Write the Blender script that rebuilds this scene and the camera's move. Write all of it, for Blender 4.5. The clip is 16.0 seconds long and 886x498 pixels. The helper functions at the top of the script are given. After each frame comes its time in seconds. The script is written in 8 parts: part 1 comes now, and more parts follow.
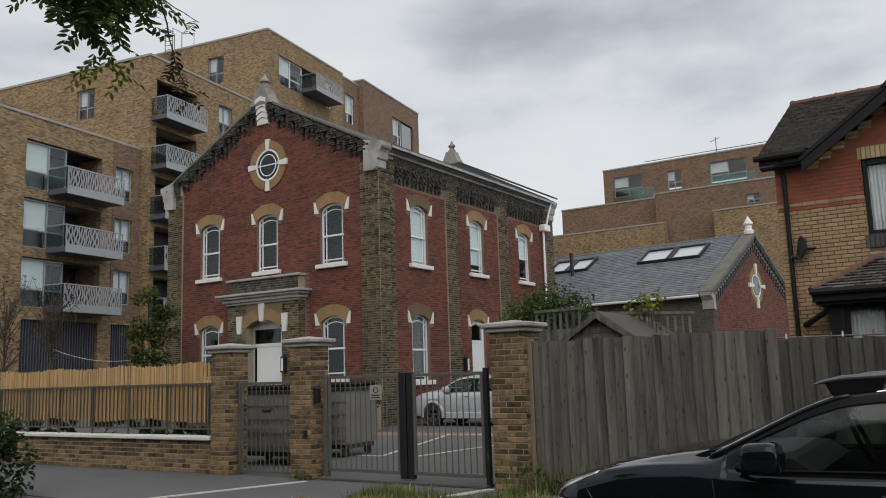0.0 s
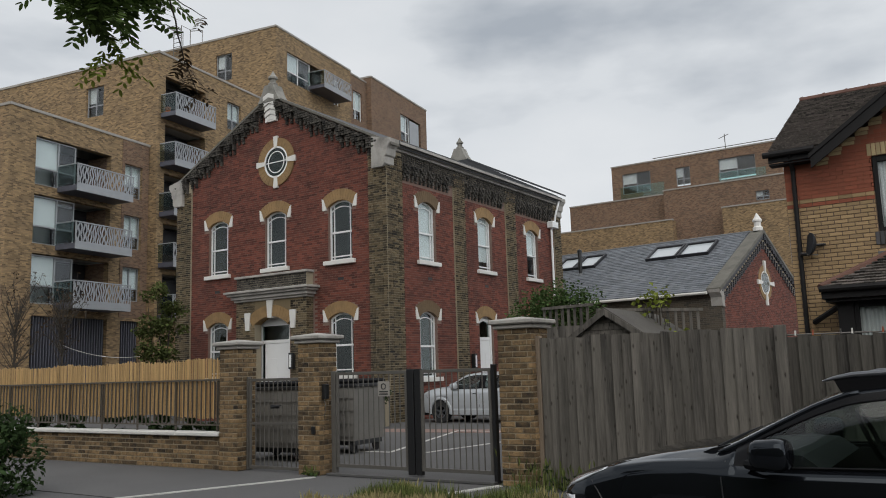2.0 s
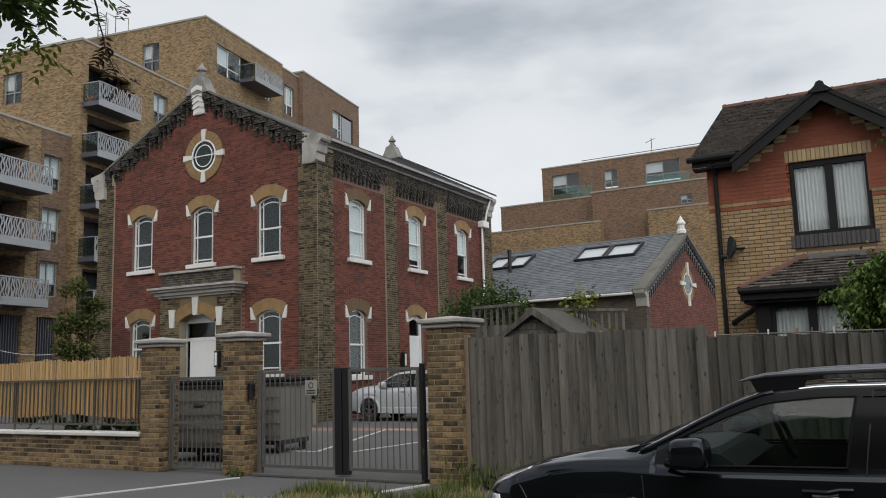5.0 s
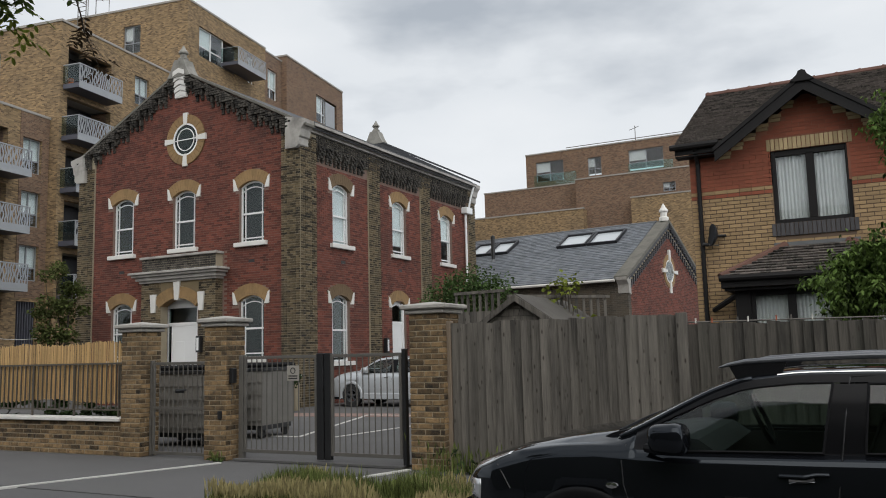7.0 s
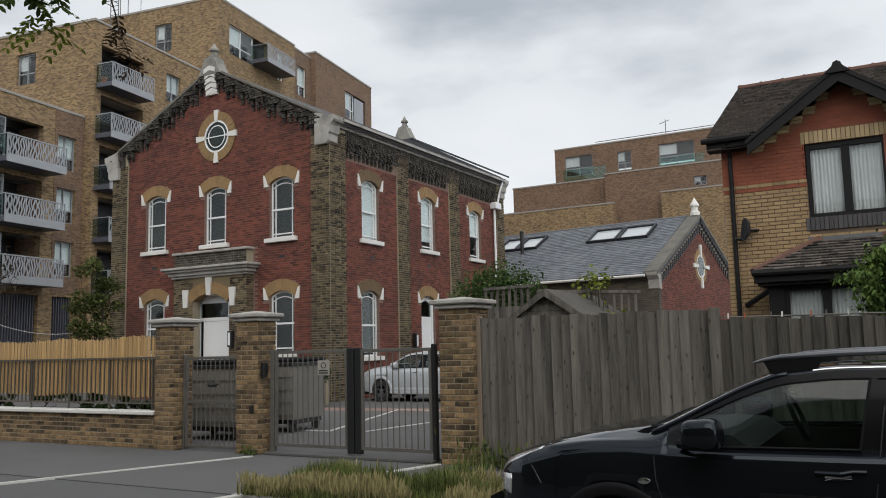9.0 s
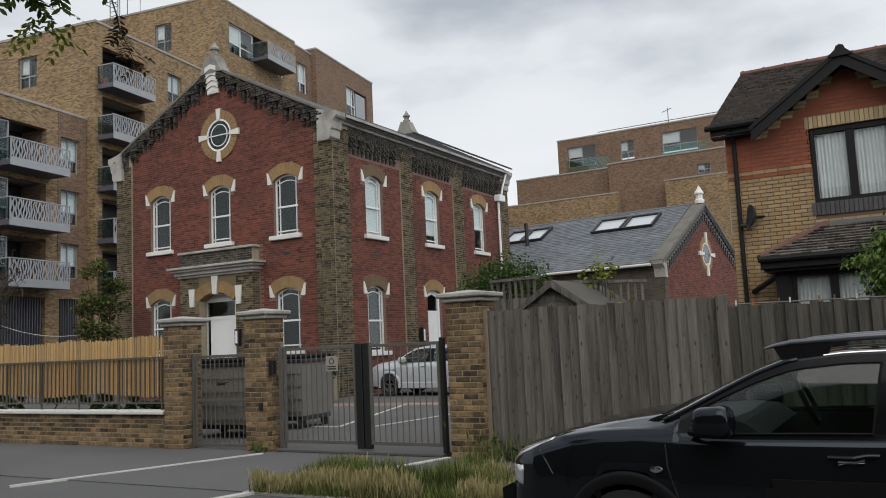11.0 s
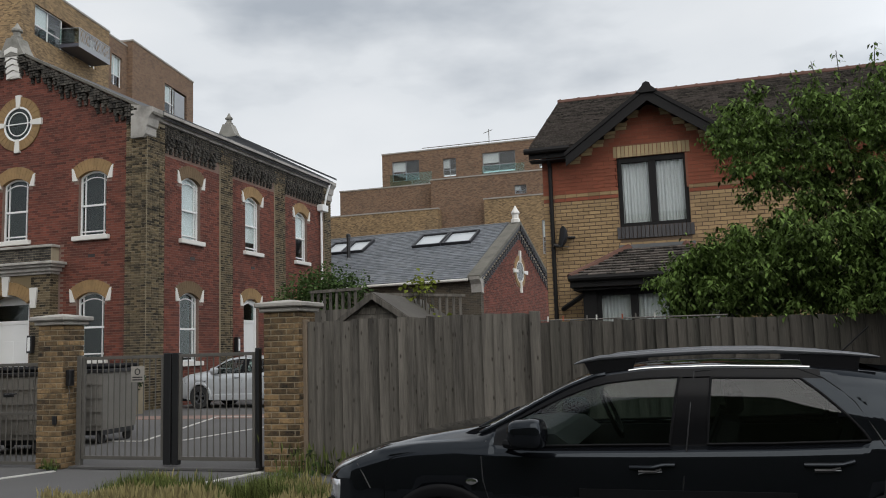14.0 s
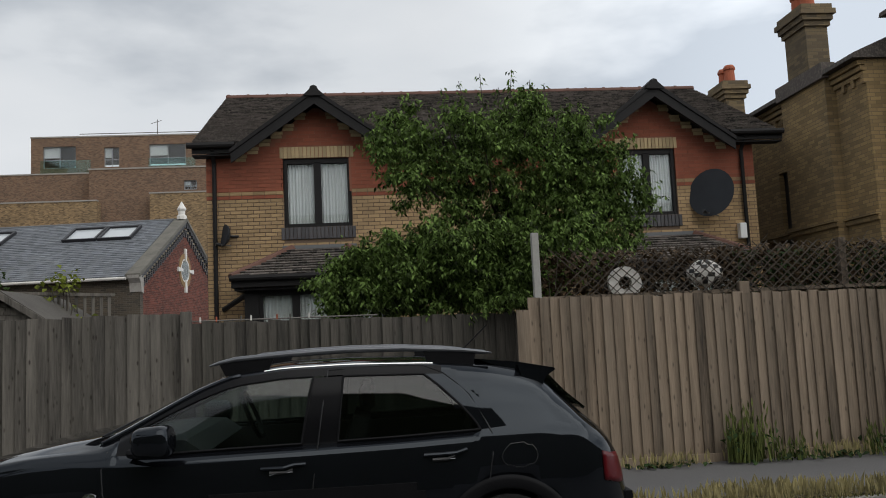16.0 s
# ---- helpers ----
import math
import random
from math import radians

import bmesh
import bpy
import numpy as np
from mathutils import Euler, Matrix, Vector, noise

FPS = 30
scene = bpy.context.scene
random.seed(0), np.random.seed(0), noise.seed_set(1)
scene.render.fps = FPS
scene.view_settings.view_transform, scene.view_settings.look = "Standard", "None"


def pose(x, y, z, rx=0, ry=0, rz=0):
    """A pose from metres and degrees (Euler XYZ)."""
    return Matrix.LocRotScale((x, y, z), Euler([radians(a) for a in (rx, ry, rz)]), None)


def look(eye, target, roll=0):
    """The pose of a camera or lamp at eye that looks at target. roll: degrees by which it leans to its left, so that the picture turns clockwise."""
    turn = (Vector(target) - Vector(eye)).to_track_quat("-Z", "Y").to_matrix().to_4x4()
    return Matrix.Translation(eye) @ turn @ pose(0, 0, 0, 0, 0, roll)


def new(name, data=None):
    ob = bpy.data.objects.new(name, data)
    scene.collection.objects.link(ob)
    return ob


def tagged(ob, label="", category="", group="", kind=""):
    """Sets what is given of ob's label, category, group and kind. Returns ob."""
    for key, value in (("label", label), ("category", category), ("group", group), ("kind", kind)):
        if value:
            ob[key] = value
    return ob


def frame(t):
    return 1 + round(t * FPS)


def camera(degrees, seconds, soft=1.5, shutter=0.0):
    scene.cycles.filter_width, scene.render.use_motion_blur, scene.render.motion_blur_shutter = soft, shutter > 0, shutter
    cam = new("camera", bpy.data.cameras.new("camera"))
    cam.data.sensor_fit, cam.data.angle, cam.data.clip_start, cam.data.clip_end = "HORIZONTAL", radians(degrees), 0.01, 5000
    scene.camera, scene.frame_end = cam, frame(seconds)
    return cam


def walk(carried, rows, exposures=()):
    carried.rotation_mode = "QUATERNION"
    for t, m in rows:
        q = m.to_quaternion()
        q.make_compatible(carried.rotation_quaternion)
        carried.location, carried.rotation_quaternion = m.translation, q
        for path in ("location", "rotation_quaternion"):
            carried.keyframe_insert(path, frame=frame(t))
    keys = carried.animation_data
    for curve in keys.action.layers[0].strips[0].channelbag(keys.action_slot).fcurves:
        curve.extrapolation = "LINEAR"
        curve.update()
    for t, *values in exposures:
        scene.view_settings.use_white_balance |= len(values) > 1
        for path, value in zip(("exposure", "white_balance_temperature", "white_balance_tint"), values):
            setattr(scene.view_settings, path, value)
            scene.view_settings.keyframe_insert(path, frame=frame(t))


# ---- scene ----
cam = camera(56.35, 16.0, soft=1.0)
PATH = [
    (0.0, pose(0.001, -0.004, 1.545, 98.52, 1.81, 33.01)),
    (0.5, pose(0.001, -0.001, 1.540, 98.39, 2.04, 33.28)),
    (1.0, pose(0.003, -0.003, 1.545, 98.45, 2.05, 33.38)),
    (1.5, pose(0.003, -0.004, 1.546, 98.60, 1.92, 33.68)),
    (2.0, pose(0.002, -0.005, 1.541, 98.32, 1.72, 33.55)),
    (2.5, pose(0.005, -0.001, 1.543, 98.13, 1.67, 32.96)),
    (3.0, pose(0.004, -0.004, 1.543, 98.12, 1.44, 31.66)),
    (3.5, pose(0.003, 0.012, 1.546, 98.17, 1.35, 30.19)),
    (4.0, pose(0.001, 0.018, 1.549, 98.11, 1.50, 29.53)),
    (6.5, pose(0.007, 0.019, 1.552, 97.76, 1.47, 27.85)),
    (7.0, pose(0.006, 0.031, 1.548, 97.07, 1.45, 27.55)),
    (7.5, pose(0.011, 0.035, 1.547, 96.92, 0.92, 26.75)),
    (8.0, pose(-0.001, 0.033, 1.544, 97.19, -0.04, 26.87)),
    (8.5, pose(-0.003, 0.024, 1.545, 96.93, 0.30, 28.51)),
    (9.0, pose(-0.004, 0.025, 1.544, 96.80, 1.34, 29.53)),
    (9.5, pose(-0.002, 0.027, 1.542, 96.72, 2.09, 29.74)),
    (12.0, pose(-0.070, 0.025, 1.541, 96.14, 2.78, 29.89)),
    (12.5, pose(-0.108, 0.017, 1.542, 95.99, 2.24, 28.81)),
    (13.0, pose(-0.127, 0.016, 1.544, 96.34, 1.59, 26.97)),
    (13.5, pose(-0.101, 0.021, 1.547, 96.80, 1.63, 23.53)),
    (14.0, pose(-0.069, 0.060, 1.546, 96.70, 1.79, 17.45)),
    (14.5, pose(-0.001, 0.087, 1.545, 96.56, 2.05, 9.37)),
    (15.0, pose(0.056, 0.121, 1.539, 96.04, 2.41, 3.11)),
    (15.5, pose(0.081, 0.137, 1.541, 95.93, 2.49, -0.09)),
    (16.0, pose(0.122, 0.137, 1.539, 95.86, 2.67, -4.91)),
]
walk(cam, PATH, [(0.0, -0.16), (3.0, -0.15), (4.5, -0.07), (7.0, 0.01), (12.5, 0.02), (14.0, -0.05), (15.0, -0.16), (16.0, -0.16)])

# ---- world and light ----
world = bpy.data.worlds.new("overcast_sky")
scene.world = world
world.use_nodes = True
wn, wl = world.node_tree.nodes, world.node_tree.links
wn.clear()
w_out = wn.new("ShaderNodeOutputWorld")
w_bg = wn.new("ShaderNodeBackground")
w_sky = wn.new("ShaderNodeTexSky")
w_sky.sky_type = "NISHITA"
w_sky.sun_disc = False
w_sky.sun_elevation = radians(48)
w_sky.sun_rotation = radians(200)
w_bg2 = wn.new("ShaderNodeBackground")
w_mix = wn.new("ShaderNodeMixShader")
w_co = wn.new("ShaderNodeTexCoord")
w_map = wn.new("ShaderNodeMapping")
w_map.inputs["Scale"].default_value = (1.5, 1.5, 3.8)
w_map.inputs["Location"].default_value = (0.35, 0.1, 0.2)
w_noise = wn.new("ShaderNodeTexNoise")
w_noise.inputs["Scale"].default_value = 1.25
w_noise.inputs["Detail"].default_value = 6
w_noise.inputs["Roughness"].default_value = 0.5
w_ramp = wn.new("ShaderNodeValToRGB")
for e, (p, c) in zip((w_ramp.color_ramp.elements[0], w_ramp.color_ramp.elements[1], w_ramp.color_ramp.elements.new(0.5)),
                     ((0.37, (0.42, 0.46, 0.51, 1)), (0.62, (1.13, 1.13, 1.12, 1)), (0.5, (0.74, 0.77, 0.80, 1)))):
    e.position, e.color = p, c
wl.new(w_co.outputs["Generated"], w_map.inputs["Vector"])
wl.new(w_map.outputs["Vector"], w_noise.inputs["Vector"])
wl.new(w_noise.outputs["Fac"], w_ramp.inputs["Fac"])
w_sep = wn.new("ShaderNodeSeparateXYZ")
w_side = wn.new("ShaderNodeMapRange")
w_side.interpolation_type = "SMOOTHSTEP"
w_side.inputs["From Min"].default_value, w_side.inputs["From Max"].default_value = 0.05, 0.5
w_side.inputs["To Min"].default_value, w_side.inputs["To Max"].default_value = 1.0, 1.75
w_gain = wn.new("ShaderNodeVectorMath")
w_gain.operation = "SCALE"
wl.new(w_co.outputs["Generated"], w_sep.inputs[0])
wl.new(w_sep.outputs["X"], w_side.inputs["Value"])
wl.new(w_ramp.outputs["Color"], w_gain.inputs[0])
wl.new(w_side.outputs["Result"], w_gain.inputs["Scale"])
wl.new(w_gain.outputs[0], w_bg2.inputs["Color"])
wl.new(w_sky.outputs["Color"], w_bg.inputs["Color"])
w_bg.inputs["Strength"].default_value = 0.10
w_bg2.inputs["Strength"].default_value = 1.08
w_mix.inputs["Fac"].default_value = 0.93
wl.new(w_bg.outputs["Background"], w_mix.inputs[1])
wl.new(w_bg2.outputs["Background"], w_mix.inputs[2])
wl.new(w_mix.outputs["Shader"], w_out.inputs["Surface"])

sun = new("sun", bpy.data.lights.new("sun", "SUN"))
sun.data.energy = 1.5
sun.data.angle = radians(70)
sun.data.color = (1.0, 0.96, 0.90)
sun.matrix_world = look((20, -30, 40), (0, 0, 0))


# ---- materials ----
def mat(name, color, rough=0.8, var=0.25, scale=6.0, grain=80.0, bump=0.15, metal=0.0, isle=0.0, obj=0.0,
        stain=None, stain_amount=0.4, stain_scale=1.2, stretch=(1, 1, 1), coat=0.0, spec=0.5, knots=0.0):
    """A surface: base colour with broad and fine variation, bump, and colour steps from piece to piece."""
    m = bpy.data.materials.new(name)
    m.use_nodes = True
    n, l = m.node_tree.nodes, m.node_tree.links
    b = n["Principled BSDF"]
    b.inputs["Roughness"].default_value = rough
    b.inputs["Metallic"].default_value = metal
    b.inputs["Coat Weight"].default_value = coat
    b.inputs["Specular IOR Level"].default_value = spec
    co = n.new("ShaderNodeTexCoord")
    mp = n.new("ShaderNodeMapping")
    mp.inputs["Scale"].default_value = stretch
    if obj:
        oi = n.new("ShaderNodeObjectInfo")
        sh = n.new("ShaderNodeVectorMath")
        sh.operation = "MULTIPLY_ADD"
        l.new(oi.outputs["Random"], sh.inputs[0])
        sh.inputs[1].default_value = (37.0, 53.0, 71.0)
        l.new(co.outputs["Object"], sh.inputs[2])
        l.new(sh.outputs[0], mp.inputs["Vector"])
    else:
        l.new(co.outputs["Object"], mp.inputs["Vector"])

    def noise_at(s, detail, r=0.55):
        t = n.new("ShaderNodeTexNoise")
        t.inputs["Scale"].default_value, t.inputs["Detail"].default_value, t.inputs["Roughness"].default_value = s, detail, r
        l.new(mp.outputs["Vector"], t.inputs["Vector"])
        return t.outputs["Fac"]

    def math_node(op, a, c):
        t = n.new("ShaderNodeMath")
        t.operation = op
        for i, v in enumerate((a, c)):
            if isinstance(v, (int, float)):
                t.inputs[i].default_value = v
            else:
                l.new(v, t.inputs[i])
        return t.outputs[0]

    broad, fine = noise_at(scale, 4), noise_at(grain, 3)
    v = math_node("ADD", math_node("MULTIPLY", math_node("SUBTRACT", broad, 0.5), 2.2 * var),
                  math_node("MULTIPLY", math_node("SUBTRACT", fine, 0.5), 1.2 * var))
    if isle:
        g = n.new("ShaderNodeNewGeometry")
        v = math_node("ADD", v, math_node("MULTIPLY", math_node("SUBTRACT", g.outputs["Random Per Island"], 0.5), 2 * isle))
    if obj:
        o = n.new("ShaderNodeObjectInfo")
        v = math_node("ADD", v, math_node("MULTIPLY", math_node("SUBTRACT", o.outputs["Random"], 0.5), 2 * obj))
    v = math_node("ADD", v, 1.0)
    sc = n.new("ShaderNodeVectorMath")
    sc.operation = "SCALE"
    sc.inputs[0].default_value = color
    l.new(v, sc.inputs["Scale"])
    out = sc.outputs[0]
    if stain:
        mx = n.new("ShaderNodeMix")
        mx.data_type = "RGBA"
        r = n.new("ShaderNodeMapRange")
        r.inputs["From Min"].default_value, r.inputs["From Max"].default_value = 0.48, 0.72
        r.inputs["To Max"].default_value = stain_amount
        l.new(noise_at(stain_scale, 5, 0.65), r.inputs["Value"])
        l.new(r.outputs["Result"], mx.inputs["Factor"])
        l.new(out, mx.inputs["A"])
        mx.inputs["B"].default_value = (*stain, 1)
        out = mx.outputs["Result"]
    if knots:
        vo = n.new("ShaderNodeTexVoronoi")
        vo.inputs["Scale"].default_value = 1.0
        mk = n.new("ShaderNodeMapping")
        mk.inputs["Scale"].default_value = (14.0, 14.0, 5.0)
        l.new(mp.inputs["Vector"].links[0].from_socket, mk.inputs["Vector"])
        l.new(mk.outputs["Vector"], vo.inputs["Vector"])
        rk = n.new("ShaderNodeMapRange")
        rk.inputs["From Min"].default_value, rk.inputs["From Max"].default_value = 0.07, 0.20
        rk.inputs["To Min"].default_value, rk.inputs["To Max"].default_value = knots, 0.0
        l.new(vo.outputs["Distance"], rk.inputs["Value"])
        mk2 = n.new("ShaderNodeMix")
        mk2.data_type = "RGBA"
        l.new(rk.outputs["Result"], mk2.inputs["Factor"])
        l.new(out, mk2.inputs["A"])
        mk2.inputs["B"].default_value = (0.02, 0.015, 0.01, 1)
        out = mk2.outputs["Result"]
    l.new(out, b.inputs["Base Color"])
    if bump:
        bp = n.new("ShaderNodeBump")
        bp.inputs["Strength"].default_value = bump
        bp.inputs["Distance"].default_value = 0.01
        l.new(math_node("ADD", math_node("MULTIPLY", fine, 0.7), math_node("MULTIPLY", broad, 0.3)), bp.inputs["Height"])
        l.new(bp.outputs["Normal"], b.inputs["Normal"])
    return m


def brick_mat(name, c1, c2, mortar, bw=0.225, bh=0.075, upright="XZ", dirt=0.25, grain_c=(0.05, 0.045, 0.04)):
    """Far brickwork: courses of two colours in mortar, at true size, on walls along local x or y."""
    m = bpy.data.materials.new(name)
    m.use_nodes = True
    n, l = m.node_tree.nodes, m.node_tree.links
    b = n["Principled BSDF"]
    b.inputs["Roughness"].default_value = 0.9
    co = n.new("ShaderNodeTexCoord")
    sp = n.new("ShaderNodeSeparateXYZ")
    l.new(co.outputs["Object"], sp.inputs[0])
    ad = n.new("ShaderNodeMath")
    ad.operation = "ADD"
    l.new(sp.outputs["X"], ad.inputs[0])
    l.new(sp.outputs["Y"], ad.inputs[1])
    cb = n.new("ShaderNodeCombineXYZ")
    l.new(ad.outputs[0], cb.inputs["X"])
    l.new(sp.outputs["Z"], cb.inputs["Y"])
    t = n.new("ShaderNodeTexBrick")
    l.new(cb.outputs[0], t.inputs["Vector"])
    t.inputs["Color1"].default_value, t.inputs["Color2"].default_value = (*c1, 1), (*c2, 1)
    t.inputs["Mortar"].default_value = (*mortar, 1)
    t.inputs["Scale"].default_value = 1.0
    t.inputs["Brick Width"].default_value, t.inputs["Row Height"].default_value = bw, bh
    t.inputs["Mortar Size"].default_value, t.inputs["Mortar Smooth"].default_value = 0.006, 0.3
    nz = n.new("ShaderNodeTexNoise")
    nz.inputs["Scale"].default_value, nz.inputs["Detail"].default_value = 0.6, 6
    l.new(co.outputs["Object"], nz.inputs["Vector"])
    r = n.new("ShaderNodeMapRange")
    r.inputs["From Min"].default_value, r.inputs["From Max"].default_value, r.inputs["To Max"].default_value = 0.45, 0.75, dirt
    l.new(nz.outputs["Fac"], r.inputs["Value"])
    mx = n.new("ShaderNodeMix")
    mx.data_type = "RGBA"
    l.new(r.outputs["Result"], mx.inputs["Factor"])
    l.new(t.outputs["Color"], mx.inputs["A"])
    mx.inputs["B"].default_value = (*grain_c, 1)
    l.new(mx.outputs["Result"], b.inputs["Base Color"])
    bp = n.new("ShaderNodeBump")
    bp.invert = True
    bp.inputs["Strength"].default_value, bp.inputs["Distance"].default_value = 0.5, 0.01
    l.new(t.outputs["Fac"], bp.inputs["Height"])
    l.new(bp.outputs["Normal"], b.inputs["Normal"])
    return m


def glass_mat(name, tint=(0.85, 0.92, 0.92), rough=0.0, gloss=0.05):
    m = bpy.data.materials.new(name)
    m.use_nodes = True
    n, l = m.node_tree.nodes, m.node_tree.links
    n.clear()
    o, mx, gl, tr, fr = (n.new(k) for k in ("ShaderNodeOutputMaterial", "ShaderNodeMixShader", "ShaderNodeBsdfGlossy",
                                            "ShaderNodeBsdfTransparent", "ShaderNodeLayerWeight"))
    pw, ml = n.new("ShaderNodeMath"), n.new("ShaderNodeMath")
    pw.operation, ml.operation = "POWER", "MULTIPLY_ADD"
    pw.inputs[1].default_value, ml.inputs[1].default_value, ml.inputs[2].default_value = 5.0, 0.9, gloss
    l.new(fr.outputs["Facing"], pw.inputs[0])
    l.new(pw.outputs[0], ml.inputs[0])
    gl.inputs["Roughness"].default_value = rough
    tr.inputs["Color"].default_value = (*tint, 1)
    l.new(ml.outputs[0], mx.inputs["Fac"])
    l.new(tr.outputs[0], mx.inputs[1])
    l.new(gl.outputs[0], mx.inputs[2])
    l.new(mx.outputs[0], o.inputs["Surface"])
    return m


M_RED = mat("red_brick", (0.130, 0.039, 0.025), 0.9, 0.45, 1.1, 60, 0.2, isle=0.42, stain=(0.06, 0.024, 0.018), stain_amount=0.6, stain_scale=0.6)
M_YEL = mat("grey_gault_brick", (0.100, 0.075, 0.042), 0.92, 0.35, 1.0, 60, 0.2, isle=0.85, stain=(0.035, 0.03, 0.024), stain_amount=0.6, stain_scale=0.6)
M_SOOT = mat("soot_dark_brick", (0.040, 0.035, 0.029), 0.95, 0.4, 1.5, 60, 0.25, isle=0.75, stain=(0.15, 0.14, 0.12), stain_amount=0.4, stain_scale=3.0)
M_MORT = mat("lime_mortar", (0.185, 0.125, 0.100), 0.95, 0.2, 3, 90, 0.2)
M_MORT_Y = mat("grey_mortar", (0.30, 0.255, 0.18), 0.95, 0.25, 3, 90, 0.2)
M_MORT_L = mat("pale_mortar", (0.31, 0.255, 0.18), 0.95, 0.25, 3, 90, 0.2)
M_STONE = mat("weathered_stone", (0.36, 0.34, 0.31), 0.85, 0.2, 1.5, 40, 0.2, stain=(0.10, 0.095, 0.085), stain_amount=0.7, stain_scale=1.6)
M_OCHRE = mat("ochre_gauged_brick", (0.27, 0.17, 0.075), 0.88, 0.25, 3, 50, 0.15, isle=0.12, stain=(0.08, 0.06, 0.04), stain_amount=0.5, stain_scale=1.3)
M_WHITE = mat("white_paint", (0.66, 0.64, 0.60), 0.5, 0.06, 2, 50, 0.05, stain=(0.45, 0.43, 0.40), stain_amount=0.35, stain_scale=2.2)
M_UPVC = mat("white_frame", (0.74, 0.74, 0.73), 0.35, 0.05, 2, 60, 0.02)
M_GLASS = glass_mat("window_glass", (0.62, 0.70, 0.69))
M_CLEAR = glass_mat("clear_glass", (0.93, 0.95, 0.95))
M_LICHEN = mat("lichened_stone", (0.14, 0.132, 0.112), 0.92, 0.3, 2, 40, 0.3, stain=(0.075, 0.07, 0.06), stain_amount=0.7, stain_scale=2.5)
M_LICHEN_P = mat("grey_weathered_stone", (0.25, 0.24, 0.215), 0.92, 0.3, 2, 40, 0.3, stain=(0.09, 0.085, 0.07), stain_amount=0.7, stain_scale=3.0)
M_OCHRE_D = mat("sooty_gauged_brick", (0.135, 0.090, 0.048), 0.9, 0.3, 3, 50, 0.15, isle=0.2)
M_DARKGLASS = glass_mat("dark_glass", (0.35, 0.42, 0.40))
M_ROOM = mat("room_plaster", (0.30, 0.31, 0.30), 0.9, 0.1, 1, 20, 0.05)
M_SLATE = mat("roof_slate", (0.115, 0.125, 0.14), 0.55, 0.2, 1.2, 60, 0.15, isle=0.30, stain=(0.19, 0.20, 0.19), stain_amount=0.3)
M_DARKSLATE = mat("dark_roof_slate", (0.045, 0.047, 0.052), 0.7, 0.2, 1.2, 60, 0.15)
M_HEDGE = mat("dark_hedge", (0.022, 0.028, 0.014), 0.95, 0.4, 1.5, 20, 0.5)
M_LEAD = mat("lead_flashing", (0.12, 0.125, 0.13), 0.6, 0.2, 3, 40, 0.1)
M_TILE = mat("concrete_roof_tile", (0.070, 0.058, 0.052), 0.9, 0.4, 1.4, 60, 0.3, isle=0.8, obj=0.35, stain=(0.22, 0.20, 0.16), stain_amount=0.6, stain_scale=20.0)
M_RIDGE = mat("ridge_tile", (0.125, 0.063, 0.047), 0.9, 0.3, 3, 60, 0.2)
M_BLACKP = mat("black_stained_timber", (0.010, 0.009, 0.009), 0.65, 0.3, 4, 60, 0.08, spec=0.25)
M_BLACKM = mat("black_painted_metal", (0.012, 0.012, 0.013), 0.4, 0.2, 5, 80, 0.03)
M_RAIL = mat("dull_brown_grey_railing", (0.085, 0.072, 0.055), 0.65, 0.3, 5, 80, 0.05)
M_GREYM = mat("grey_galvanised_metal", (0.118, 0.110, 0.098), 0.5, 0.2, 5, 80, 0.05, metal=0.2)
M_HBRICK = mat("house_buff_brick", (0.315, 0.214, 0.110), 0.9, 0.18, 1.3, 60, 0.2, isle=0.22, obj=0.15, stain=(0.20, 0.14, 0.09), stain_amount=0.35, stain_scale=0.8)
M_HRED = mat("house_red_brick", (0.228, 0.068, 0.037), 0.9, 0.15, 1.3, 60, 0.2, isle=0.12)
M_HMORT = mat("house_mortar", (0.13, 0.09, 0.062), 0.95, 0.15, 3, 90, 0.2)
M_HMORTR = mat("house_red_mortar", (0.22, 0.09, 0.055), 0.95, 0.15, 3, 90, 0.2)
M_SOLDIER = mat("pale_soldier_brick", (0.39, 0.295, 0.165), 0.9, 0.15, 2, 60, 0.15, isle=0.2, obj=0.2)
M_ENGBRICK = mat("blue_engineering_brick", (0.055, 0.052, 0.055), 0.6, 0.2, 2, 60, 0.1, isle=0.2, obj=0.2)
# Blind tone greyed towards teal to hold the sky reflected in the panes.
M_SKY_BLIND = mat("sky_tinted_blind", (0.64, 0.69, 0.68), 0.8, 0.05, 4, 60, 0.05)
M_LACE = mat("net_curtain", (0.58, 0.59, 0.58), 0.9, 0.12, 5, 60, 0.2)
M_FENCE = mat("weathered_grey_fence_timber", (0.102, 0.092, 0.079), 0.9, 1.0, 9.0, 60, 0.5, obj=0.28, knots=0.85, stretch=(1, 1, 0.07), stain=(0.06, 0.055, 0.045), stain_amount=0.5, stain_scale=3)
# Darker timber tone for the middle fence panel.
M_FENCE_D = mat("dark_fence_timber", (0.070, 0.063, 0.053), 0.9, 0.9, 9.0, 60, 0.5, obj=0.3, knots=0.6, stretch=(1, 1, 0.07), stain=(0.03, 0.032, 0.024), stain_amount=0.5, stain_scale=3)
M_FENCE2 = mat("brown_grey_fence_timber", (0.185, 0.142, 0.102), 0.9, 0.8, 9.0, 60, 0.5, obj=0.34, knots=0.6, stretch=(1, 1, 0.07), stain=(0.23, 0.185, 0.14), stain_amount=0.55, stain_scale=3)
M_BAMBOO = mat("bamboo_cane", (0.42, 0.27, 0.115), 0.7, 0.2, 4, 50, 0.2, isle=0.3, obj=0.3, stretch=(1, 1, 0.2))
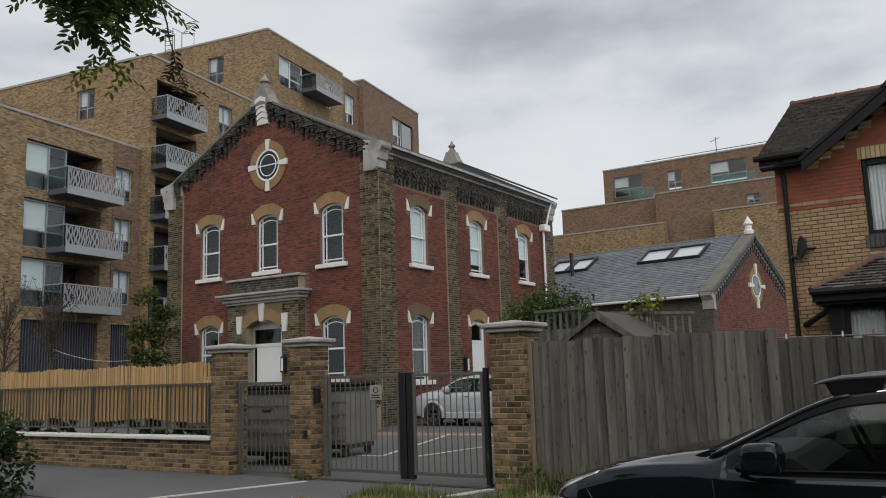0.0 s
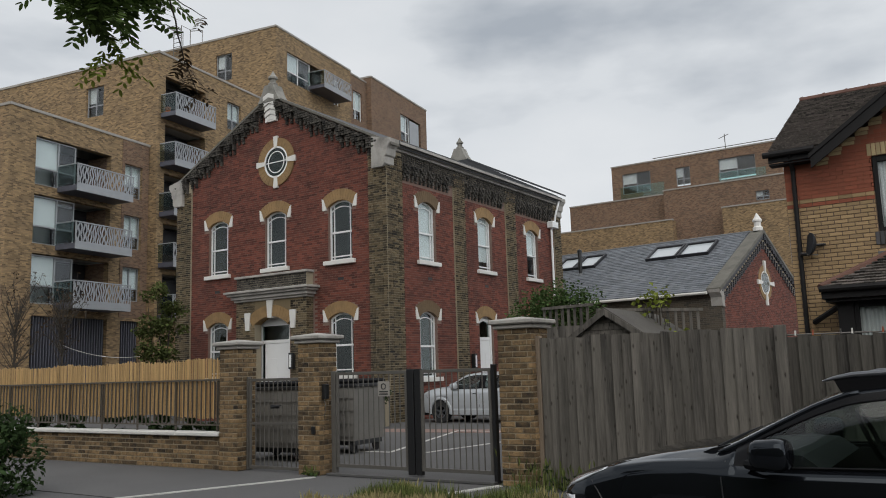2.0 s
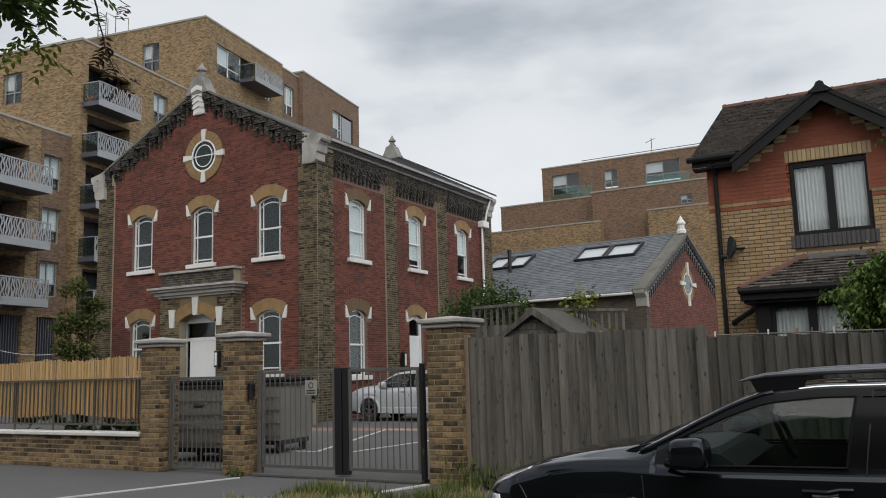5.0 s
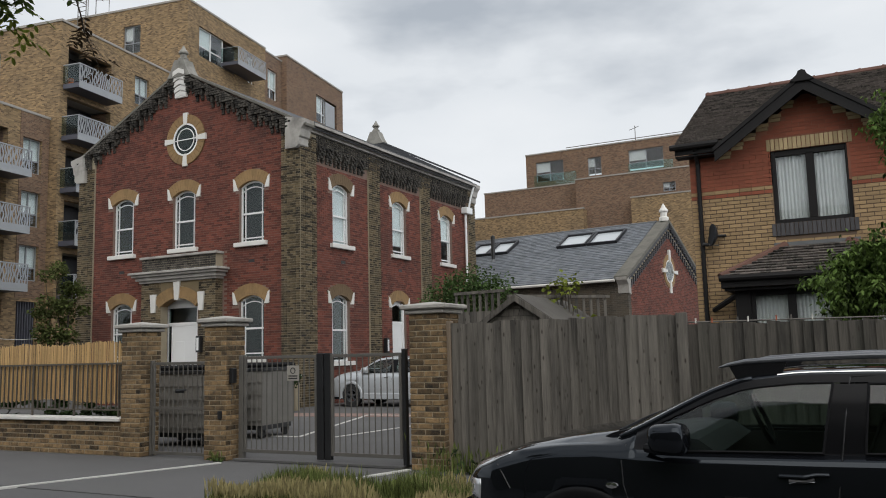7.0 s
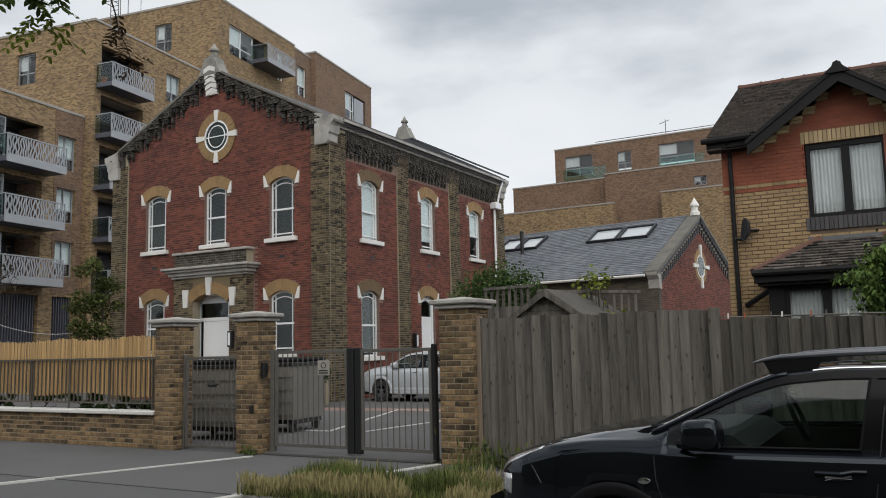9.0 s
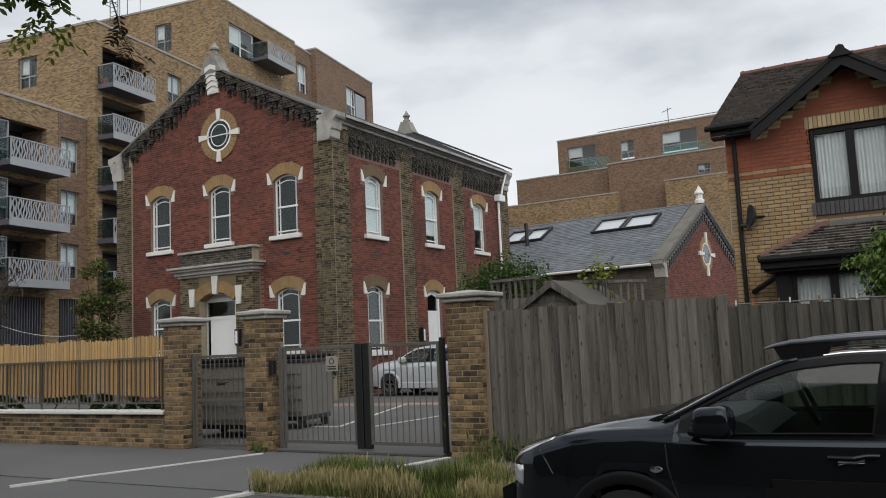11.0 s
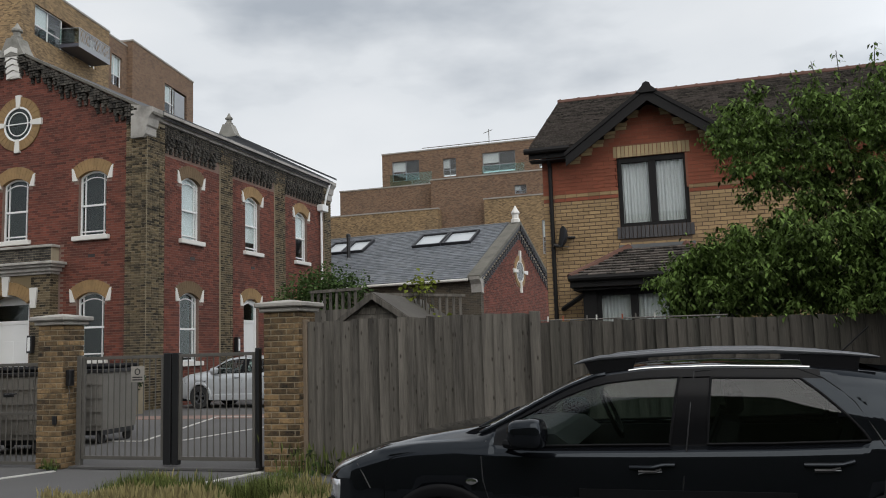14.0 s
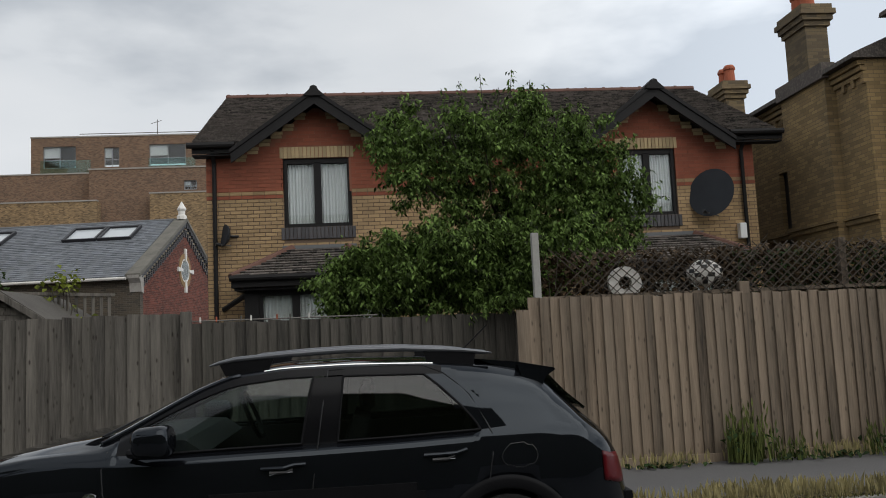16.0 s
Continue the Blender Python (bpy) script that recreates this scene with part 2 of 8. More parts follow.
M_PBRICK = mat("stock_brick", (0.172, 0.111, 0.053), 0.9, 0.8, 11, 60, 0.4, isle=0.1, obj=0.68, stain=(0.030, 0.024, 0.018), stain_amount=0.85, stain_scale=14)
M_ASPH = mat("asphalt", (0.096, 0.093, 0.092), 0.9, 0.22, 0.6, 120, 0.35, stain=(0.095, 0.093, 0.09), stain_amount=0.4, stain_scale=0.5)
M_ROAD = mat("road_asphalt", (0.088, 0.086, 0.086), 0.9, 0.22, 0.6, 120, 0.35)
M_SOIL = mat("verge_soil", (0.075, 0.065, 0.035), 0.95, 0.4, 2, 30, 0.5)
M_LINE = mat("white_road_line", (0.50, 0.49, 0.46), 0.8, 0.25, 3, 60, 0.1)
M_KERB = mat("concrete_kerb", (0.33, 0.32, 0.30), 0.9, 0.2, 3, 60, 0.2)
M_PAV = mat("red_paver", (0.30, 0.20, 0.165), 0.9, 0.2, 2, 60, 0.2, obj=0.2, isle=0.2)
B_FLATY = brick_mat("flats_yellow_brick", (0.350, 0.235, 0.118), (0.115, 0.075, 0.040), (0.23, 0.17, 0.105))
B_FLATR = brick_mat("flats_brown_brick", (0.225, 0.135, 0.082), (0.105, 0.062, 0.042), (0.21, 0.165, 0.115))
B_SOOT = brick_mat("sooty_stock_brick", (0.10, 0.08, 0.055), (0.05, 0.042, 0.033), (0.13, 0.115, 0.09), dirt=0.4)
B_STACK = brick_mat("grimy_yellow_brick", (0.20, 0.145, 0.075), (0.10, 0.075, 0.045), (0.12, 0.095, 0.06), dirt=0.5)
B_VICT = brick_mat("victorian_yellow_brick", (0.37, 0.255, 0.115), (0.22, 0.15, 0.07), (0.17, 0.125, 0.07), dirt=0.4)
M_CONC = mat("pale_coping", (0.30, 0.28, 0.25), 0.85, 0.2, 1, 20, 0.1)
M_ALU = mat("grey_aluminium", (0.30, 0.31, 0.32), 0.45, 0.1, 2, 40, 0.03, metal=0.3)
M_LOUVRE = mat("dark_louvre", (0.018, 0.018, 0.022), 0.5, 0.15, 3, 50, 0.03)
M_SLAT = mat("navy_grey_slat", (0.075, 0.077, 0.095), 0.5, 0.15, 3, 50, 0.03)
M_TERRA = mat("terracotta", (0.36, 0.10, 0.05), 0.85, 0.2, 5, 50, 0.1)


# ---- building tools ----
def finish(bm):
    me = bpy.data.meshes.new("mesh")
    bmesh.ops.recalc_face_normals(bm, faces=bm.faces[:])
    bm.to_mesh(me)
    bm.free()
    return me


def part(name, bm, material, parent=None, label="", smooth=False):
    """Links a bmesh or a mesh as one object, under a thing or a part."""
    me = bm if isinstance(bm, bpy.types.Mesh) else finish(bm)
    if material and not me.materials:
        me.materials.append(material)
    if smooth:
        me.polygons.foreach_set("use_smooth", [True] * len(me.polygons))
    ob = new(name, me)
    if parent:
        ob.parent = parent
    if label:
        ob["label"] = label
    return ob


def thing(name, label, category, m=None, group="", kind=""):
    ob = new(name)
    ob.empty_display_size = 0.1
    if m:
        ob.matrix_world = m
    return tagged(ob, label, category, group, kind)


def add_box(bm, x0, x1, y0, y1, z0, z1, bevel=0.0, m=None):
    vs = [bm.verts.new((x, y, z)) for x in (x0, x1) for y in (y0, y1) for z in (z0, z1)]
    fs = [bm.faces.new([vs[i] for i in q]) for q in ((0, 1, 3, 2), (4, 6, 7, 5), (0, 4, 5, 1), (2, 3, 7, 6), (0, 2, 6, 4), (1, 5, 7, 3))]
    if bevel:
        es = list({e for f in fs for e in f.edges})
        r = bmesh.ops.bevel(bm, geom=es, offset=bevel, segments=1, affect="EDGES")
        vs = list({v for v in r["verts"]} | {v for v in vs if v.is_valid})
    if m:
        bmesh.ops.transform(bm, matrix=m, verts=[v for v in vs if v.is_valid])
    return bm


def box(x0, x1, y0, y1, z0, z1, bevel=0.0):
    return add_box(bmesh.new(), x0, x1, y0, y1, z0, z1, bevel)


def add_prism(bm, pts, y0, y1, axis="y"):
    """Extrudes an outline of (u, z) points along y (or along x)."""
    def at(u, w, z):
        return (u, w, z) if axis == "y" else (w, u, z)
    a = [bm.verts.new(at(u, y0, z)) for u, z in pts]
    b = [bm.verts.new(at(u, y1, z)) for u, z in pts]
    bm.faces.new(a)
    bm.faces.new(b[::-1])
    for i in range(len(pts)):
        j = (i + 1) % len(pts)
        bm.faces.new((a[i], b[i], b[j], a[j]))
    return bm


def prism(pts, y0, y1, axis="y"):
    return add_prism(bmesh.new(), pts, y0, y1, axis)


def add_tube(bm, pts, radius, seg=8, taper=1.0):
    """A round bar through the points."""
    pts = [Vector(p) for p in pts]
    rings = []
    for i, p in enumerate(pts):
        d = (pts[min(i + 1, len(pts) - 1)] - pts[max(i - 1, 0)]).normalized()
        q = d.to_track_quat("Z", "Y")
        r = radius * (1 + (taper - 1) * i / max(1, len(pts) - 1))
        rings.append([bm.verts.new(p + q @ Vector((r * math.cos(2 * math.pi * k / seg), r * math.sin(2 * math.pi * k / seg), 0))) for k in range(seg)])
    for a, b in zip(rings, rings[1:]):
        for k in range(seg):
            bm.faces.new((a[k], a[(k + 1) % seg], b[(k + 1) % seg], b[k]))
    bm.faces.new(rings[0][::-1])
    bm.faces.new(rings[-1])
    return bm


def tube(pts, radius, seg=8, taper=1.0):
    return add_tube(bmesh.new(), pts, radius, seg, taper)


def lathe(profile, seg=20, center=(0, 0, 0)):
    """A turned body from (radius, z) points."""
    bm = bmesh.new()
    rings = []
    for r, z in profile:
        rings.append([bm.verts.new((center[0] + r * math.cos(2 * math.pi * k / seg), center[1] + r * math.sin(2 * math.pi * k / seg), center[2] + z)) for k in range(seg)])
    for a, b in zip(rings, rings[1:]):
        for k in range(seg):
            bm.faces.new((a[k], a[(k + 1) % seg], b[(k + 1) % seg], b[k]))
    bm.faces.new(rings[0][::-1])
    bm.faces.new(rings[-1])
    return bm


def wall_mesh(axis, at0, at1, u0, u1, z0, z1, holes=()):
    """A wall with real openings, one closed skin; axis x runs along x at depth at0..at1, axis y along y."""
    us = sorted({u0, u1, *[min(max(h[i], u0), u1) for h in holes for i in (0, 1)]})
    zs = sorted({z0, z1, *[min(max(h[i], z0), z1) for h in holes for i in (2, 3)]})
    bm = bmesh.new()
    grid = {}

    def vert(i, j, k):
        if (i, j, k) not in grid:
            w = at1 if k else at0
            grid[i, j, k] = bm.verts.new((us[i], w, zs[j]) if axis == "x" else (w, us[i], zs[j]))
        return grid[i, j, k]

    def solid(i, j):
        if not (0 <= i < len(us) - 1 and 0 <= j < len(zs) - 1):
            return False
        u, z = (us[i] + us[i + 1]) / 2, (zs[j] + zs[j + 1]) / 2
        return not any(h[0] < u < h[1] and h[2] < z < h[3] for h in holes)

    for i in range(len(us) - 1):
        for j in range(len(zs) - 1):
            if not solid(i, j):
                continue
            q = ((i, j), (i + 1, j), (i + 1, j + 1), (i, j + 1))
            bm.faces.new([vert(*c, 0) for c in q])
            bm.faces.new([vert(*c, 1) for c in q[::-1]])
            for (c, d), (p, r) in zip(((q[0], q[1]), (q[1], q[2]), (q[2], q[3]), (q[3], q[0])), ((i, j - 1), (i + 1, j), (i, j + 1), (i - 1, j))):
                if not solid(p, r):
                    bm.faces.new((vert(*c, 0), vert(*c, 1), vert(*d, 1), vert(*d, 0)))
    return bm


def ring_mesh(r0, r1, y0, y1, seg=36, a0=0.0, a1=2 * math.pi):
    bm = bmesh.new()
    full = abs(a1 - a0 - 2 * math.pi) < 1e-6
    k = seg if full else seg + 1
    vs = [[bm.verts.new((r * math.cos(a0 + (a1 - a0) * i / seg), y, r * math.sin(a0 + (a1 - a0) * i / seg))) for i in range(k)] for r, y in ((r0, y0), (r1, y0), (r1, y1), (r0, y1))]
    for i in range(seg):
        j = (i + 1) % k
        for p in range(4):
            q = (p + 1) % 4
            bm.faces.new((vs[p][i], vs[p][j], vs[q][j], vs[q][i]))
    if not full:
        bm.faces.new([v[0] for v in vs])
        bm.faces.new([v[-1] for v in vs][::-1])
    return bm


def box_soup(cells):
    """One mesh of many boxes, each an island: rows of eight corners."""
    v = np.asarray(cells, dtype=float).reshape(-1, 3)
    k = len(v) // 8
    q = np.array(((0, 1, 3, 2), (4, 6, 7, 5), (0, 4, 5, 1), (2, 3, 7, 6), (0, 2, 6, 4), (1, 5, 7, 3)))
    f = (q[None] + 8 * np.arange(k)[:, None, None]).reshape(-1, 4)
    me = bpy.data.meshes.new("mesh")
    me.from_pydata(v.tolist(), [], f.tolist())
    return me


def corners(x0, x1, y0, y1, z0, z1):
    return [(x, y, z) for x in (x0, x1) for y in (y0, y1) for z in (z0, z1)]


def brick_cells(axis, face, out, u0, u1, z0, z1, keep, length=0.225, course=0.075, joint=0.010, depth=0.03, proud=0.007, header=False, seed=1, holes=()):
    """Bricks of a wall's face as box corners. out: +1 or -1, the side on which they lie; keep(u0, u1, z0, z1) picks them."""
    rnd = random.Random(seed)
    cells = []
    n = int(round((z1 - z0) / course))
    for r in range(n):
        z = z0 + r * course
        u = u0 - (length / 2 if r % 2 else 0)
        k = 0
        while u < u1 - 0.02:
            ln = length if not header or k % 2 == 0 else length / 2
            a, b = max(u, u0), min(u + ln, u1)
            for h0, h1, h2, h3 in holes:
                if z + course > h2 + 0.002 and z < h3 - 0.002 and a < h1 and b > h0:
                    if a < h0:
                        b = h0
                    else:
                        a = h1
            if b - a > 0.03 and keep(a, b, z, z + course):
                p = proud * rnd.uniform(0.5, 1.3)
                f0, f1 = sorted((face - out * depth, face + out * p))
                a2, b2, c, d = a + joint / 2, b - joint / 2, z + joint / 2, z + course - joint / 2
                cells.append(corners(a2, b2, f0, f1, c, d) if axis == "x" else corners(f0, f1, a2, b2, c, d))
            u += ln
            k += 1
    return cells


# ---- ground ----
part("road", box(-60, 60, -40, 7.0, -0.4, -0.012), M_ROAD)
tagged(bpy.data.objects["road"], "dark grey asphalt road in front of the frontage", "road", kind="structure")
bm = bmesh.new()
for x0, x1, y0, y1 in ((-60, 60, 7.0, 9.75),):
    add_box(bm, x0, x1, y0, y1, -0.4, 0.0)
tagged(part("pavement", bm, M_ASPH), "grey asphalt pavement and driveway crossing", "pavement", kind="structure")
bm = bmesh.new()
add_box(bm, -300, 300, 9.75, 600, -0.5, -0.004)
tagged(part("ground", bm, M_ASPH), "asphalt car park ground behind the gates", "ground", kind="structure")
bm = bmesh.new()
add_box(bm, -600, 600, -600, 600, -1.2, -0.6)
tagged(part("ground_beyond", bm, M_SOIL), "dull earth ground reaching away", "ground", kind="structure")


def strip(name, p, q, w, z, material, label, cat):
    p, q = Vector((*p, 0)), Vector((*q, 0))
    n = (q - p).normalized().cross(Vector((0, 0, 1))) * w / 2
    bm = bmesh.new()
    lo = [bm.verts.new((v.x, v.y, z - 0.03)) for v in (p - n, q - n, q + n, p + n)]
    hi = [bm.verts.new((v.x, v.y, z)) for v in (p - n, q - n, q + n, p + n)]
    bm.faces.new(hi)
    for i in range(4):
        j = (i + 1) % 4
        bm.faces.new((lo[i], lo[j], hi[j], hi[i]))
    return tagged(part(name, bm, material), label, cat, kind="structure")


# Unseen wall added behind the camera to darken the car's reflections.
tagged(part("wall_opposite", box(-34, 70, -7, -6, -0.5, 7.4), mat("unseen_wall_green", (0.055, 0.068, 0.035), 0.95, 0.5, 0.5, 8, 0.5)), "plain unseen wall added across the road to darken reflections", "wall", kind="structure")
strip("kerb_1", (-8.70, 9.55), (-9.98, 6.4), 0.07, 0.015, M_LINE, "thin pale edging line across the pavement", "kerb")
strip("kerb_2", (-5.62, 9.75), (-6.66, 6.4), 0.10, 0.015, M_LINE, "pale concrete edging beside the grass verge", "kerb")
for a, b in (((-10.69, 13.05), (-9.94, 13.05)), ((-9.94, 13.05), (-11.6, 18.1)), ((-11.6, 18.1), (-9.3, 18.0)), ((-9.2, 13.2), (-8.6, 17.6)), ((-6.9, 13.2), (-6.4, 17.6))):
    strip("road_marking", a, b, 0.08, 0.004, M_LINE, "white painted parking bay line on the asphalt", "road marking")
strip("paving_band", (-16.0, 17.6), (-6.0, 18.6), 0.95, 0.003, M_PAV, "band of pinkish paving bricks across the car park", "paving")

# ---- frontage: brick piers, dwarf wall, screen, gates ----
GY = 9.75


def pier(x0, x1, y0, y1, top, label):
    p = thing("brick_pier", label, "gate pier", pose(0, 0, 0), "gate piers")
    part("core", box(x0 + 0.012, x1 - 0.012, y0 + 0.012, y1 - 0.012, 0, top - 0.13), M_MORT_L, p)
    bm = bmesh.new()
    add_box(bm, x0 - 0.04, x1 + 0.04, y0 - 0.04, y1 + 0.04, top - 0.14, top - 0.08, 0.01)
    add_box(bm, x0 - 0.09, x1 + 0.09, y0 - 0.09, y1 + 0.09, top - 0.08, top - 0.015, 0.015)
    a = [bm.verts.new(c) for c in ((x0 - 0.075, y0 - 0.075, top - 0.015), (x1 + 0.075, y0 - 0.075, top - 0.015), (x1 + 0.075, y1 + 0.075, top - 0.015), (x0 - 0.075, y1 + 0.075, top - 0.015))]
    t = bm.verts.new(((x0 + x1) / 2, (y0 + y1) / 2, top + 0.03))
    for i in range(4):
        bm.faces.new((a[i], a[(i + 1) % 4], t))
    part("cap", bm, M_STONE, p, "weathered pale stone cap")
    return p


PIERS = [(-5.60, -5.08, 9.78, 10.28, 2.20, "yellow stock brick gate pier with stone cap"),
         (-9.22, -8.78, 9.74, 10.18, 2.16, "yellow stock brick pier between the two gates"),
         (-10.98, -10.54, 9.70, 10.14, 2.13, "yellow stock brick pier ending the dwarf wall")]
pier_objs = [pier(*q) for q in PIERS]
dwarf = thing("dwarf_wall", "low stock brick wall with white coping", "garden wall", kind="structure")
part("core", box(-24.0, -10.98, 9.752, 9.95, 0, 0.55), M_MORT_L, dwarf)
for i in range(12):
    x1 = -10.99 - i * 1.08
    part("coping", box(x1 - 1.072, x1, 9.67, 9.99, 0.55, 0.615, 0.012), M_WHITE, dwarf, "white painted coping stone")

rail = thing("railing", "low dark metal railing on the dwarf wall", "railing")
part("bottom_rail", box(-24.0, -11.1, 9.845, 9.875, 0.715, 0.74), M_RAIL, rail)
bm = box(-24.0, -11.1, 9.845, 9.875, 1.475, 1.505)
part("top_rail", bm, M_RAIL, rail)
for i in range(12):
    x = -11.2 - i * 1.08
    part("post", box(x - 0.012, x + 0.012, 9.85, 9.88, 0.615, 1.47), M_RAIL, rail)
for i in range(110):
    x = -11.14 - i * 0.115
    part("bar", box(x - 0.008, x + 0.008, 9.84, 9.862, 0.74, 1.475), M_RAIL, rail)

screen = thing("bamboo_screen", "tan split bamboo screen tied behind the railing", "screen", kind="")
rnd = random.Random(5)
cane_me = finish(box(-0.011, 0.011, -0.006, 0.006, 0, 1.0, 0.004))
cane_me.materials.append(M_BAMBOO)
soup = []
n_c = 0
x = -11.08
while x > -24.0:
    w = rnd.uniform(0.018, 0.03)
    top = 1.84 + 0.02 * math.sin(x * 3.1) + rnd.uniform(-0.02, 0.02)
    y = 9.90 + rnd.uniform(-0.006, 0.006)
    foot = 0.86 + 0.03 * math.sin(x * 2.3) + rnd.uniform(-0.015, 0.015)
    if n_c < 300:
        c = part("cane", cane_me, None, screen)
        c.location = (x, y, foot)
        c.scale = (w / 0.024, 1, top - foot)
        c.rotation_euler = (0, rnd.uniform(-0.008, 0.008), 0)
        n_c += 1
    else:
        soup.append(corners(x - w / 2, x + w / 2, y - 0.006, y + 0.006, foot, top))
    x -= w + 0.002
tagged(part("canes", box_soup(soup), M_BAMBOO, screen), kind="stuff")


def gate_leaf(name, x0, x1, z0, z1, step, label, mid=None, bar=0.009, dark=None):
    g = thing(name, label, "gate")
    m = dark or M_GREYM
    w = 0.022
    part("stile", box(x0, x0 + 2 * w, GY + 0.16, GY + 0.20, z0, z1, 0.004), m, g)
    part("stile", box(x1 - 2 * w, x1, GY + 0.16, GY + 0.20, z0, z1, 0.004), m, g)
    part("top_rail", box(x0 + 2 * w, x1 - 2 * w, GY + 0.163, GY + 0.197, z1 - 0.045, z1, 0.003), m, g)
    part("bottom_rail", box(x0 + 2 * w, x1 - 2 * w, GY + 0.163, GY + 0.197, z0, z0 + 0.05, 0.003), m, g)
    if mid:
        part("mid_rail", box(x0 + 2 * w, x1 - 2 * w, GY + 0.163, GY + 0.197, mid - 0.02, mid + 0.02), m, g)
    me = finish(tube(((0, 0, 0), (0, 0, z1 - z0 - 0.095)), bar, 8))
    me.materials.append(m)
    k = int((x1 - x0 - 4 * w) / step)
    for i in range(1, k + 1):
        b = part("bar", me, None, g)
        b.location = (x0 + 2 * w + (x1 - x0 - 4 * w) * i / (k + 1), GY + 0.18, z0 + 0.05)
    return g


g1 = gate_leaf("vehicle_gate", -8.58, -7.22, 0.12, 1.55, 0.105, "grey metal vehicle gate leaf with upright bars, closed")
g2 = gate_leaf("vehicle_gate", -6.98, -5.80, 0.12, 1.55, 0.105, "grey metal vehicle gate leaf with upright bars, closed")
for g, xa, xb in ((g1, -7.22, -7.10), (g2, -7.08, -6.98)):
    part("closing_post", box(xa, xb, GY + 0.15, GY + 0.23, 0.06, 1.57, 0.006), M_BLACKM, g, "black box-section closing post")
part("hinge_post", box(-8.67, -8.59, GY + 0.15, GY + 0.23, 0.02, 1.57, 0.006), M_GREYM, g1)
part("hinge_post", box(-5.79, -5.73, GY + 0.15, GY + 0.23, 0.02, 1.60, 0.006), M_BLACKM, g2)
sg = part("sign", box(-7.74, -7.52, GY + 0.14, GY + 0.146, 1.18, 1.40, 0.002), M_CONC, g1, "small pale notice plate")
part("sign_mark", ring_mesh(0.034, 0.046, -0.003, 0.003, 24), M_BLACKM, sg).location = (-7.63, GY + 0.138, 1.325)
for i in range(2):
    part("text_bar", box(-7.71, -7.55, GY + 0.137, GY + 0.141, 1.205 + 0.035 * i, 1.222 + 0.035 * i), M_BLACKM, sg)
pg = gate_leaf("pedestrian_gate", -10.49, -9.29, 0.03, 1.49, 0.105, "grey metal pedestrian gate with upright bars, closed", mid=0.76)
part("lock_box", box(-9.98, -9.83, GY + 0.15, GY + 0.21, 1.0, 1.06, 0.006), M_BLACKM, pg)
part("handle", tube(((-9.93, GY + 0.13, 1.03), (-9.72, GY + 0.13, 1.05)), 0.012), M_BLACKM, pg)
part("gate_post", box(-10.535, -10.495, GY + 0.15, GY + 0.22, 0, 1.52, 0.004), M_GREYM, pg)
part("gate_post", box(-9.285, -9.225, GY + 0.15, GY + 0.22, 0, 1.52, 0.004), M_GREYM, pg)
strip("kerb_3", (-8.7, 9.93), (-5.74, 9.93), 0.24, 0.035, M_ASPH, "dark threshold strip under the gates", "kerb")
ip = thing("gate_intercom", "small black keypad unit on the gate pier", "intercom")
part("body", box(-8.92, -8.85, 9.715, 9.745, 0.62, 0.74, 0.004), M_BLACKM, ip)
ip2 = thing("gate_lock_motor", "black gate hinge box with hanging cable on the pier", "gate fitting")
part("body", box(-8.775, -8.70, 9.80, 9.90, 1.15, 1.38, 0.01), M_BLACKM, ip2)
part("cable", tube([(-8.74 + 0.03 * math.sin(k * 0.5), 9.82, 1.15 - 0.04 * k) for k in range(8)], 0.005, 6), M_GREYM, ip2)


# ---- timber fences ----
def fence(name, x0, x1, y, z0, top, step, label, material, seed, rail_side=1, lean=0.006, nails=None):
    """Feather-edge boards, each overlapping the next, on rails and posts."""
    f = thing(name, label, "fence")
    rnd = random.Random(seed)
    x, i = x0, 0
    bm_rail = bmesh.new()
    for z in (0.35, 1.0, 1.6):
        add_box(bm_rail, x0, x1, y + 0.03, y + 0.08, z, z + 0.09)
    part("rails", bm_rail, material, f)
    while x < x1:
        w = step * rnd.uniform(0.9, 1.1)
        t = top(x) + rnd.uniform(-0.012, 0.012)
        bm = bmesh.new()
        o = min(w + 0.02, x1 - x + 0.02)
        pr = ((0, 0.0), (o, 0.003), (o, 0.009), (0, 0.036))
        lo = [bm.verts.new((u, -d - 0.004, 0)) for u, d in pr]
        c = rnd.uniform(0, 0.012)
        hi = [bm.verts.new((u, -d - 0.004, t - z0 - (c if u else 0))) for u, d in pr]
        bm.faces.new(lo[::-1])
        bm.faces.new(hi)
        for k in range(4):
            bm.faces.new((lo[k], lo[(k + 1) % 4], hi[(k + 1) % 4], hi[k]))
        b = part("board", bm, material, f)
        b.location = (x, y + 0.030, z0)
        b.rotation_euler = (rnd.uniform(-0.004, 0.004), rnd.uniform(-lean, lean), 0)
        x += w
        i += 1
    return f


f1 = fence("timber_fence", -5.02, -2.06, 9.93, 0.02, lambda x: 1.92, 0.125, "weathered grey close-board timber fence", M_FENCE, 3)
part("post", box(-5.13, -5.03, 9.90, 10.0, 0, 1.95, 0.006), M_FENCE2, f1, "brown timber post against the pier")
part("post", box(-2.06, -1.94, 9.88, 9.98, 0, 1.93, 0.006), M_FENCE, f1)
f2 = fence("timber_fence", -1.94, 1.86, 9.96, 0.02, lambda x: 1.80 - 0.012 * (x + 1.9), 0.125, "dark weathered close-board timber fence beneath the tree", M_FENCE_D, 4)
part("capping_wire", tube(((-1.94, 9.98, 1.815), (0.2, 9.98, 1.80)), 0.01, 6), M_GREYM, f2)
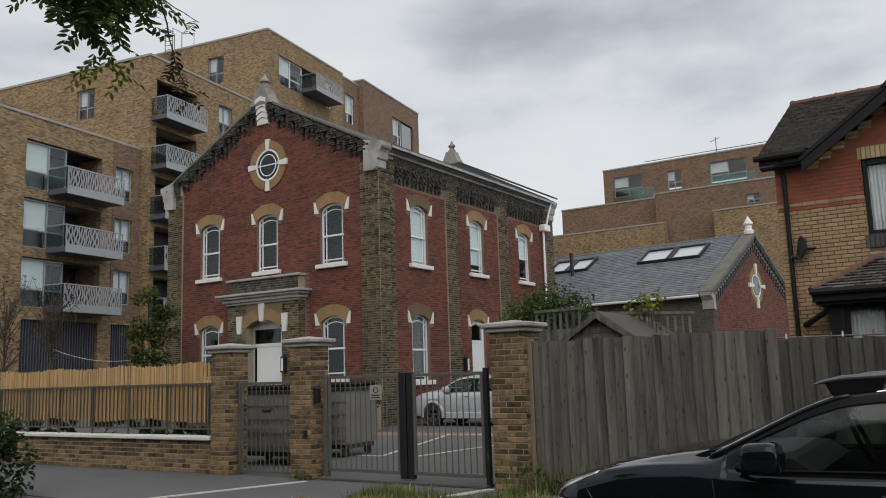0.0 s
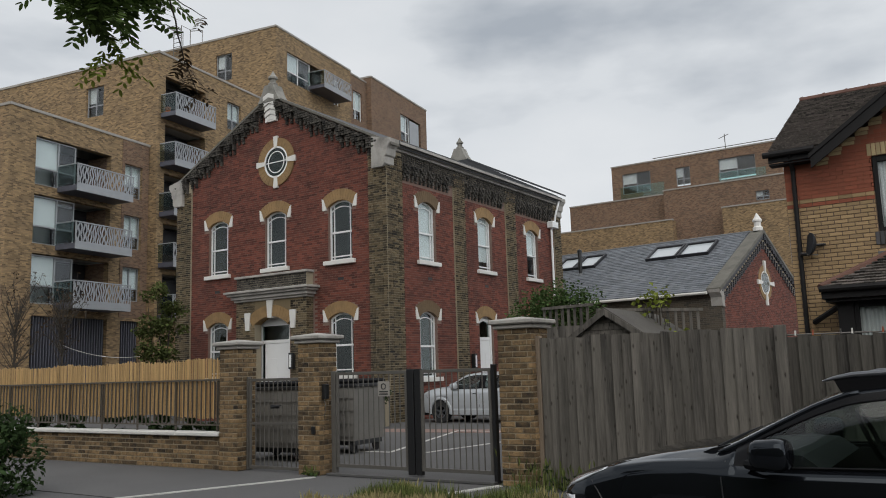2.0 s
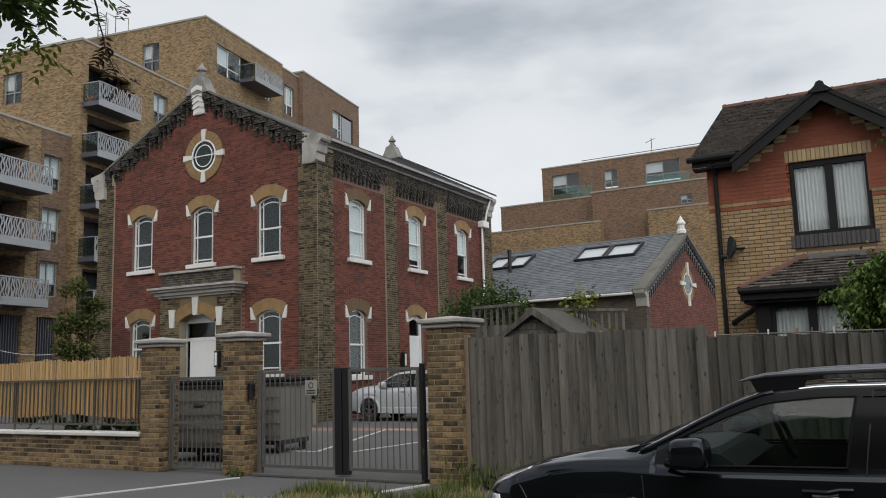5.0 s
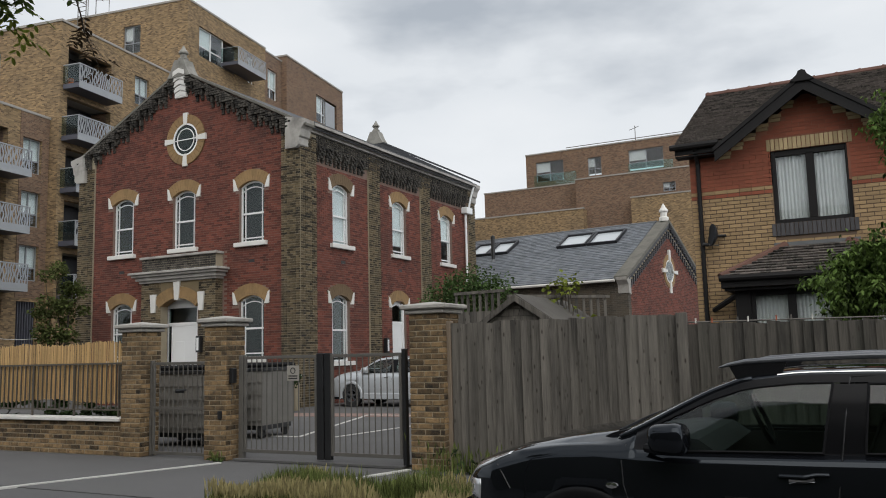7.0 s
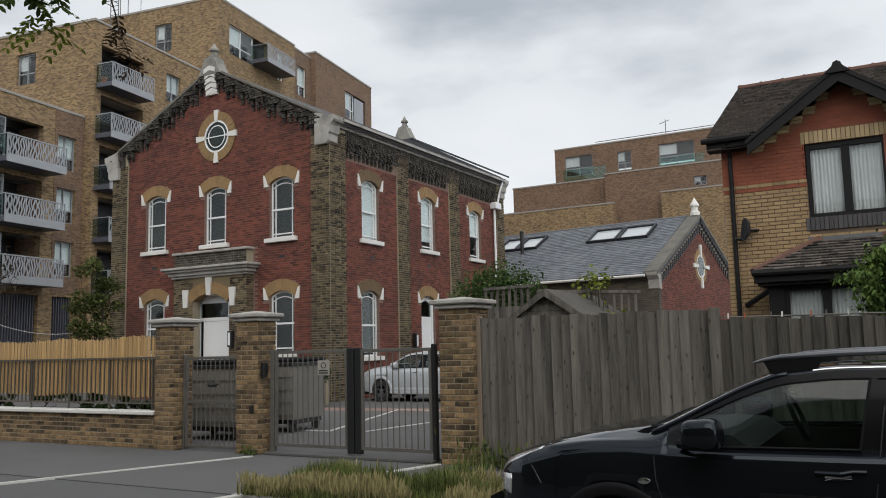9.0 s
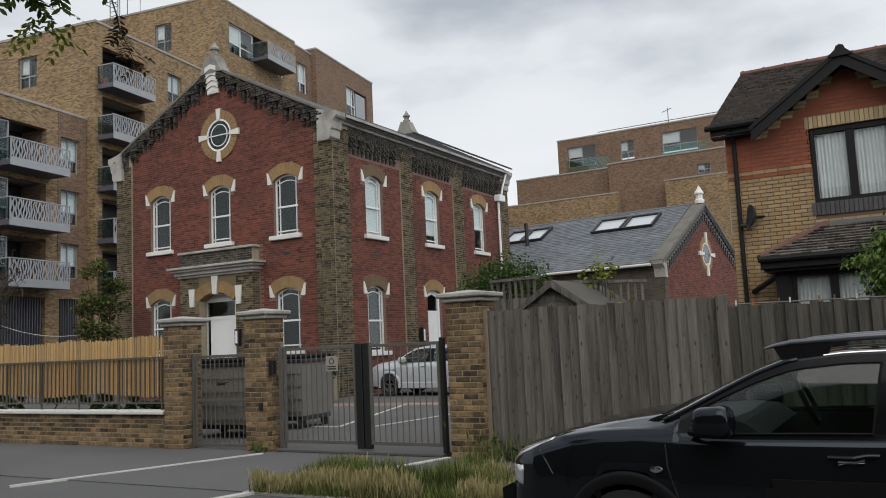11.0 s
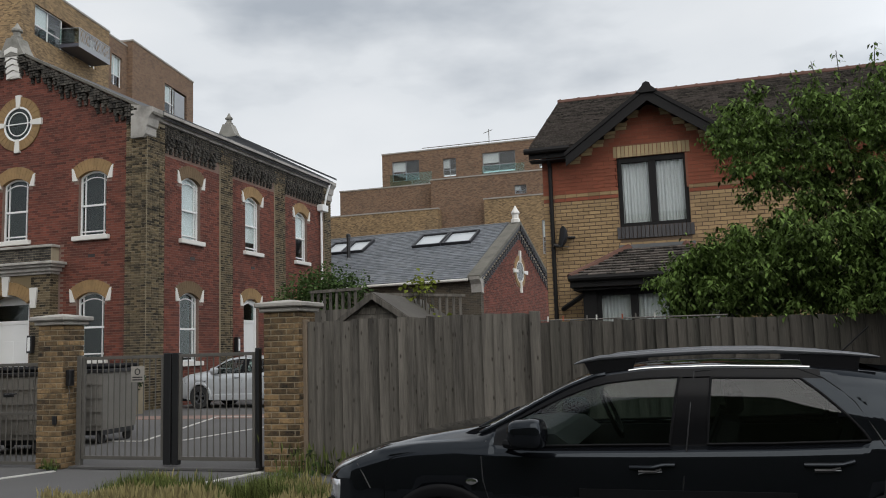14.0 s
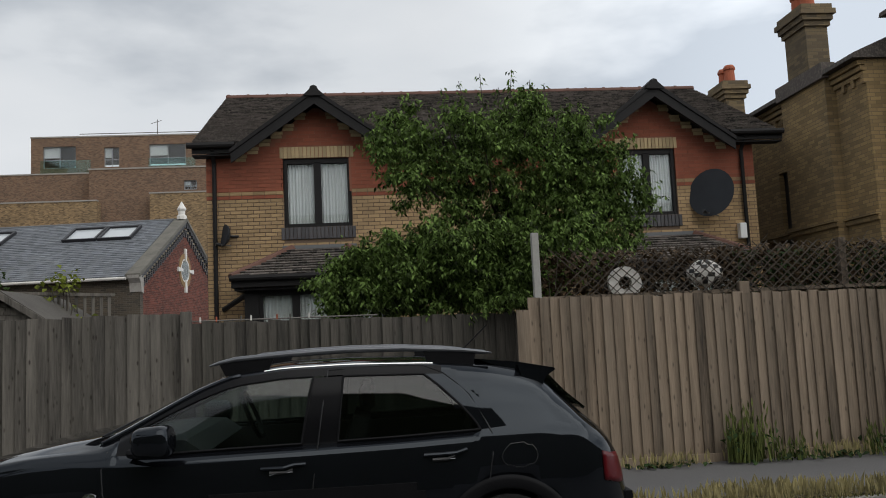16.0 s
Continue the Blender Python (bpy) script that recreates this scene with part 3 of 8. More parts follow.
for i in range(7):
    x = -1.85 + 0.21 * i + 0.05 * math.sin(3.7 * i)
    part("peg", box(x - 0.008, x + 0.008, 9.97, 9.99, 1.80, 1.86), (M_WHITE, M_TERRA, M_GREYM)[i % 3], f2)
f3 = fence("timber_fence", 1.86, 14.0, 9.17, 0.06, lambda x: 1.885 - 0.014 * (x - 1.9), 0.115, "brown-grey close-board timber fence along the pavement", M_FENCE2, 6, lean=0.004)
part("gravel_board", box(1.86, 14.0, 9.15, 9.19, 0.0, 0.09), M_FENCE2, f3)
f3b = part("end_board", box(1.72, 1.86, 9.16, 9.19, 0.05, 1.76), M_FENCE2, f3)
fc = part("end_post", box(1.95, 2.03, 9.24, 9.32, 0, 2.62, 0.005), M_KERB, f3, "pale concrete post rising above the fence")
part("end_post", box(4.32, 4.44, 9.24, 9.33, 0, 1.98, 0.005), M_FENCE2, f3)

# ---- the large red brick building ----
X0, X1, Y0, Y1, XC = -25.3, -15.4, 20.3, 32.8, -20.35
SL = (11.32 - 8.82) / (X1 - XC)
FRONT_W = [(-17.31, 5.15, 7.13), (-20.2, 5.17, 7.13), (-23.06, 5.15, 7.13), (-17.31, 1.5, 3.46), (-23.06, 1.5, 3.46)]
SIDE_W = [(22.52, 5.12, 7.13), (26.30, 5.12, 7.13), (30.12, 5.12, 7.13), (22.45, 1.32, 3.46), (30.12, 1.32, 3.46)]
DOOR_F = (-20.30, 0.75, 0.2, 3.50)
DOOR_S = (26.18, 0.50, 0.2, 3.40)
HW = 0.50


def roofline(u):
    return 11.32 - SL * abs(u - XC)


front_holes = [(c - HW, c + HW, a, b) for c, a, b in FRONT_W] + [(DOOR_F[0] - DOOR_F[1], DOOR_F[0] + DOOR_F[1], DOOR_F[2], DOOR_F[3]), (-20.15 - 0.5, -20.15 + 0.5, 8.37, 9.37)]
side_holes = [(c - HW, c + HW, a, b) for c, a, b in SIDE_W] + [(DOOR_S[0] - DOOR_S[1], DOOR_S[0] + DOOR_S[1], DOOR_S[2], DOOR_S[3])]
hall = thing("brick_building", "large Victorian red brick hall with grey brick quoins", "building")
part("front_wall", wall_mesh("x", Y0, Y0 + 0.35, X0, X1, 0, 8.82, front_holes[:-1]), M_MORT, hall)
# gable above the eaves, cut round the oculus by columns
bm = bmesh.new()
n = 60
for i in range(n):
    p, q = X0 + (X1 - X0) * i / n, X0 + (X1 - X0) * (i + 1) / n
    add_prism(bm, ((p, 8.82), (q, 8.82), (q, roofline(q) + 0.001), (p, roofline(p) + 0.001)), Y0, Y0 + 0.35)
bmesh.ops.remove_doubles(bm, verts=bm.verts[:], dist=1e-3)
part("gable", bm, M_MORT, hall)
part("side_wall", wall_mesh("y", X1 - 0.35, X1, Y0 + 0.35, Y1, 0, 8.82, side_holes), M_MORT, hall)
part("rear_wall", wall_mesh("x", Y1 - 0.3, Y1, X0, X1 - 0.35, 0, 8.82), M_MORT_Y, hall)
part("rear_gable", prism(((X0, 8.82), (X1, 8.82), (X1, 9.0), (XC, 11.6), (X0, 9.0)), Y1 - 0.3, Y1), M_DARKSLATE, hall)
part("far_wall", box(X0, X0 + 0.3, Y0 + 0.35, Y1 - 0.3, 0, 8.82), M_MORT_Y, hall)
part("floor", box(X0 + 0.3, X1 - 0.35, Y0 + 0.35, Y1 - 0.3, 4.1, 4.35), M_ROOM, hall)
part("inner_wall", box(X0 + 0.3, X1 - 0.35, Y0 + 3.8, Y0 + 3.9, 0, 8.8), M_ROOM, hall)
part("inner_wall", box(X1 - 3.9, X1 - 3.8, Y0 + 3.9, Y1 - 0.3, 0, 8.8), M_ROOM, hall)


def off_hole(holes, extra=()):
    def keep(a, b, c, d):
        for h in holes:
            if a < h[1] - 0.01 and b > h[0] + 0.01 and c < h[3] - 0.01 and d > h[2] + 0.01:
                return False
        return not any(e(a, b, c, d) for e in extra)
    return keep


QF = [(X1 - 0.68, X1), (X0, X0 + 0.8)]
QS = [(Y0, 21.07), (24.13, 24.87), (27.88, 28.66), (32.15, Y1)]


def in_oculus(a, b, c, d):
    return math.hypot(min(max(-20.15, a), b) + 20.15, min(max(8.87, c), d) - 8.87) < 0.62


def arch_zone(c, z_crown):
    """Whether a brick lies within an arch over an opening."""
    def test(a, b, lo, hi):
        u, z = (a + b) / 2 - c, (lo + hi) / 2
        zc = z_crown - 0.80
        return abs(u) < 0.68 and z > zc + 0.45 and math.hypot(u, z - zc) < 1.16
    return test


zones_f = [arch_zone(c, b) for c, a, b in FRONT_W]
zones_s = [arch_zone(c, b) for c, a, b in SIDE_W] + [arch_zone(DOOR_S[0], DOOR_S[3])]
porch = lambda a, b, c, d: c < 4.9 and b > -21.74 and a < -18.52
cells = brick_cells("x", Y0, -1, X0 + 0.8, X1 - 0.68, 0.0, 11.2, off_hole(front_holes[:-1], zones_f + [in_oculus, porch, lambda a, b, c, d: d > min(roofline(a), roofline(b)) - 0.40]), holes=[(h[0] - 0.003, h[1] + 0.003, h[2], h[3]) for h in front_holes[:-1]])
part("red_brickwork", box_soup(cells), M_RED, hall)["kind"] = "stuff"
ys = [(21.07, 24.13), (24.87, 27.88), (28.66, 32.15)]
cells = []
for a, b in ys:
    cells += brick_cells("y", X1, 1, a, b, 0.0, 7.6, off_hole(side_holes, zones_s), seed=2, holes=[(h[0] - 0.003, h[1] + 0.003, h[2], h[3]) for h in side_holes])
part("red_brickwork", box_soup(cells), M_RED, hall)["kind"] = "stuff"
# quoins and pilasters of grey brick, standing proud
for a, b in QF:
    part("quoin", box(a, b, Y0 - 0.055, Y0, 0, roofline((a + b) / 2) - 0.2), M_MORT_Y, hall)
    cells = brick_cells("x", Y0 - 0.06, -1, a, b + (0.055 if b == X1 else 0), 0, 8.4, lambda *q: True, seed=3, header=True, joint=0.021, proud=0.020)
    part("quoin_brickwork", box_soup(cells), M_YEL, hall)["kind"] = "stuff"
for i, (a, b) in enumerate(QS):
    lo = a - 0.055 if i == 0 else a
    part("pilaster", box(X1, X1 + 0.055, lo, b, 0, 8.5), M_MORT_Y, hall)
    cells = brick_cells("y", X1 + 0.06, 1, lo, b, 0, 8.4, lambda *q: True, seed=4 + i, header=True, joint=0.021, proud=0.020)
    part("pilaster_brickwork", box_soup(cells), M_YEL, hall)["kind"] = "stuff"
# dark corbel frieze: side with dentils, gable with stepped dentils
bays = [(21.07, 24.13), (24.87, 27.88), (28.66, 32.15)]
cells, rnd = [], random.Random(8)
for a, b in bays:
    part("frieze_backing", box(X1, X1 + 0.05, a, b, 7.95, 8.5), M_MORT_Y, hall)
    u = a + 0.06
    while u < b - 0.36:
        for r in range(7):
            for k in range(3):
                if r < 2 and k == 1:
                    continue
                p = 0.05 + 0.012 * r + (0.03 if (r + k) % 2 else 0) + rnd.uniform(0, 0.02)
                cells.append(corners(X1 + 0.01, X1 + p, u + 0.113 * k, u + 0.113 * k + 0.097, 7.66 + 0.075 * r, 7.72 + 0.075 * r))
        u += 0.47
for z in np.arange(7.95, 8.5, 0.075):
    u = 21.07
    while u < 32.1:
        cells.append(corners(X1 + 0.05, X1 + 0.062 + rnd.uniform(0, 0.02), u, u + 0.095, z, z + 0.060))
        u += 0.113
part("eaves_frieze", box_soup(cells), M_SOOT, hall, "soot-dark corbelled brick frieze")["kind"] = "stuff"
cells = []
for s in (-1, 1):
    col = 0
    u = 0.28
    while u < 4.95:
        x, w = XC + s * u, 0.113
        foot = roofline(XC + s * (int(u / 0.62) + 0.75) * 0.62) - 0.66
        z, r = foot, 0
        while z < roofline(XC + s * (abs(u) + w / 2)) - 0.13:
            gap = (r < 3 and col % 2) or (3 <= r < 5 and col % 4 == 3)
            if not gap:
                p = 0.05 + 0.020 * r + (0.03 if r % 3 == 2 else 0) + rnd.uniform(0, 0.025)
                cells.append(corners(x - w / 2 + 0.008, x + w / 2 - 0.008, Y0 - min(p, 0.20), Y0 + 0.02, z, z + 0.060))
            z += 0.075
            r += 1
        u += w
        col += 1
part("gable_frieze", box_soup(cells), M_SOOT, hall, "soot-dark corbelled brick along the gable")["kind"] = "stuff"
# copings, kneelers, cornice, gutter
for s in (-1, 1):
    bm = bmesh.new()
    xe = XC + s * 5.28
    add_prism(bm, ((XC, 11.32 - 0.06), (xe, 11.32 - SL * 5.28 - 0.06), (xe, 11.32 - SL * 5.28 + 0.02), (XC, 11.32 + 0.03)), Y0 - 0.15, Y0 + 0.32)
    part("coping", bm, M_LICHEN, hall, "weathered stone gable coping")
    for yy in ((Y1 - 0.3, Y1 + 0.12),):
        part("rear_coping", prism(((XC, 11.55), (xe, 11.60 - SL * 5.28), (xe, 11.68 - SL * 5.28), (XC, 11.66)), *yy), M_DARKSLATE, hall)
    prof = ((0, 8.86), (0.32, 8.80), (0.32, 8.66), (0.20, 8.50), (0.16, 8.28), (0.10, 8.24), (0.10, 8.02), (0, 7.92), (-0.42, 7.92), (-0.42, 8.95))
    xk = X1 if s > 0 else X0
    part("kneeler", prism([(xk + s * u, z) for u, z in prof], Y0 - 0.20, Y0 + 0.30), M_STONE, hall, "pale carved stone kneeler")
    if s > 0:
        part("kneeler", prism([(xk + s * (u - 0.0), z) for u, z in prof], Y1 - 0.35, Y1 + 0.08), M_STONE, hall)
bm = bmesh.new()
add_prism(bm, ((X1, 8.50), (X1 + 0.14, 8.52), (X1 + 0.16, 8.60), (X1 + 0.27, 8.66), (X1, 8.66)), Y0 + 0.3, Y1 - 0.3)
part("cornice", bm, M_STONE, hall, "stone eaves cornice")
part("gutter", prism(((X1, 8.67), (X1 + 0.30, 8.67), (X1 + 0.36, 8.80), (X1 + 0.33, 8.80), (X1 + 0.28, 8.70), (X1, 8.70)), Y0 + 0.3, Y1 - 0.3), M_LEAD, hall, "dark lead gutter")
part("gutter_lip", box(X1 + 0.345, X1 + 0.375, Y0 + 0.3, Y1 - 0.3, 8.67, 8.755), M_STONE, hall, "thin pale gutter lip")
for s in (-1, 1):
    e = XC + s * 5.2
    part("roof_slope", prism(((XC, 11.20), (e, 11.22 - SL * 5.2), (e, 11.34 - SL * 5.2), (XC, 11.33)), Y0 + 0.3, Y1 - 0.3), M_DARKSLATE, hall, "dark slate roof slope")


def add_finial(bm, x, y, z, s=1.0):
    prof = ((0.20, 0), (0.20, 0.10), (0.14, 0.14), (0.12, 0.26), (0.19, 0.30), (0.19, 0.36), (0.10, 0.46), (0.02, 0.62))
    rings = []
    for r, h in prof:
        rings.append([bm.verts.new((x + s * r * math.cos(k * math.pi / 4 + math.pi / 8), y + s * r * math.sin(k * math.pi / 4 + math.pi / 8), z + s * h)) for k in range(8)])
    for a, b in zip(rings, rings[1:]):
        for k in range(8):
            bm.faces.new((a[k], a[(k + 1) % 8], b[(k + 1) % 8], b[k]))
    bm.faces.new(rings[0][::-1])
    bm.faces.new(rings[-1])
    return bm


for y, lift in ((Y0, 0), (Y1 - 0.1, 0.32)):
    bm = prism(((XC - 0.52, 11.05 + lift), (XC + 0.52, 11.05 + lift), (XC + 0.36, 11.30 + lift), (XC + 0.20, 11.66 + lift), (XC - 0.20, 11.66 + lift), (XC - 0.36, 11.30 + lift)), y - 0.21, y + 0.25)
    add_finial(bm, XC, y + 0.02, 11.65 + lift, 0.92)
    part("finial", bm, M_LICHEN_P, hall, "carved stone gable finial")
bm = bmesh.new()
for k in range(5):
    add_prism(bm, ((XC - 0.26, 10.34 + 0.19 * k), (XC, 10.44 + 0.19 * k), (XC + 0.26, 10.34 + 0.19 * k), (XC + 0.26, 10.50 + 0.19 * k), (XC, 10.60 + 0.19 * k), (XC - 0.26, 10.50 + 0.19 * k)), Y0 - 0.10 - 0.03 * k, Y0 + 0.02)
add_box(bm, XC - 0.24, XC + 0.24, Y0 - 0.085, Y0 + 0.02, 10.36, 11.3)
part("apex_stone", bm, M_WHITE, hall, "stepped white apex stone")


def arc(c, r, a0, a1, k):
    return [(c[0] + r * math.sin(a0 + (a1 - a0) * i / k), c[1] + r * math.cos(a0 + (a1 - a0) * i / k)) for i in range(k + 1)]


def arched_window(name, m, hw, z0, crown, label, blind=None, sill=True, door=False, keys=True, arch_m=None):
    """A window in local axes: x along the wall, y out of the wall towards -y, z as it stands."""
    w = thing(name, label, "window", m, kind="structure")
    R = 0.80 * hw / 0.5
    cz = crown - R
    a = math.asin(min(1, hw / R))
    spring = cz + R * math.cos(a)
    # ring of voussoirs
    k = 13
    aa = a * 1.10
    for i in range(k):
        p, q = -aa + 2 * aa * i / k, -aa + 2 * aa * (i + 1) / k - 0.006
        lo, hi = arc((0, cz), R, p, q, 2), arc((0, cz), R + 0.37, p, q, 2)
        part("voussoir", prism(lo + hi[::-1], -0.022, 0.12), arch_m or M_OCHRE, w)
    if keys:
        for s in (-1, 1):
            part("springer", prism([(s * u, z) for u, z in ((hw + 0.04, spring - 0.10), (hw + 0.22, spring - 0.10), (hw + 0.25, spring + 0.30), (hw + 0.18, spring + 0.26))], -0.04, 0.10), M_WHITE, w, "white springer stone")
    if sill:
        part("sill", box(-hw - 0.15, hw + 0.15, -0.12, 0.14, z0 - 0.14, z0, 0.012), M_WHITE, w, "white painted sill")
    y0, y1 = 0.10, 0.16
    if not door:
        t = 0.055
        outer = [(-hw, z0)] + arc((0, cz), R, -a, a, 12) + [(hw, z0)]
        ai = math.asin((hw - t) / (R - t))
        inner = [(-hw + t, z0 + t)] + arc((0, cz), R - t, -ai, ai, 12) + [(hw - t, z0 + t)]
        bm = bmesh.new()
        n = len(outer)
        vs = [[bm.verts.new((u, y, z)) for u, z in pts] for pts in (outer, inner) for y in (y0, y1)]
        for i in range(n):
            j = (i + 1) % n
            for A, B in ((0, 2), (3, 1), (1, 0), (2, 3)):
                bm.faces.new((vs[A][i], vs[A][j], vs[B][j], vs[B][i]))
        part("frame", bm, M_UPVC, w)
        mid = z0 + (crown - z0) * 0.47
        part("meeting_rail", box(-hw + t, hw - t, y0 - 0.01, y1, mid - 0.03, mid + 0.03, 0.004), M_UPVC, w)
        part("sash_bottom", box(-hw + t, hw - t, y0 + 0.01, y1, z0 + t + 0.07, z0 + t + 0.11), M_UPVC, w)
        for s in (-1, 1):
            part("margin_bar", box(s * (hw - 0.16) - 0.016, s * (hw - 0.16) + 0.016, y0 + 0.01, y1 - 0.004, z0 + t, spring + 0.04), M_UPVC, w)
        arc_hi, arc_lo = arc((0, cz - 0.12), R - t, -ai, ai, 12), arc((0, cz - 0.15), R - t, -ai, ai, 12)
        part("head_bar", prism(arc_hi + arc_lo[::-1], y0 + 0.01, y1 - 0.006), M_UPVC, w)
        g = part("pane", prism([(-hw + t * 0.6, z0 + t * 0.6)] + arc((0, cz), R - t * 0.6, -a * 0.96, a * 0.96, 12) + [(hw - t * 0.6, z0 + t * 0.6)], 0.135, 0.141), M_CLEAR if blind else M_GLASS, w)
        g.visible_shadow = False
        # The blind's colour also stands in for sky mirrored in the pane.
        if blind:
            part("blind", prism([(-hw + t, z0 + blind[0])] + [(hw - t, z0 + blind[0])] + [(hw - t, z0 + blind[1]), (-hw + t, z0 + blind[1])], 0.18, 0.19), M_SKY_BLIND, w, "pale teal window blind with reflected sky in its colour")
    return w


wins = 0
for c, a, b in FRONT_W:
    wins += 1
    arched_window("window_%d" % wins, pose(c, Y0, 0), HW, a, b, "white arched sash window under an ochre brick arch")
for i, (c, a, b) in enumerate(SIDE_W):
    wins += 1
    arched_window("window_%d" % wins, pose(X1, c, 0, 0, 0, 90), HW, a, b, "white arched sash window in the side wall",
                  blind=((0.0, 2.0) if i == 0 else (0.35, 1.95) if i == 1 else (0.9, 1.95) if i == 2 else None), arch_m=M_OCHRE_D if i in (0, 3) else None)
bed = tagged(part("planting_bed", box(-24.0, -11.1, 9.96, 10.5, 0, 0.58, 0.02), M_HEDGE), "dark soil bed behind the dwarf wall", "ground", kind="structure")

# oculus
oc = thing("oculus_window", "round window in an ochre ring with four white keystones", "window", pose(-20.15, Y0, 8.87), kind="structure")


for i in range(28):
    part("voussoir", ring_mesh(0.56, 0.86, -0.05, 0.03, 2, 2 * math.pi * i / 28 + 0.008, 2 * math.pi * (i + 1) / 28 - 0.008), M_OCHRE, oc)
part("frame", ring_mesh(0.50, 0.56, -0.045, 0.02), M_UPVC, oc)
part("inner_frame", ring_mesh(0.36, 0.39, -0.04, 0.02), M_UPVC, oc)
part("glazing_bar", box(-0.46, 0.46, -0.045, -0.02, -0.015, 0.015), M_UPVC, oc)
part("backing", lathe(((0.52, 0), (0.52, 0.004)), 32), M_ROOM, oc).matrix_basis = pose(0, -0.008, 0, 90, 0, 0)
part("pane", lathe(((0.51, 0), (0.51, 0.004)), 32), M_DARKGLASS, oc).matrix_basis = pose(0, -0.016, 0, 90, 0, 0)
for i in range(4):
    part("keystone", prism(((-0.065, 0.50), (0.065, 0.50), (0.105, 0.92), (-0.105, 0.92)), -0.075, 0.02), M_WHITE, oc, "white keystone").matrix_basis = pose(0, 0, 0, 0, 90 * i, 0)

# doorcase of the main door
pc = thing("doorcase", "stone and brick doorcase with cornice over the main door", "doorcase", kind="structure")
PX0, PX1, PY = -21.78, -18.50, Y0 - 0.32
for a, b in ((PX0, -20.88), (-19.22, PX1)):
    part("pier", box(a, b, PY + 0.01, Y0, 0, 4.05), M_MORT_Y, pc)
    part("pier_brickwork", box_soup(brick_cells("x", PY + 0.01, -1, a, b, 0, 4.05, lambda *q: True, seed=11)), M_YEL, pc)["kind"] = "stuff"
part("pier_return", box_soup(brick_cells("y", PX1, 1, PY, Y0, 0, 4.05, lambda *q: True, seed=12)), M_YEL, pc)["kind"] = "stuff"
DX = (PX0 + PX1) / 2
cz = 3.50 - 1.22
for i in range(15):
    p, q = -0.72 + 1.44 * i / 15, -0.72 + 1.44 * (i + 1) / 15 - 0.005
    lo, hi = arc((DX, cz), 1.22, p, q, 2), arc((DX, cz), 1.60, p, q, 2)
    part("voussoir", prism(lo + hi[::-1], PY - 0.015, Y0), M_OCHRE, pc)
part("spandrel", prism(arc((DX, cz), 1.605, -0.72, 0.72, 14) + [(DX + 1.05, 4.05), (DX - 1.05, 4.05)], PY + 0.01, Y0), M_YEL, pc)
for x in (DX - 1.05, DX, DX + 1.05):
    z = 3.74 if x == DX else 3.36
    part("keystone", prism(((x - 0.09, z - 0.30), (x + 0.09, z - 0.30), (x + 0.14, z + 0.30), (x - 0.14, z + 0.30)), PY - 0.05, Y0), M_WHITE, pc, "pale keystone")
bm = bmesh.new()
for z0, z1, e in ((4.05, 4.13, 0.06), (4.13, 4.25, 0.14), (4.25, 4.33, 0.24), (4.33, 4.41, 0.32)):
    add_box(bm, PX0 - e, PX1 + e, PY - e, Y0 - 0.002, z0, z1, 0.012)
part("cornice", bm, M_STONE, pc, "stone cornice")
part("parapet", box(PX0, PX1, PY + 0.02, Y0 - 0.002, 4.41, 4.86), M_MORT_Y, pc)
part("parapet_brickwork", box_soup(brick_cells("x", PY + 0.02, -1, PX0, PX1, 4.41, 4.86, lambda *q: True, seed=13, header=True)), M_SOOT, pc)["kind"] = "stuff"
part("parapet_coping", box(PX0 - 0.06, PX1 + 0.06, PY - 0.06, Y0 - 0.002, 4.86, 4.94, 0.012), M_STONE, pc)


def door_set(name, m, hw, z0, trans, crown, label, leaf0, square=False):
    d = thing(name, label, "door", m, kind="structure")
    for s in (-1, 1):
        part("jamb", box(min(s * hw, s * (hw - 0.11)), max(s * hw, s * (hw - 0.11)), 0.08, 0.20, z0, crown), M_UPVC, d)
    part("transom", box(-hw, hw, 0.10, 0.18, trans - 0.05, trans + 0.06), M_UPVC, d)
    low = crown - 0.28 if square else crown - 0.12
    part("head", prism([(-hw, low if square else crown - 0.26), (0, low), (hw, low if square else crown - 0.26), (hw, crown + 0.1), (-hw, crown + 0.1)], 0.11, 0.19), M_UPVC, d)
    part("fanlight", box(-hw, hw, 0.14, 0.146, trans, crown), M_GLASS, d)
    lf = part("leaf", box(leaf0, hw - 0.04, 0.12, 0.17, z0, trans - 0.05, 0.006), M_UPVC, d, "white panelled door leaf")
    w = hw - 0.04 - leaf0
    for i in range(2):
        for z, h in ((z0 + 0.25, 0.7), (z0 + 1.15, 0.75)):
            part("panel", box(leaf0 + w * (0.1 + 0.45 * i), leaf0 + w * (0.45 + 0.45 * i), 0.112, 0.121, z, z + h, 0.004), M_UPVC, lf)
    part("letter_plate", box(leaf0 + w * 0.45, leaf0 + w * 0.58, 0.105, 0.119, z0 + 1.02, z0 + 1.08), M_GREYM, lf)
    if leaf0 > -hw + 0.1:
        part("side_light", box(-hw + 0.04, leaf0, 0.14, 0.146, z0, trans - 0.05), M_DARKGLASS, d)
        part("mullion", box(leaf0 - 0.03, leaf0, 0.10, 0.18, z0, trans), M_UPVC, d)
    return d


door_set("door_1", pose(-20.30, Y0, 0), 0.75, 0.2, 2.66, 3.48, "white panelled door with a dark side light, closed", -0.46, True)
door_set("door_2", pose(X1, 26.18, 0, 0, 0, 90), 0.48, 0.2, 2.62, 3.40, "white panelled side door under a fanlight, closed", -0.44)
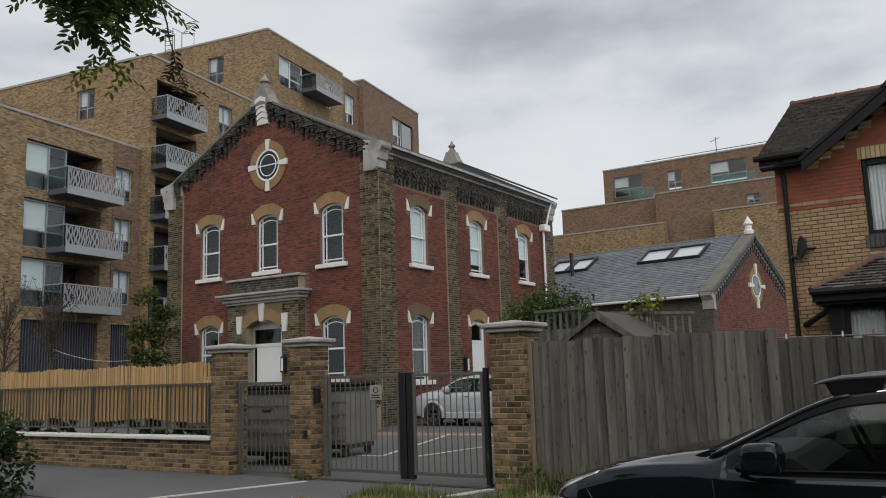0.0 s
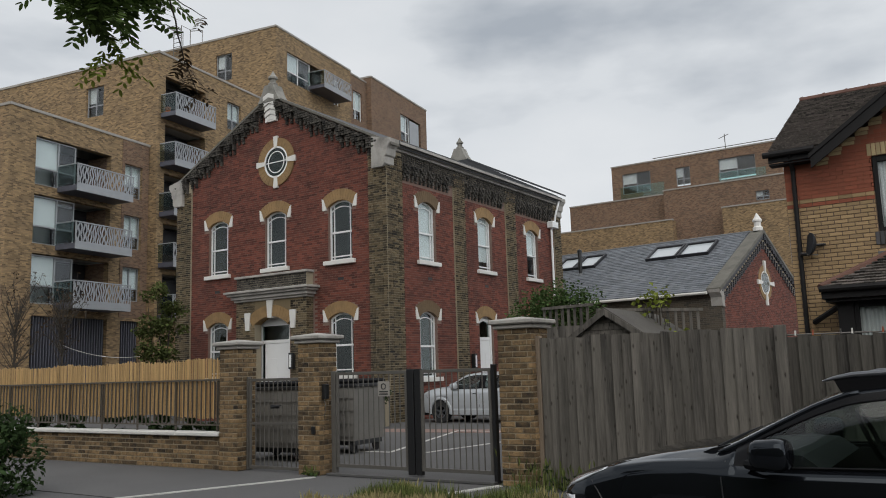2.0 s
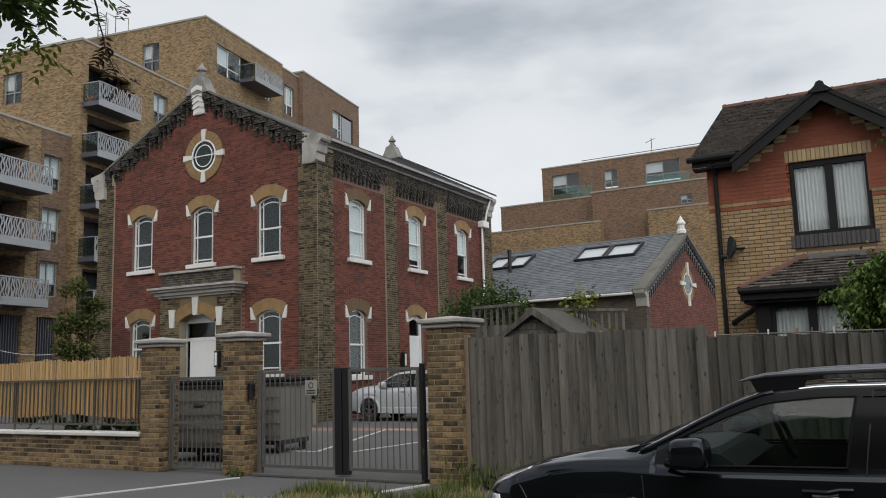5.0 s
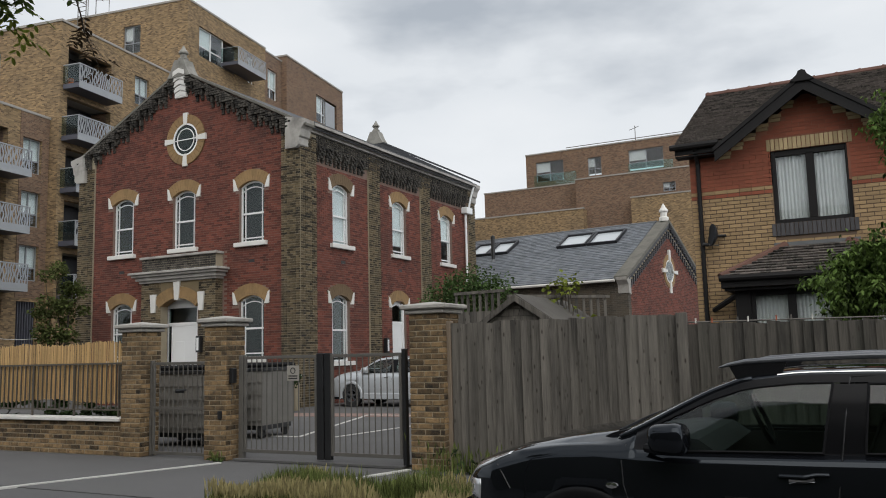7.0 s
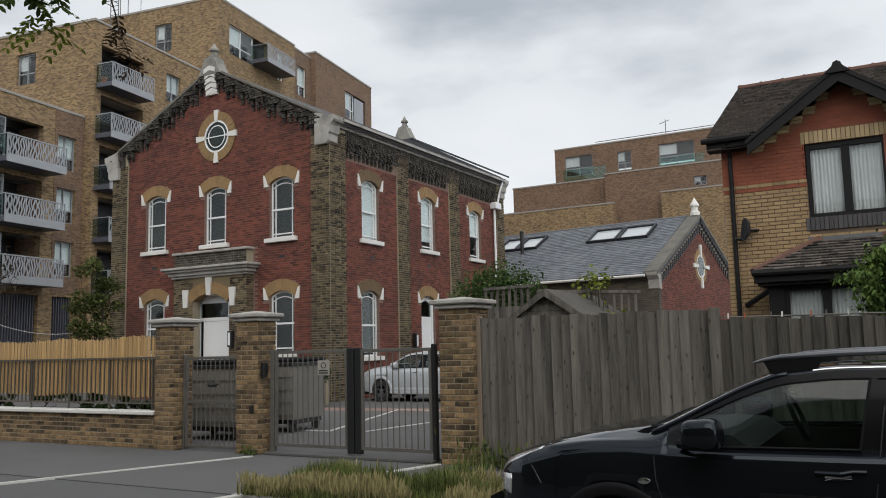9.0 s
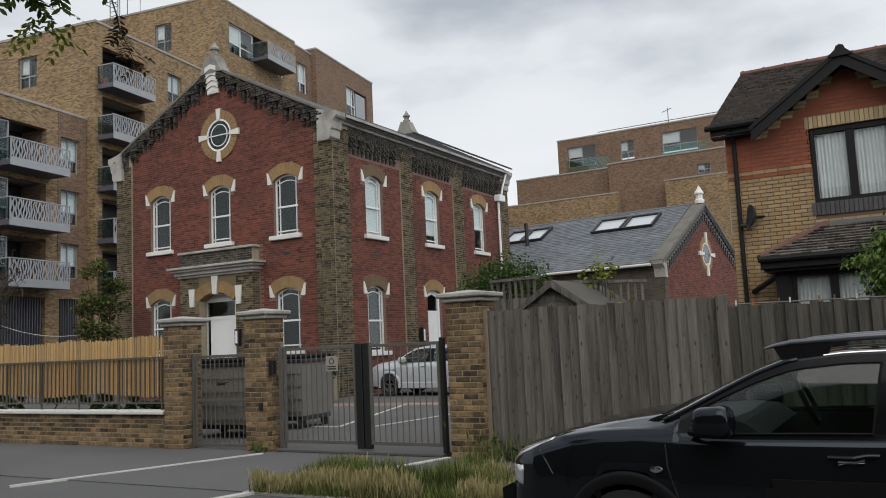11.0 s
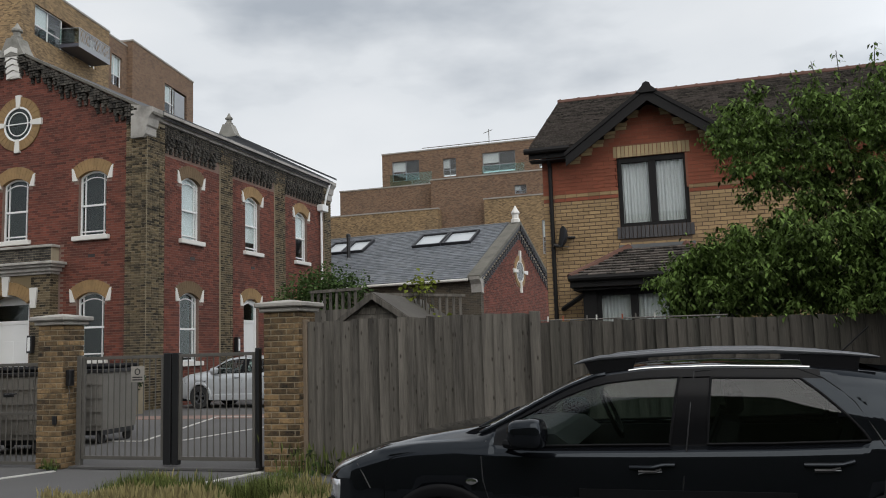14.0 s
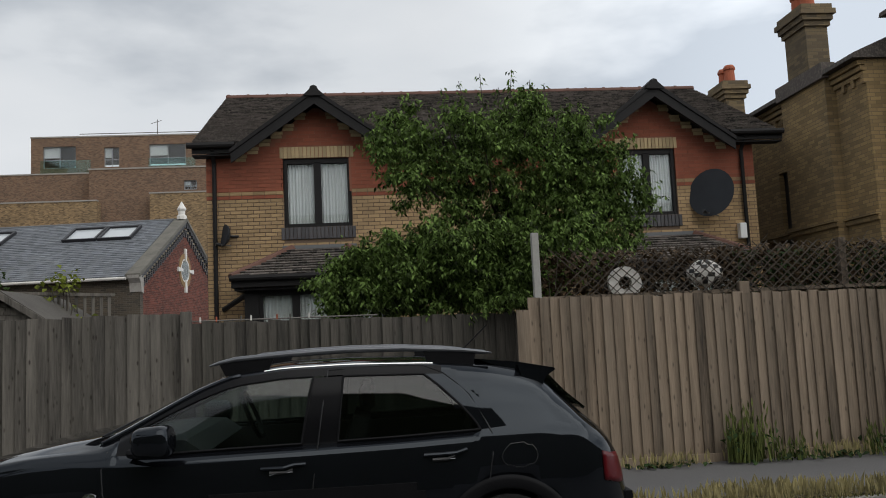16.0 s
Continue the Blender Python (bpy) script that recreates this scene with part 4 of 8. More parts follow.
arched_window("door_arch", pose(X1, 26.18, 0, 0, 0, 90), 0.5, 0.2, 3.44, "ochre brick arch with white springers over the side door", sill=False, door=True)


def wall_lamp(m):
    w = thing("wall_lamp", "black and white box wall lamp beside the door", "wall lamp", m, "wall lamps")
    part("body", box(-0.09, 0.09, -0.14, 0, 0, 0.52, 0.01), M_BLACKM, w)
    part("diffuser", box(-0.045, 0.045, -0.155, -0.139, 0.06, 0.46, 0.004), M_UPVC, w, "white diffuser strip")


wall_lamp(pose(-19.08, PY - 0.02, 1.72))
wall_lamp(pose(X1 + 0.06, 25.05, 1.55, 0, 0, 90))
dp = thing("downpipe", "white rainwater downpipe with hopper on the side wall", "downpipe")
part("pipe", tube(((X1 + 0.12, 31.75, 0.1), (X1 + 0.12, 31.75, 7.4)), 0.05, 10), M_UPVC, dp)
part("hopper", box(X1 + 0.01, X1 + 0.30, 31.55, 32.1, 7.4, 7.68, 0.02), M_UPVC, dp)
part("upper_pipe", tube(((X1 + 0.16, 32.0, 7.65), (X1 + 0.20, 32.1, 8.1), (X1 + 0.30, 32.3, 8.7)), 0.045, 8), M_UPVC, dp)
for x in (-17.3, -23.1):
    part("air_brick", box(x - 0.12, x + 0.12, Y0 - 0.012, Y0 + 0.01, 4.50, 4.60), M_BLACKM, hall)
for y in (22.6, 26.3):
    part("air_brick", box(X1 - 0.01, X1 + 0.012, y - 0.12, y + 0.12, 4.50, 4.60), M_BLACKM, hall)

# ---- the semi-detached house ----
HX0, HX1, HY, HYB, HE = -3.0, 8.19, 16.5, 24.1, 5.45
HMID = (HX0 + HX1) / 2
house = thing("house", "semi-detached house of red and buff brick with gablets", "house")
GAB = (-0.83, HX0 + HX1 + 0.83)
WINS = [(-1.50, -0.17, 3.76, 5.14), (5.32, 6.50, 3.76, 5.14)]
LOW = [(-2.25, 0.35, 1.0, 2.62), (4.84, 7.44, 1.0, 2.62)]
GSL = 0.72


def gab_top(u):
    return max(HE, max(6.20 - GSL * abs(u - g) for g in GAB))


part("front_wall", wall_mesh("x", HY, HY + 0.3, HX0, HX1, 0, 4.46, [h for h in WINS + LOW]), M_HMORT, house)
bm = bmesh.new()
n = 100
for i in range(n):
    p, q = HX0 + (HX1 - HX0) * i / n, HX0 + (HX1 - HX0) * (i + 1) / n
    lo = 4.46 if not any(w[0] < (p + q) / 2 < w[1] for w in WINS) else 5.14
    add_prism(bm, ((p, lo), (q, lo), (q, gab_top(q)), (p, gab_top(p))), HY, HY + 0.3)
bmesh.ops.remove_doubles(bm, verts=bm.verts[:], dist=1e-4)
part("upper_wall", bm, M_HMORTR, house)
part("side_wall", box(HX0, HX0 + 0.3, HY + 0.3, HYB, 0, HE), M_HMORT, house)
part("side_wall", box(HX1 - 0.3, HX1, HY + 0.3, HYB, 0, HE), M_HMORT, house)
part("rear_wall", box(HX0 + 0.3, HX1 - 0.3, HYB - 0.3, HYB, 0, HE), M_HMORT, house)
part("gable_end", prism(((HY, HE), (HYB, HE), (20.3, 7.45)), HX0, HX0 + 0.3, "x"), M_HMORT, house)
part("gable_end", prism(((HY, HE), (HYB, HE), (20.3, 7.45)), HX1 - 0.3, HX1, "x"), M_HMORT, house)
part("floor", box(HX0 + 0.3, HX1 - 0.3, HY + 0.3, HYB - 0.3, 2.75, 2.95), M_ROOM, house)
part("inner_wall", box(HX0 + 0.3, HX1 - 0.3, HY + 2.5, HY + 2.6, 0, HE), M_ROOM, house)


def not_open(a, b, c, d):
    return not any(a < h[1] + 0.03 and b > h[0] - 0.03 and c < h[3] + (0.24 if h in WINS else 0.05) and d > h[2] - (0.26 if h in WINS else 0.05) for h in WINS + LOW)


# string course, soldier lintels, engineering brick sills, stepped buff bricks below the verges
SOL = finish(box(-0.0335, 0.0335, -0.02, 0.04, 0, 0.225, 0.004))
SOL.materials.append(M_SOLDIER)
ENG = finish(box(-0.0335, 0.0335, -0.03, 0.04, 0, 0.235, 0.004))
ENG.materials.append(M_ENGBRICK)
for x0, x1, z0, z1 in WINS:
    k = int((x1 - x0 + 0.06) / 0.075)
    for i in range(k + 1):
        b = part("soldier_brick", SOL, None, house)
        b.location = (x0 - 0.03 + (x1 - x0 + 0.06) * i / k, HY, z1 + 0.005)
        b = part("sill_brick", ENG, None, house)
        b.location = (x0 - 0.03 + (x1 - x0 + 0.06) * i / k, HY, z0 - 0.24)
STEP = finish(box(-0.107, 0.107, -0.018, 0.04, 0.005, 0.07, 0.004))
STEP.materials.append(M_SOLDIER)
for g in GAB:
    for s in (-1, 1):
        for i in range(6):
            u = 0.30 + i * 0.235
            z = 6.22 - 0.70 * u
            z = math.floor(z / 0.075) * 0.075
            for dz, du in ((0, 0), (-0.075, 0.02)):
                b = part("corbel_brick", STEP, None, house)
                b.location = (g + s * (u + du), HY, z + dz)


def house_window(i, x0, x1, z0, z1, y, lace=True):
    w = thing("window_%d" % i, "black-framed two-light casement with net curtains", "window", kind="structure")
    t, c = 0.075, (x0 + x1) / 2
    for a, b, lo, hi in ((x0, x0 + t, z0, z1), (x1 - t, x1, z0, z1), (c - 0.07, c + 0.07, z0 + t, z1 - t), (x0 + t, x1 - t, z0, z0 + t), (x0 + t, x1 - t, z1 - t - 0.03, z1)):
        part("frame_bar", box(a, b, y + 0.03, y + 0.11, lo, hi, 0.006), M_BLACKP, w)
    for a, b in ((x0 + t, c - 0.07), (c + 0.07, x1 - t)):
        g = part("pane", box(a, b, y + 0.075, y + 0.081, z0 + t, z1 - t - 0.03), M_CLEAR, w)
        g.visible_shadow = False
        bm = bmesh.new()
        k = 40
        rows_ = []
        for j in range(k + 1):
            u = a - 0.01 + (b - a + 0.02) * j / k
            yy = y + 0.145 + 0.014 * math.sin(j * 1.35) + 0.008 * math.sin(j * 0.6 + i)
            rows_.append([bm.verts.new((u, yy, z)) for z in (z0 + t - 0.02, z1 - t)])
        for p, q in zip(rows_, rows_[1:]):
            bm.faces.new((p[0], q[0], q[1], p[1]))
        cu = part("net_curtain", bm, M_LACE, w, "white net curtain")
        so = cu.modifiers.new("thick", "SOLIDIFY")
        so.thickness = 0.004
    return w


house_window(21, *WINS[0], HY)
house_window(22, *WINS[1], HY)

# bays with tiled lean-to roofs


def tile_rows(p0, u, v, n_u, n_v, w, h, lift=0.022, seed=0, clip=None):
    """Corners of plain tiles on a slope: p0 at the eave, u along it, v up it."""
    rnd = random.Random(seed)
    u, v = Vector(u).normalized(), Vector(v).normalized()
    nrm = u.cross(v).normalized()
    out = []
    for r in range(n_v):
        for c in range(n_u):
            a = c * w - (w / 2 if r % 2 else 0)
            b = a + w
            if r % 2 and c == n_u - 1:
                b += w / 2
            a = max(a, 0.0)
            cx, cy = (a + b) / 2, (r + 0.5) * h
            if clip and not clip(cx, cy):
                continue
            q = Vector(p0) + u * (a + 0.003) + v * (r * h + rnd.uniform(-0.006, 0.006))
            du, dv = u * (b - a - 0.006), v * (h + 0.02)
            z0, z1 = lift + rnd.uniform(0, 0.012), 0.002
            cell = []
            for iu in (0, 1):
                for iv in (0, 1):
                    for iz in (0, 1):
                        cell.append(tuple(q + du * iu + dv * iv + nrm * (((z0 + 0.012) if iv == 0 else z1 + 0.012) * iz + (0.0 if iv else 0.004))))
            out.append(cell)
    return out


for k, (bx0, bx1) in enumerate(((-2.20, 0.55), (4.64, 7.64))):
    bay = thing("bay", "single-storey bay with dark tiled lean-to roof", "bay window")
    by = HY - 0.75
    e0, e1, ey = bx0 - 0.20, bx1 + 0.20, by - 0.22
    t0, t1 = bx0 + 0.85, bx1 - 0.85
    slope = ((e0, ey, 2.74), (e1, ey, 2.74), (t1, HY - 0.012, 3.34), (t0, HY - 0.012, 3.34))
    bm = bmesh.new()
    lo = [bm.verts.new(p) for p in slope]
    lf, rt = bm.verts.new((e0, HY - 0.012, 2.74)), bm.verts.new((e1, HY - 0.012, 2.74))
    bm.faces.new(lo)
    bm.faces.new((lo[0], lo[3], lf))
    bm.faces.new((lo[1], rt, lo[2]))
    bm.faces.new((lo[0], lf, rt, lo[1]))
    bm.faces.new((lf, lo[3], lo[2], rt))
    part("roof", bm, M_TILE, bay)
    ln = math.hypot(HY - ey, 0.6)
    cells = tile_rows((e0, ey - 0.03, 2.75), (1, 0, 0), (0, HY - ey, 0.6), int((e1 - e0) / 0.17), int(ln / 0.105), 0.17, 0.105, seed=31,
                      clip=lambda x, y: 1.05 * y / ln * 1.0 < x < (e1 - e0) - 1.05 * y / ln)
    part("tiles", box_soup(cells), M_TILE, bay)["kind"] = "stuff"
    for a, b in ((slope[0], slope[3]), (slope[1], slope[2])):
        part("hip_tile", tube([Vector(a) + (Vector(b) - Vector(a)) * i / 6 for i in range(7)], 0.085, 8), M_RIDGE, bay, "reddish hip tiles")
    part("flashing", box(t0 - 0.2, t1 + 0.2, HY - 0.03, HY - 0.002, 3.33, 3.40), M_LEAD, bay, "grey lead flashing")
    part("fascia", box(e0, e1, ey - 0.02, ey + 0.03, 2.55, 2.74, 0.006), M_BLACKP, bay)
    part("side_fascia", box(e0, e0 + 0.04, ey + 0.03, HY - 0.01, 2.55, 2.74), M_BLACKP, bay)
    part("gutter", tube(((e0 - 0.02, ey - 0.06, 2.72), (e1 + 0.02, ey - 0.06, 2.72)), 0.055, 8), M_BLACKP, bay)
    part("post", box(bx0, bx0 + 0.26, by, by + 0.3, 0, 2.6, 0.006), M_BLACKP, bay)
    part("post", box(bx1 - 0.12, bx1, by, by + 0.3, 0, 2.6, 0.006), M_BLACKP, bay)
    part("base_wall", box(bx0 + 0.26, bx1 - 0.12, by, by + 0.25, 0, 1.2), M_HBRICK, bay)
    part("soffit", box(e0 + 0.05, e1 - 0.05, ey + 0.05, HY, 2.5, 2.54), M_BLACKP, bay)
    part("brace", tube(((bx0 - 0.5, HY - 0.04, 2.20), (bx0 + 0.02, by + 0.2, 2.45)), 0.05, 6), M_BLACKP, bay)
    house_window(23 + 2 * k, bx0 + 0.26, bx0 + 1.62, 1.2, 2.5, by)
    house_window(24 + 2 * k, bx0 + 1.62, bx1 - 0.12, 1.2, 2.5, by)

# roof
RY, RZ = 20.3, 7.50
EY, EZ = 16.18, 5.42
rs = math.hypot(RY - EY, RZ - EZ)
PITCH = (RZ - EZ) / (RY - EY)
cuts = [HX0 - 0.19, GAB[0] - 1.5, GAB[0] + 1.5, GAB[1] - 1.5, GAB[1] + 1.5, HX1 + 0.42]
for i, (a, b) in enumerate(zip(cuts, cuts[1:])):
    y = EY if i % 2 == 0 else HY + 0.32
    z = EZ + PITCH * (y - EY)
    part("roof_slope", prism(((y, z), (RY, RZ), (RY, RZ - 0.1), (y, z - 0.06)), a, b, "x"), M_TILE, house)


def on_main(x, y):
    """Whether a tile of the main slope is clear of the gablets."""
    x += HX0 - 0.19
    y = EY + y * math.cos(math.atan(PITCH))
    z = EZ + PITCH * (y - EY)
    return all(abs(x - g) > 1.6 or z > 6.42 - GSL * abs(x - g) for g in GAB)


part("roof_slope", prism(((24.4, EZ), (RY, RZ), (RY, RZ - 0.1), (24.4, EZ - 0.06)), HX0 - 0.19, HX1 + 0.42, "x"), M_TILE, house)
nv, nu = int(rs / 0.105), int((HX1 - HX0 + 0.61) / 0.17)
roof_cells = tile_rows((HX0 - 0.19, EY - 0.02, EZ + 0.012), (1, 0, 0), (0, RY - EY, RZ - EZ), nu, nv, 0.17, 0.105, seed=41, clip=on_main)
part("ridge_tile", tube([(HX0 - 0.20 + (HX1 - HX0 + 0.62) * i / 26, RY, RZ + 0.02) for i in range(27)], 0.085, 8), M_RIDGE, house, "reddish ridge tiles")
for i in range(25):
    x = HX0 - 0.17 + i * 0.47
    part("ridge_joint", tube(((x, RY, RZ + 0.022), (x + 0.05, RY, RZ + 0.022)), 0.098, 8), M_RIDGE, house)
gcells = []
for g in GAB:
    gy = EY - 0.08
    for s in (-1, 1):
        e = g + s * 1.62
        ez = 6.40 - GSL * 1.62
        bm = bmesh.new()
        top = [bm.verts.new(p) for p in ((g, gy, 6.40), (e, gy, ez), (e, gy + 0.3, ez), (g, 18.1, 6.40))]
        bot = [bm.verts.new((v.co.x, v.co.y, v.co.z - 0.07)) for v in top]
        bm.faces.new(top)
        bm.faces.new(bot[::-1])
        for i in range(4):
            bm.faces.new((top[i], bot[i], bot[(i + 1) % 4], top[(i + 1) % 4]))
        part("gablet_slope", bm, M_TILE, house)
        L = 1.62 * math.hypot(1, GSL)
        cl = lambda x, y: x < 0.25 + 1.8 * y / L
        if s > 0:
            cc = tile_rows((e, gy, ez + 0.01), (0, 1, 0), (-1, 0, GSL), 14, int(L / 0.105), 0.17, 0.105, seed=43, clip=cl)
        else:
            cc = [[(2 * g - p[0], p[1], p[2]) for p in c] for c in tile_rows((2 * g - e, gy, ez + 0.01), (0, 1, 0), (-1, 0, GSL), 14, int(L / 0.105), 0.17, 0.105, seed=44, clip=cl)]
        gcells += cc
        part("bargeboard", prism(((g, 6.35), (e, ez - 0.05), (e, ez - 0.24), (g, 6.13)), gy - 0.035, gy), M_BLACKP, house, "black bargeboard")
        part("verge_board", prism(((g, 6.44), (e + s * 0.02, ez + 0.03), (e + s * 0.02, ez - 0.05), (g, 6.35)), gy - 0.06, gy - 0.001), M_BLACKP, house)
    part("gablet_ridge", tube(((g, gy - 0.05, 6.42), (g, 18.1, 6.42)), 0.085, 8), M_BLACKP, house)
    part("gablet_cap", prism(((g - 0.2, 6.30), (g, 6.48), (g + 0.2, 6.30), (g + 0.13, 6.28), (g - 0.13, 6.28)), gy - 0.09, gy), M_BLACKP, house)
for a, b in ((HX0 - 0.29, GAB[0] - 1.55), (GAB[0] + 1.55, GAB[1] - 1.55), (GAB[1] + 1.55, HX1 + 0.52)):
    part("fascia", box(a + 0.08, b, EY + 0.02, EY + 0.05, 5.22, 5.38), M_BLACKP, house)
    part("soffit", box(a + 0.08, b, EY + 0.05, HY, 5.18, 5.21), M_BLACKP, house)
    part("gutter", tube(((a, EY - 0.04, 5.37), (b, EY - 0.04, 5.37)), 0.06, 8), M_BLACKP, house)
for x, sgn in ((HX0 + 0.17, 1), (HX1 - 0.28, -1)):
    part("downpipe", tube(((x, EY + 0.0, 5.33), (x, HY - 0.07, 5.05), (x, HY - 0.07, 0.1)), 0.042, 8), M_BLACKP, house)


def dish(m, r, label, bars=False):
    d = thing("satellite_dish", label, "satellite dish", m)
    bm = lathe([(r * math.sin(a), 0.35 * r * (1 - math.cos(a)) * 1.6) for a in np.linspace(0.02, 1.35, 8)] + [(r * 0.99, 0.35 * r * 1.25 + 0.012)], 28)
    ob = part("reflector", bm, mat("dish_grey", (0.030, 0.033, 0.038), 0.55, 0.2, 4, 60, 0.05, spec=0.15), d)
    ob.matrix_basis = pose(0, -0.18, 0, 82, 0, 0)
    part("arm", tube(((0, -0.15, -r * 0.85), (-0.05, -0.18 - r * 0.9, -r * 0.75)), 0.014, 6), M_GREYM, d)
    part("receiver", tube(((-0.05, -0.14 - r * 0.9, -r * 0.76), (-0.05, -0.24 - r * 0.9, -r * 0.70)), 0.035, 8), M_BLACKM, d)
    part("bracket", tube(((0, 0, 0), (0, -0.17, 0)), 0.025, 6), M_BLACKM, d)
    if bars:
        part("mark_bar", box(-0.12, 0.28, -0.43, -0.425, 0.18, 0.23), M_LINE, d)
    return d


dish(pose(-2.40, HY, 3.62, 0, 0, -62), 0.22, "small dark grey satellite dish on the brick wall")
dish(pose(7.38, HY - 0.1, 4.10, 0, 0, -50), 0.5, "large dark grey satellite dish on the brick wall")
vb = thing("flue_box", "small white plastic box on the brick wall", "flue")
part("body", box(7.72, 7.86, HY - 0.16, HY, 3.20, 3.52, 0.01), M_UPVC, vb)

# ---- slate-roofed gabled annexe behind ----
dA = 39.5
AP = Vector((-0.2089 * dA, 0.978 * dA, 0))
annexe = thing("annexe", "small slate-roofed brick annexe with a decorated gable", "building", pose(AP.x, AP.y, 0, 0, 0, -6.9))
HWA, ZA, ZE = 5.2, 1.55 + 0.1466 * dA, 1.55 + 0.0768 * dA
AS = (ZA - ZE) / HWA
part("gable_wall", prism(((-HWA, 0), (HWA, 0), (HWA, ZE - 0.05), (0, ZA - 0.1), (-HWA, ZE - 0.05)), -0.3, 0, "x"), M_MORT, annexe)
cells = brick_cells("y", 0, 1, -HWA, HWA, 0, ZA, lambda a, b, c, d: d < ZA - AS * max(abs(a), abs(b)) - 0.35 and math.hypot((a + b) / 2, (c + d) / 2 - 4.95) > 0.82, seed=21)
part("red_brickwork", box_soup(cells), M_RED, annexe)["kind"] = "stuff"
cells = []
for s in (-1, 1):
    u = 0.12
    while u < HWA:
        t = ZA - AS * u - 0.12
        for r in range(8):
            if (r < 2 or int(u / 0.13) % 2 == 0) and not r == 3:
                cells.append(corners(0, 0.14 - 0.012 * r, s * u - 0.06, s * u + 0.055, t - 0.085 * (r + 1), t - 0.085 * r - 0.014))
        u += 0.13
    part("frieze_backing", prism(((s * 0.05, ZA - 0.12), (s * (HWA - 0.05), ZE - 0.07), (s * (HWA - 0.05), ZE - 0.62), (s * 0.05, ZA - 0.68)), 0.0, 0.02, "x"), M_MORT_Y, annexe)
part("gable_frieze", box_soup(cells), M_LOUVRE, annexe)["kind"] = "stuff"
for s in (-1, 1):
    part("coping", prism(((0, ZA + 0.02), (s * (HWA + 0.3), ZE - AS * 0.3 + 0.02), (s * (HWA + 0.3), ZE - AS * 0.3 - 0.13), (0, ZA - 0.13)), -0.42, 0.16, "x"), M_LICHEN, annexe, "lichen-grey stone coping")
    part("kneeler", prism([(s * u, z) for u, z in ((HWA - 0.15, ZE - 0.1), (HWA + 0.32, ZE - 0.2), (HWA + 0.30, ZE - 0.32), (HWA + 0.12, ZE - 0.5), (HWA + 0.08, ZE - 0.85), (HWA - 0.15, ZE - 0.9))], -0.35, 0.12, "x"), M_STONE, annexe)
bm = lathe([(1.35 * r, 1.35 * z) for r, z in ((0.17, 0), (0.17, 0.12), (0.12, 0.16), (0.12, 0.30), (0.16, 0.33), (0.16, 0.38), (0.10, 0.46), (0.015, 0.62))], 8)
part("finial", bm, M_WHITE, annexe, "pale stone finial").matrix_basis = pose(-0.1, 0, ZA - 0.03)
part("quoin", box(-0.7, 0.05, -HWA - 0.05, -HWA + 0.25, 0, ZE - 0.6), B_SOOT, annexe)
part("front_wall", box(-18.0, -0.3, -HWA, -HWA + 0.3, 0, ZE - 0.25), B_SOOT, annexe)
part("rear_wall", box(-18.0, -0.3, HWA - 0.3, HWA, 0, ZE - 0.25), M_SOOT, annexe)
part("end_wall", prism(((-HWA, 0), (HWA, 0), (HWA, ZE - 0.2), (0, ZA - 0.2), (-HWA, ZE - 0.2)), -18.0, -17.7, "x"), M_SOOT, annexe)
for s in (-1, 1):
    part("roof_slope", prism(((0, ZA - 0.05), (s * (HWA + 0.25), ZE - AS * 0.25 - 0.12), (s * (HWA + 0.25), ZE - AS * 0.25 - 0.18), (0, ZA - 0.12)), -18.0, -0.4, "x"), M_SLATE, annexe)
sl = Vector((0, HWA + 0.25, ZA - 0.05 - (ZE - AS * 0.25 - 0.12)))
cells = tile_rows((-18.0, -HWA - 0.27, ZE - AS * 0.25 - 0.115), (1, 0, 0), sl, int(17.6 / 0.25), int(sl.length / 0.20), 0.25, 0.20, lift=0.008, seed=22)
part("slating", box_soup(cells), M_SLATE, annexe, "blue-grey slates")["kind"] = "stuff"
part("eaves_gutter", tube(((-18.0, -HWA - 0.33, ZE - 0.32), (-0.4, -HWA - 0.33, ZE - 0.32)), 0.06, 8), M_WHITE, annexe, "cream eaves gutter")
part("ridge", tube(((-18.0, 0, ZA - 0.03), (-0.45, 0, ZA - 0.03)), 0.07, 8), M_LEAD, annexe)


def skylight(x0, v0, w, h):
    k = thing("skylight", "grey-framed roof window lying in the slates", "skylight", annexe.matrix_world @ pose(x0, -HWA - 0.25, ZE - AS * 0.25 - 0.10, math.degrees(math.atan2(sl.z, sl.y)), 0, 0), "roof windows")
    for a, b, c, d in ((0, w, v0, v0 + 0.07), (0, w, v0 + h - 0.09, v0 + h), (0, 0.09, v0 + 0.07, v0 + h - 0.09), (w - 0.09, w, v0 + 0.07, v0 + h - 0.09)):
        part("frame_bar", box(a, b, c, d, 0, 0.15), M_LOUVRE, k)
    part("pane", box(0.06, w - 0.06, v0 + 0.07, v0 + h - 0.09, 0.055, 0.062), mat("skylight_glass", (0.45, 0.48, 0.5), 0.06, 0.05, 2, 20, 0.0, spec=1.0), k)


skylight(-4.70, 3.95, 1.50, 1.45)
skylight(-3.15, 3.95, 1.50, 1.45)
skylight(-9.75, 3.95, 1.15, 1.45)
skylight(-8.55, 3.95, 1.15, 1.45)
fl = thing("flue_pipe", "short black flue pipe on the slate roof", "flue pipe", annexe.matrix_world @ pose(-7.85, -2.6, ZA - 0.05 - AS * 2.65))
part("pipe", tube(((0, 0, -0.05), (0, 0, 1.1)), 0.09, 10), M_BLACKM, fl)
part("cowl", lathe(((0.11, 0), (0.11, 0.14), (0.02, 0.2)), 12), M_BLACKM, fl).location = (0, 0, 1.08)
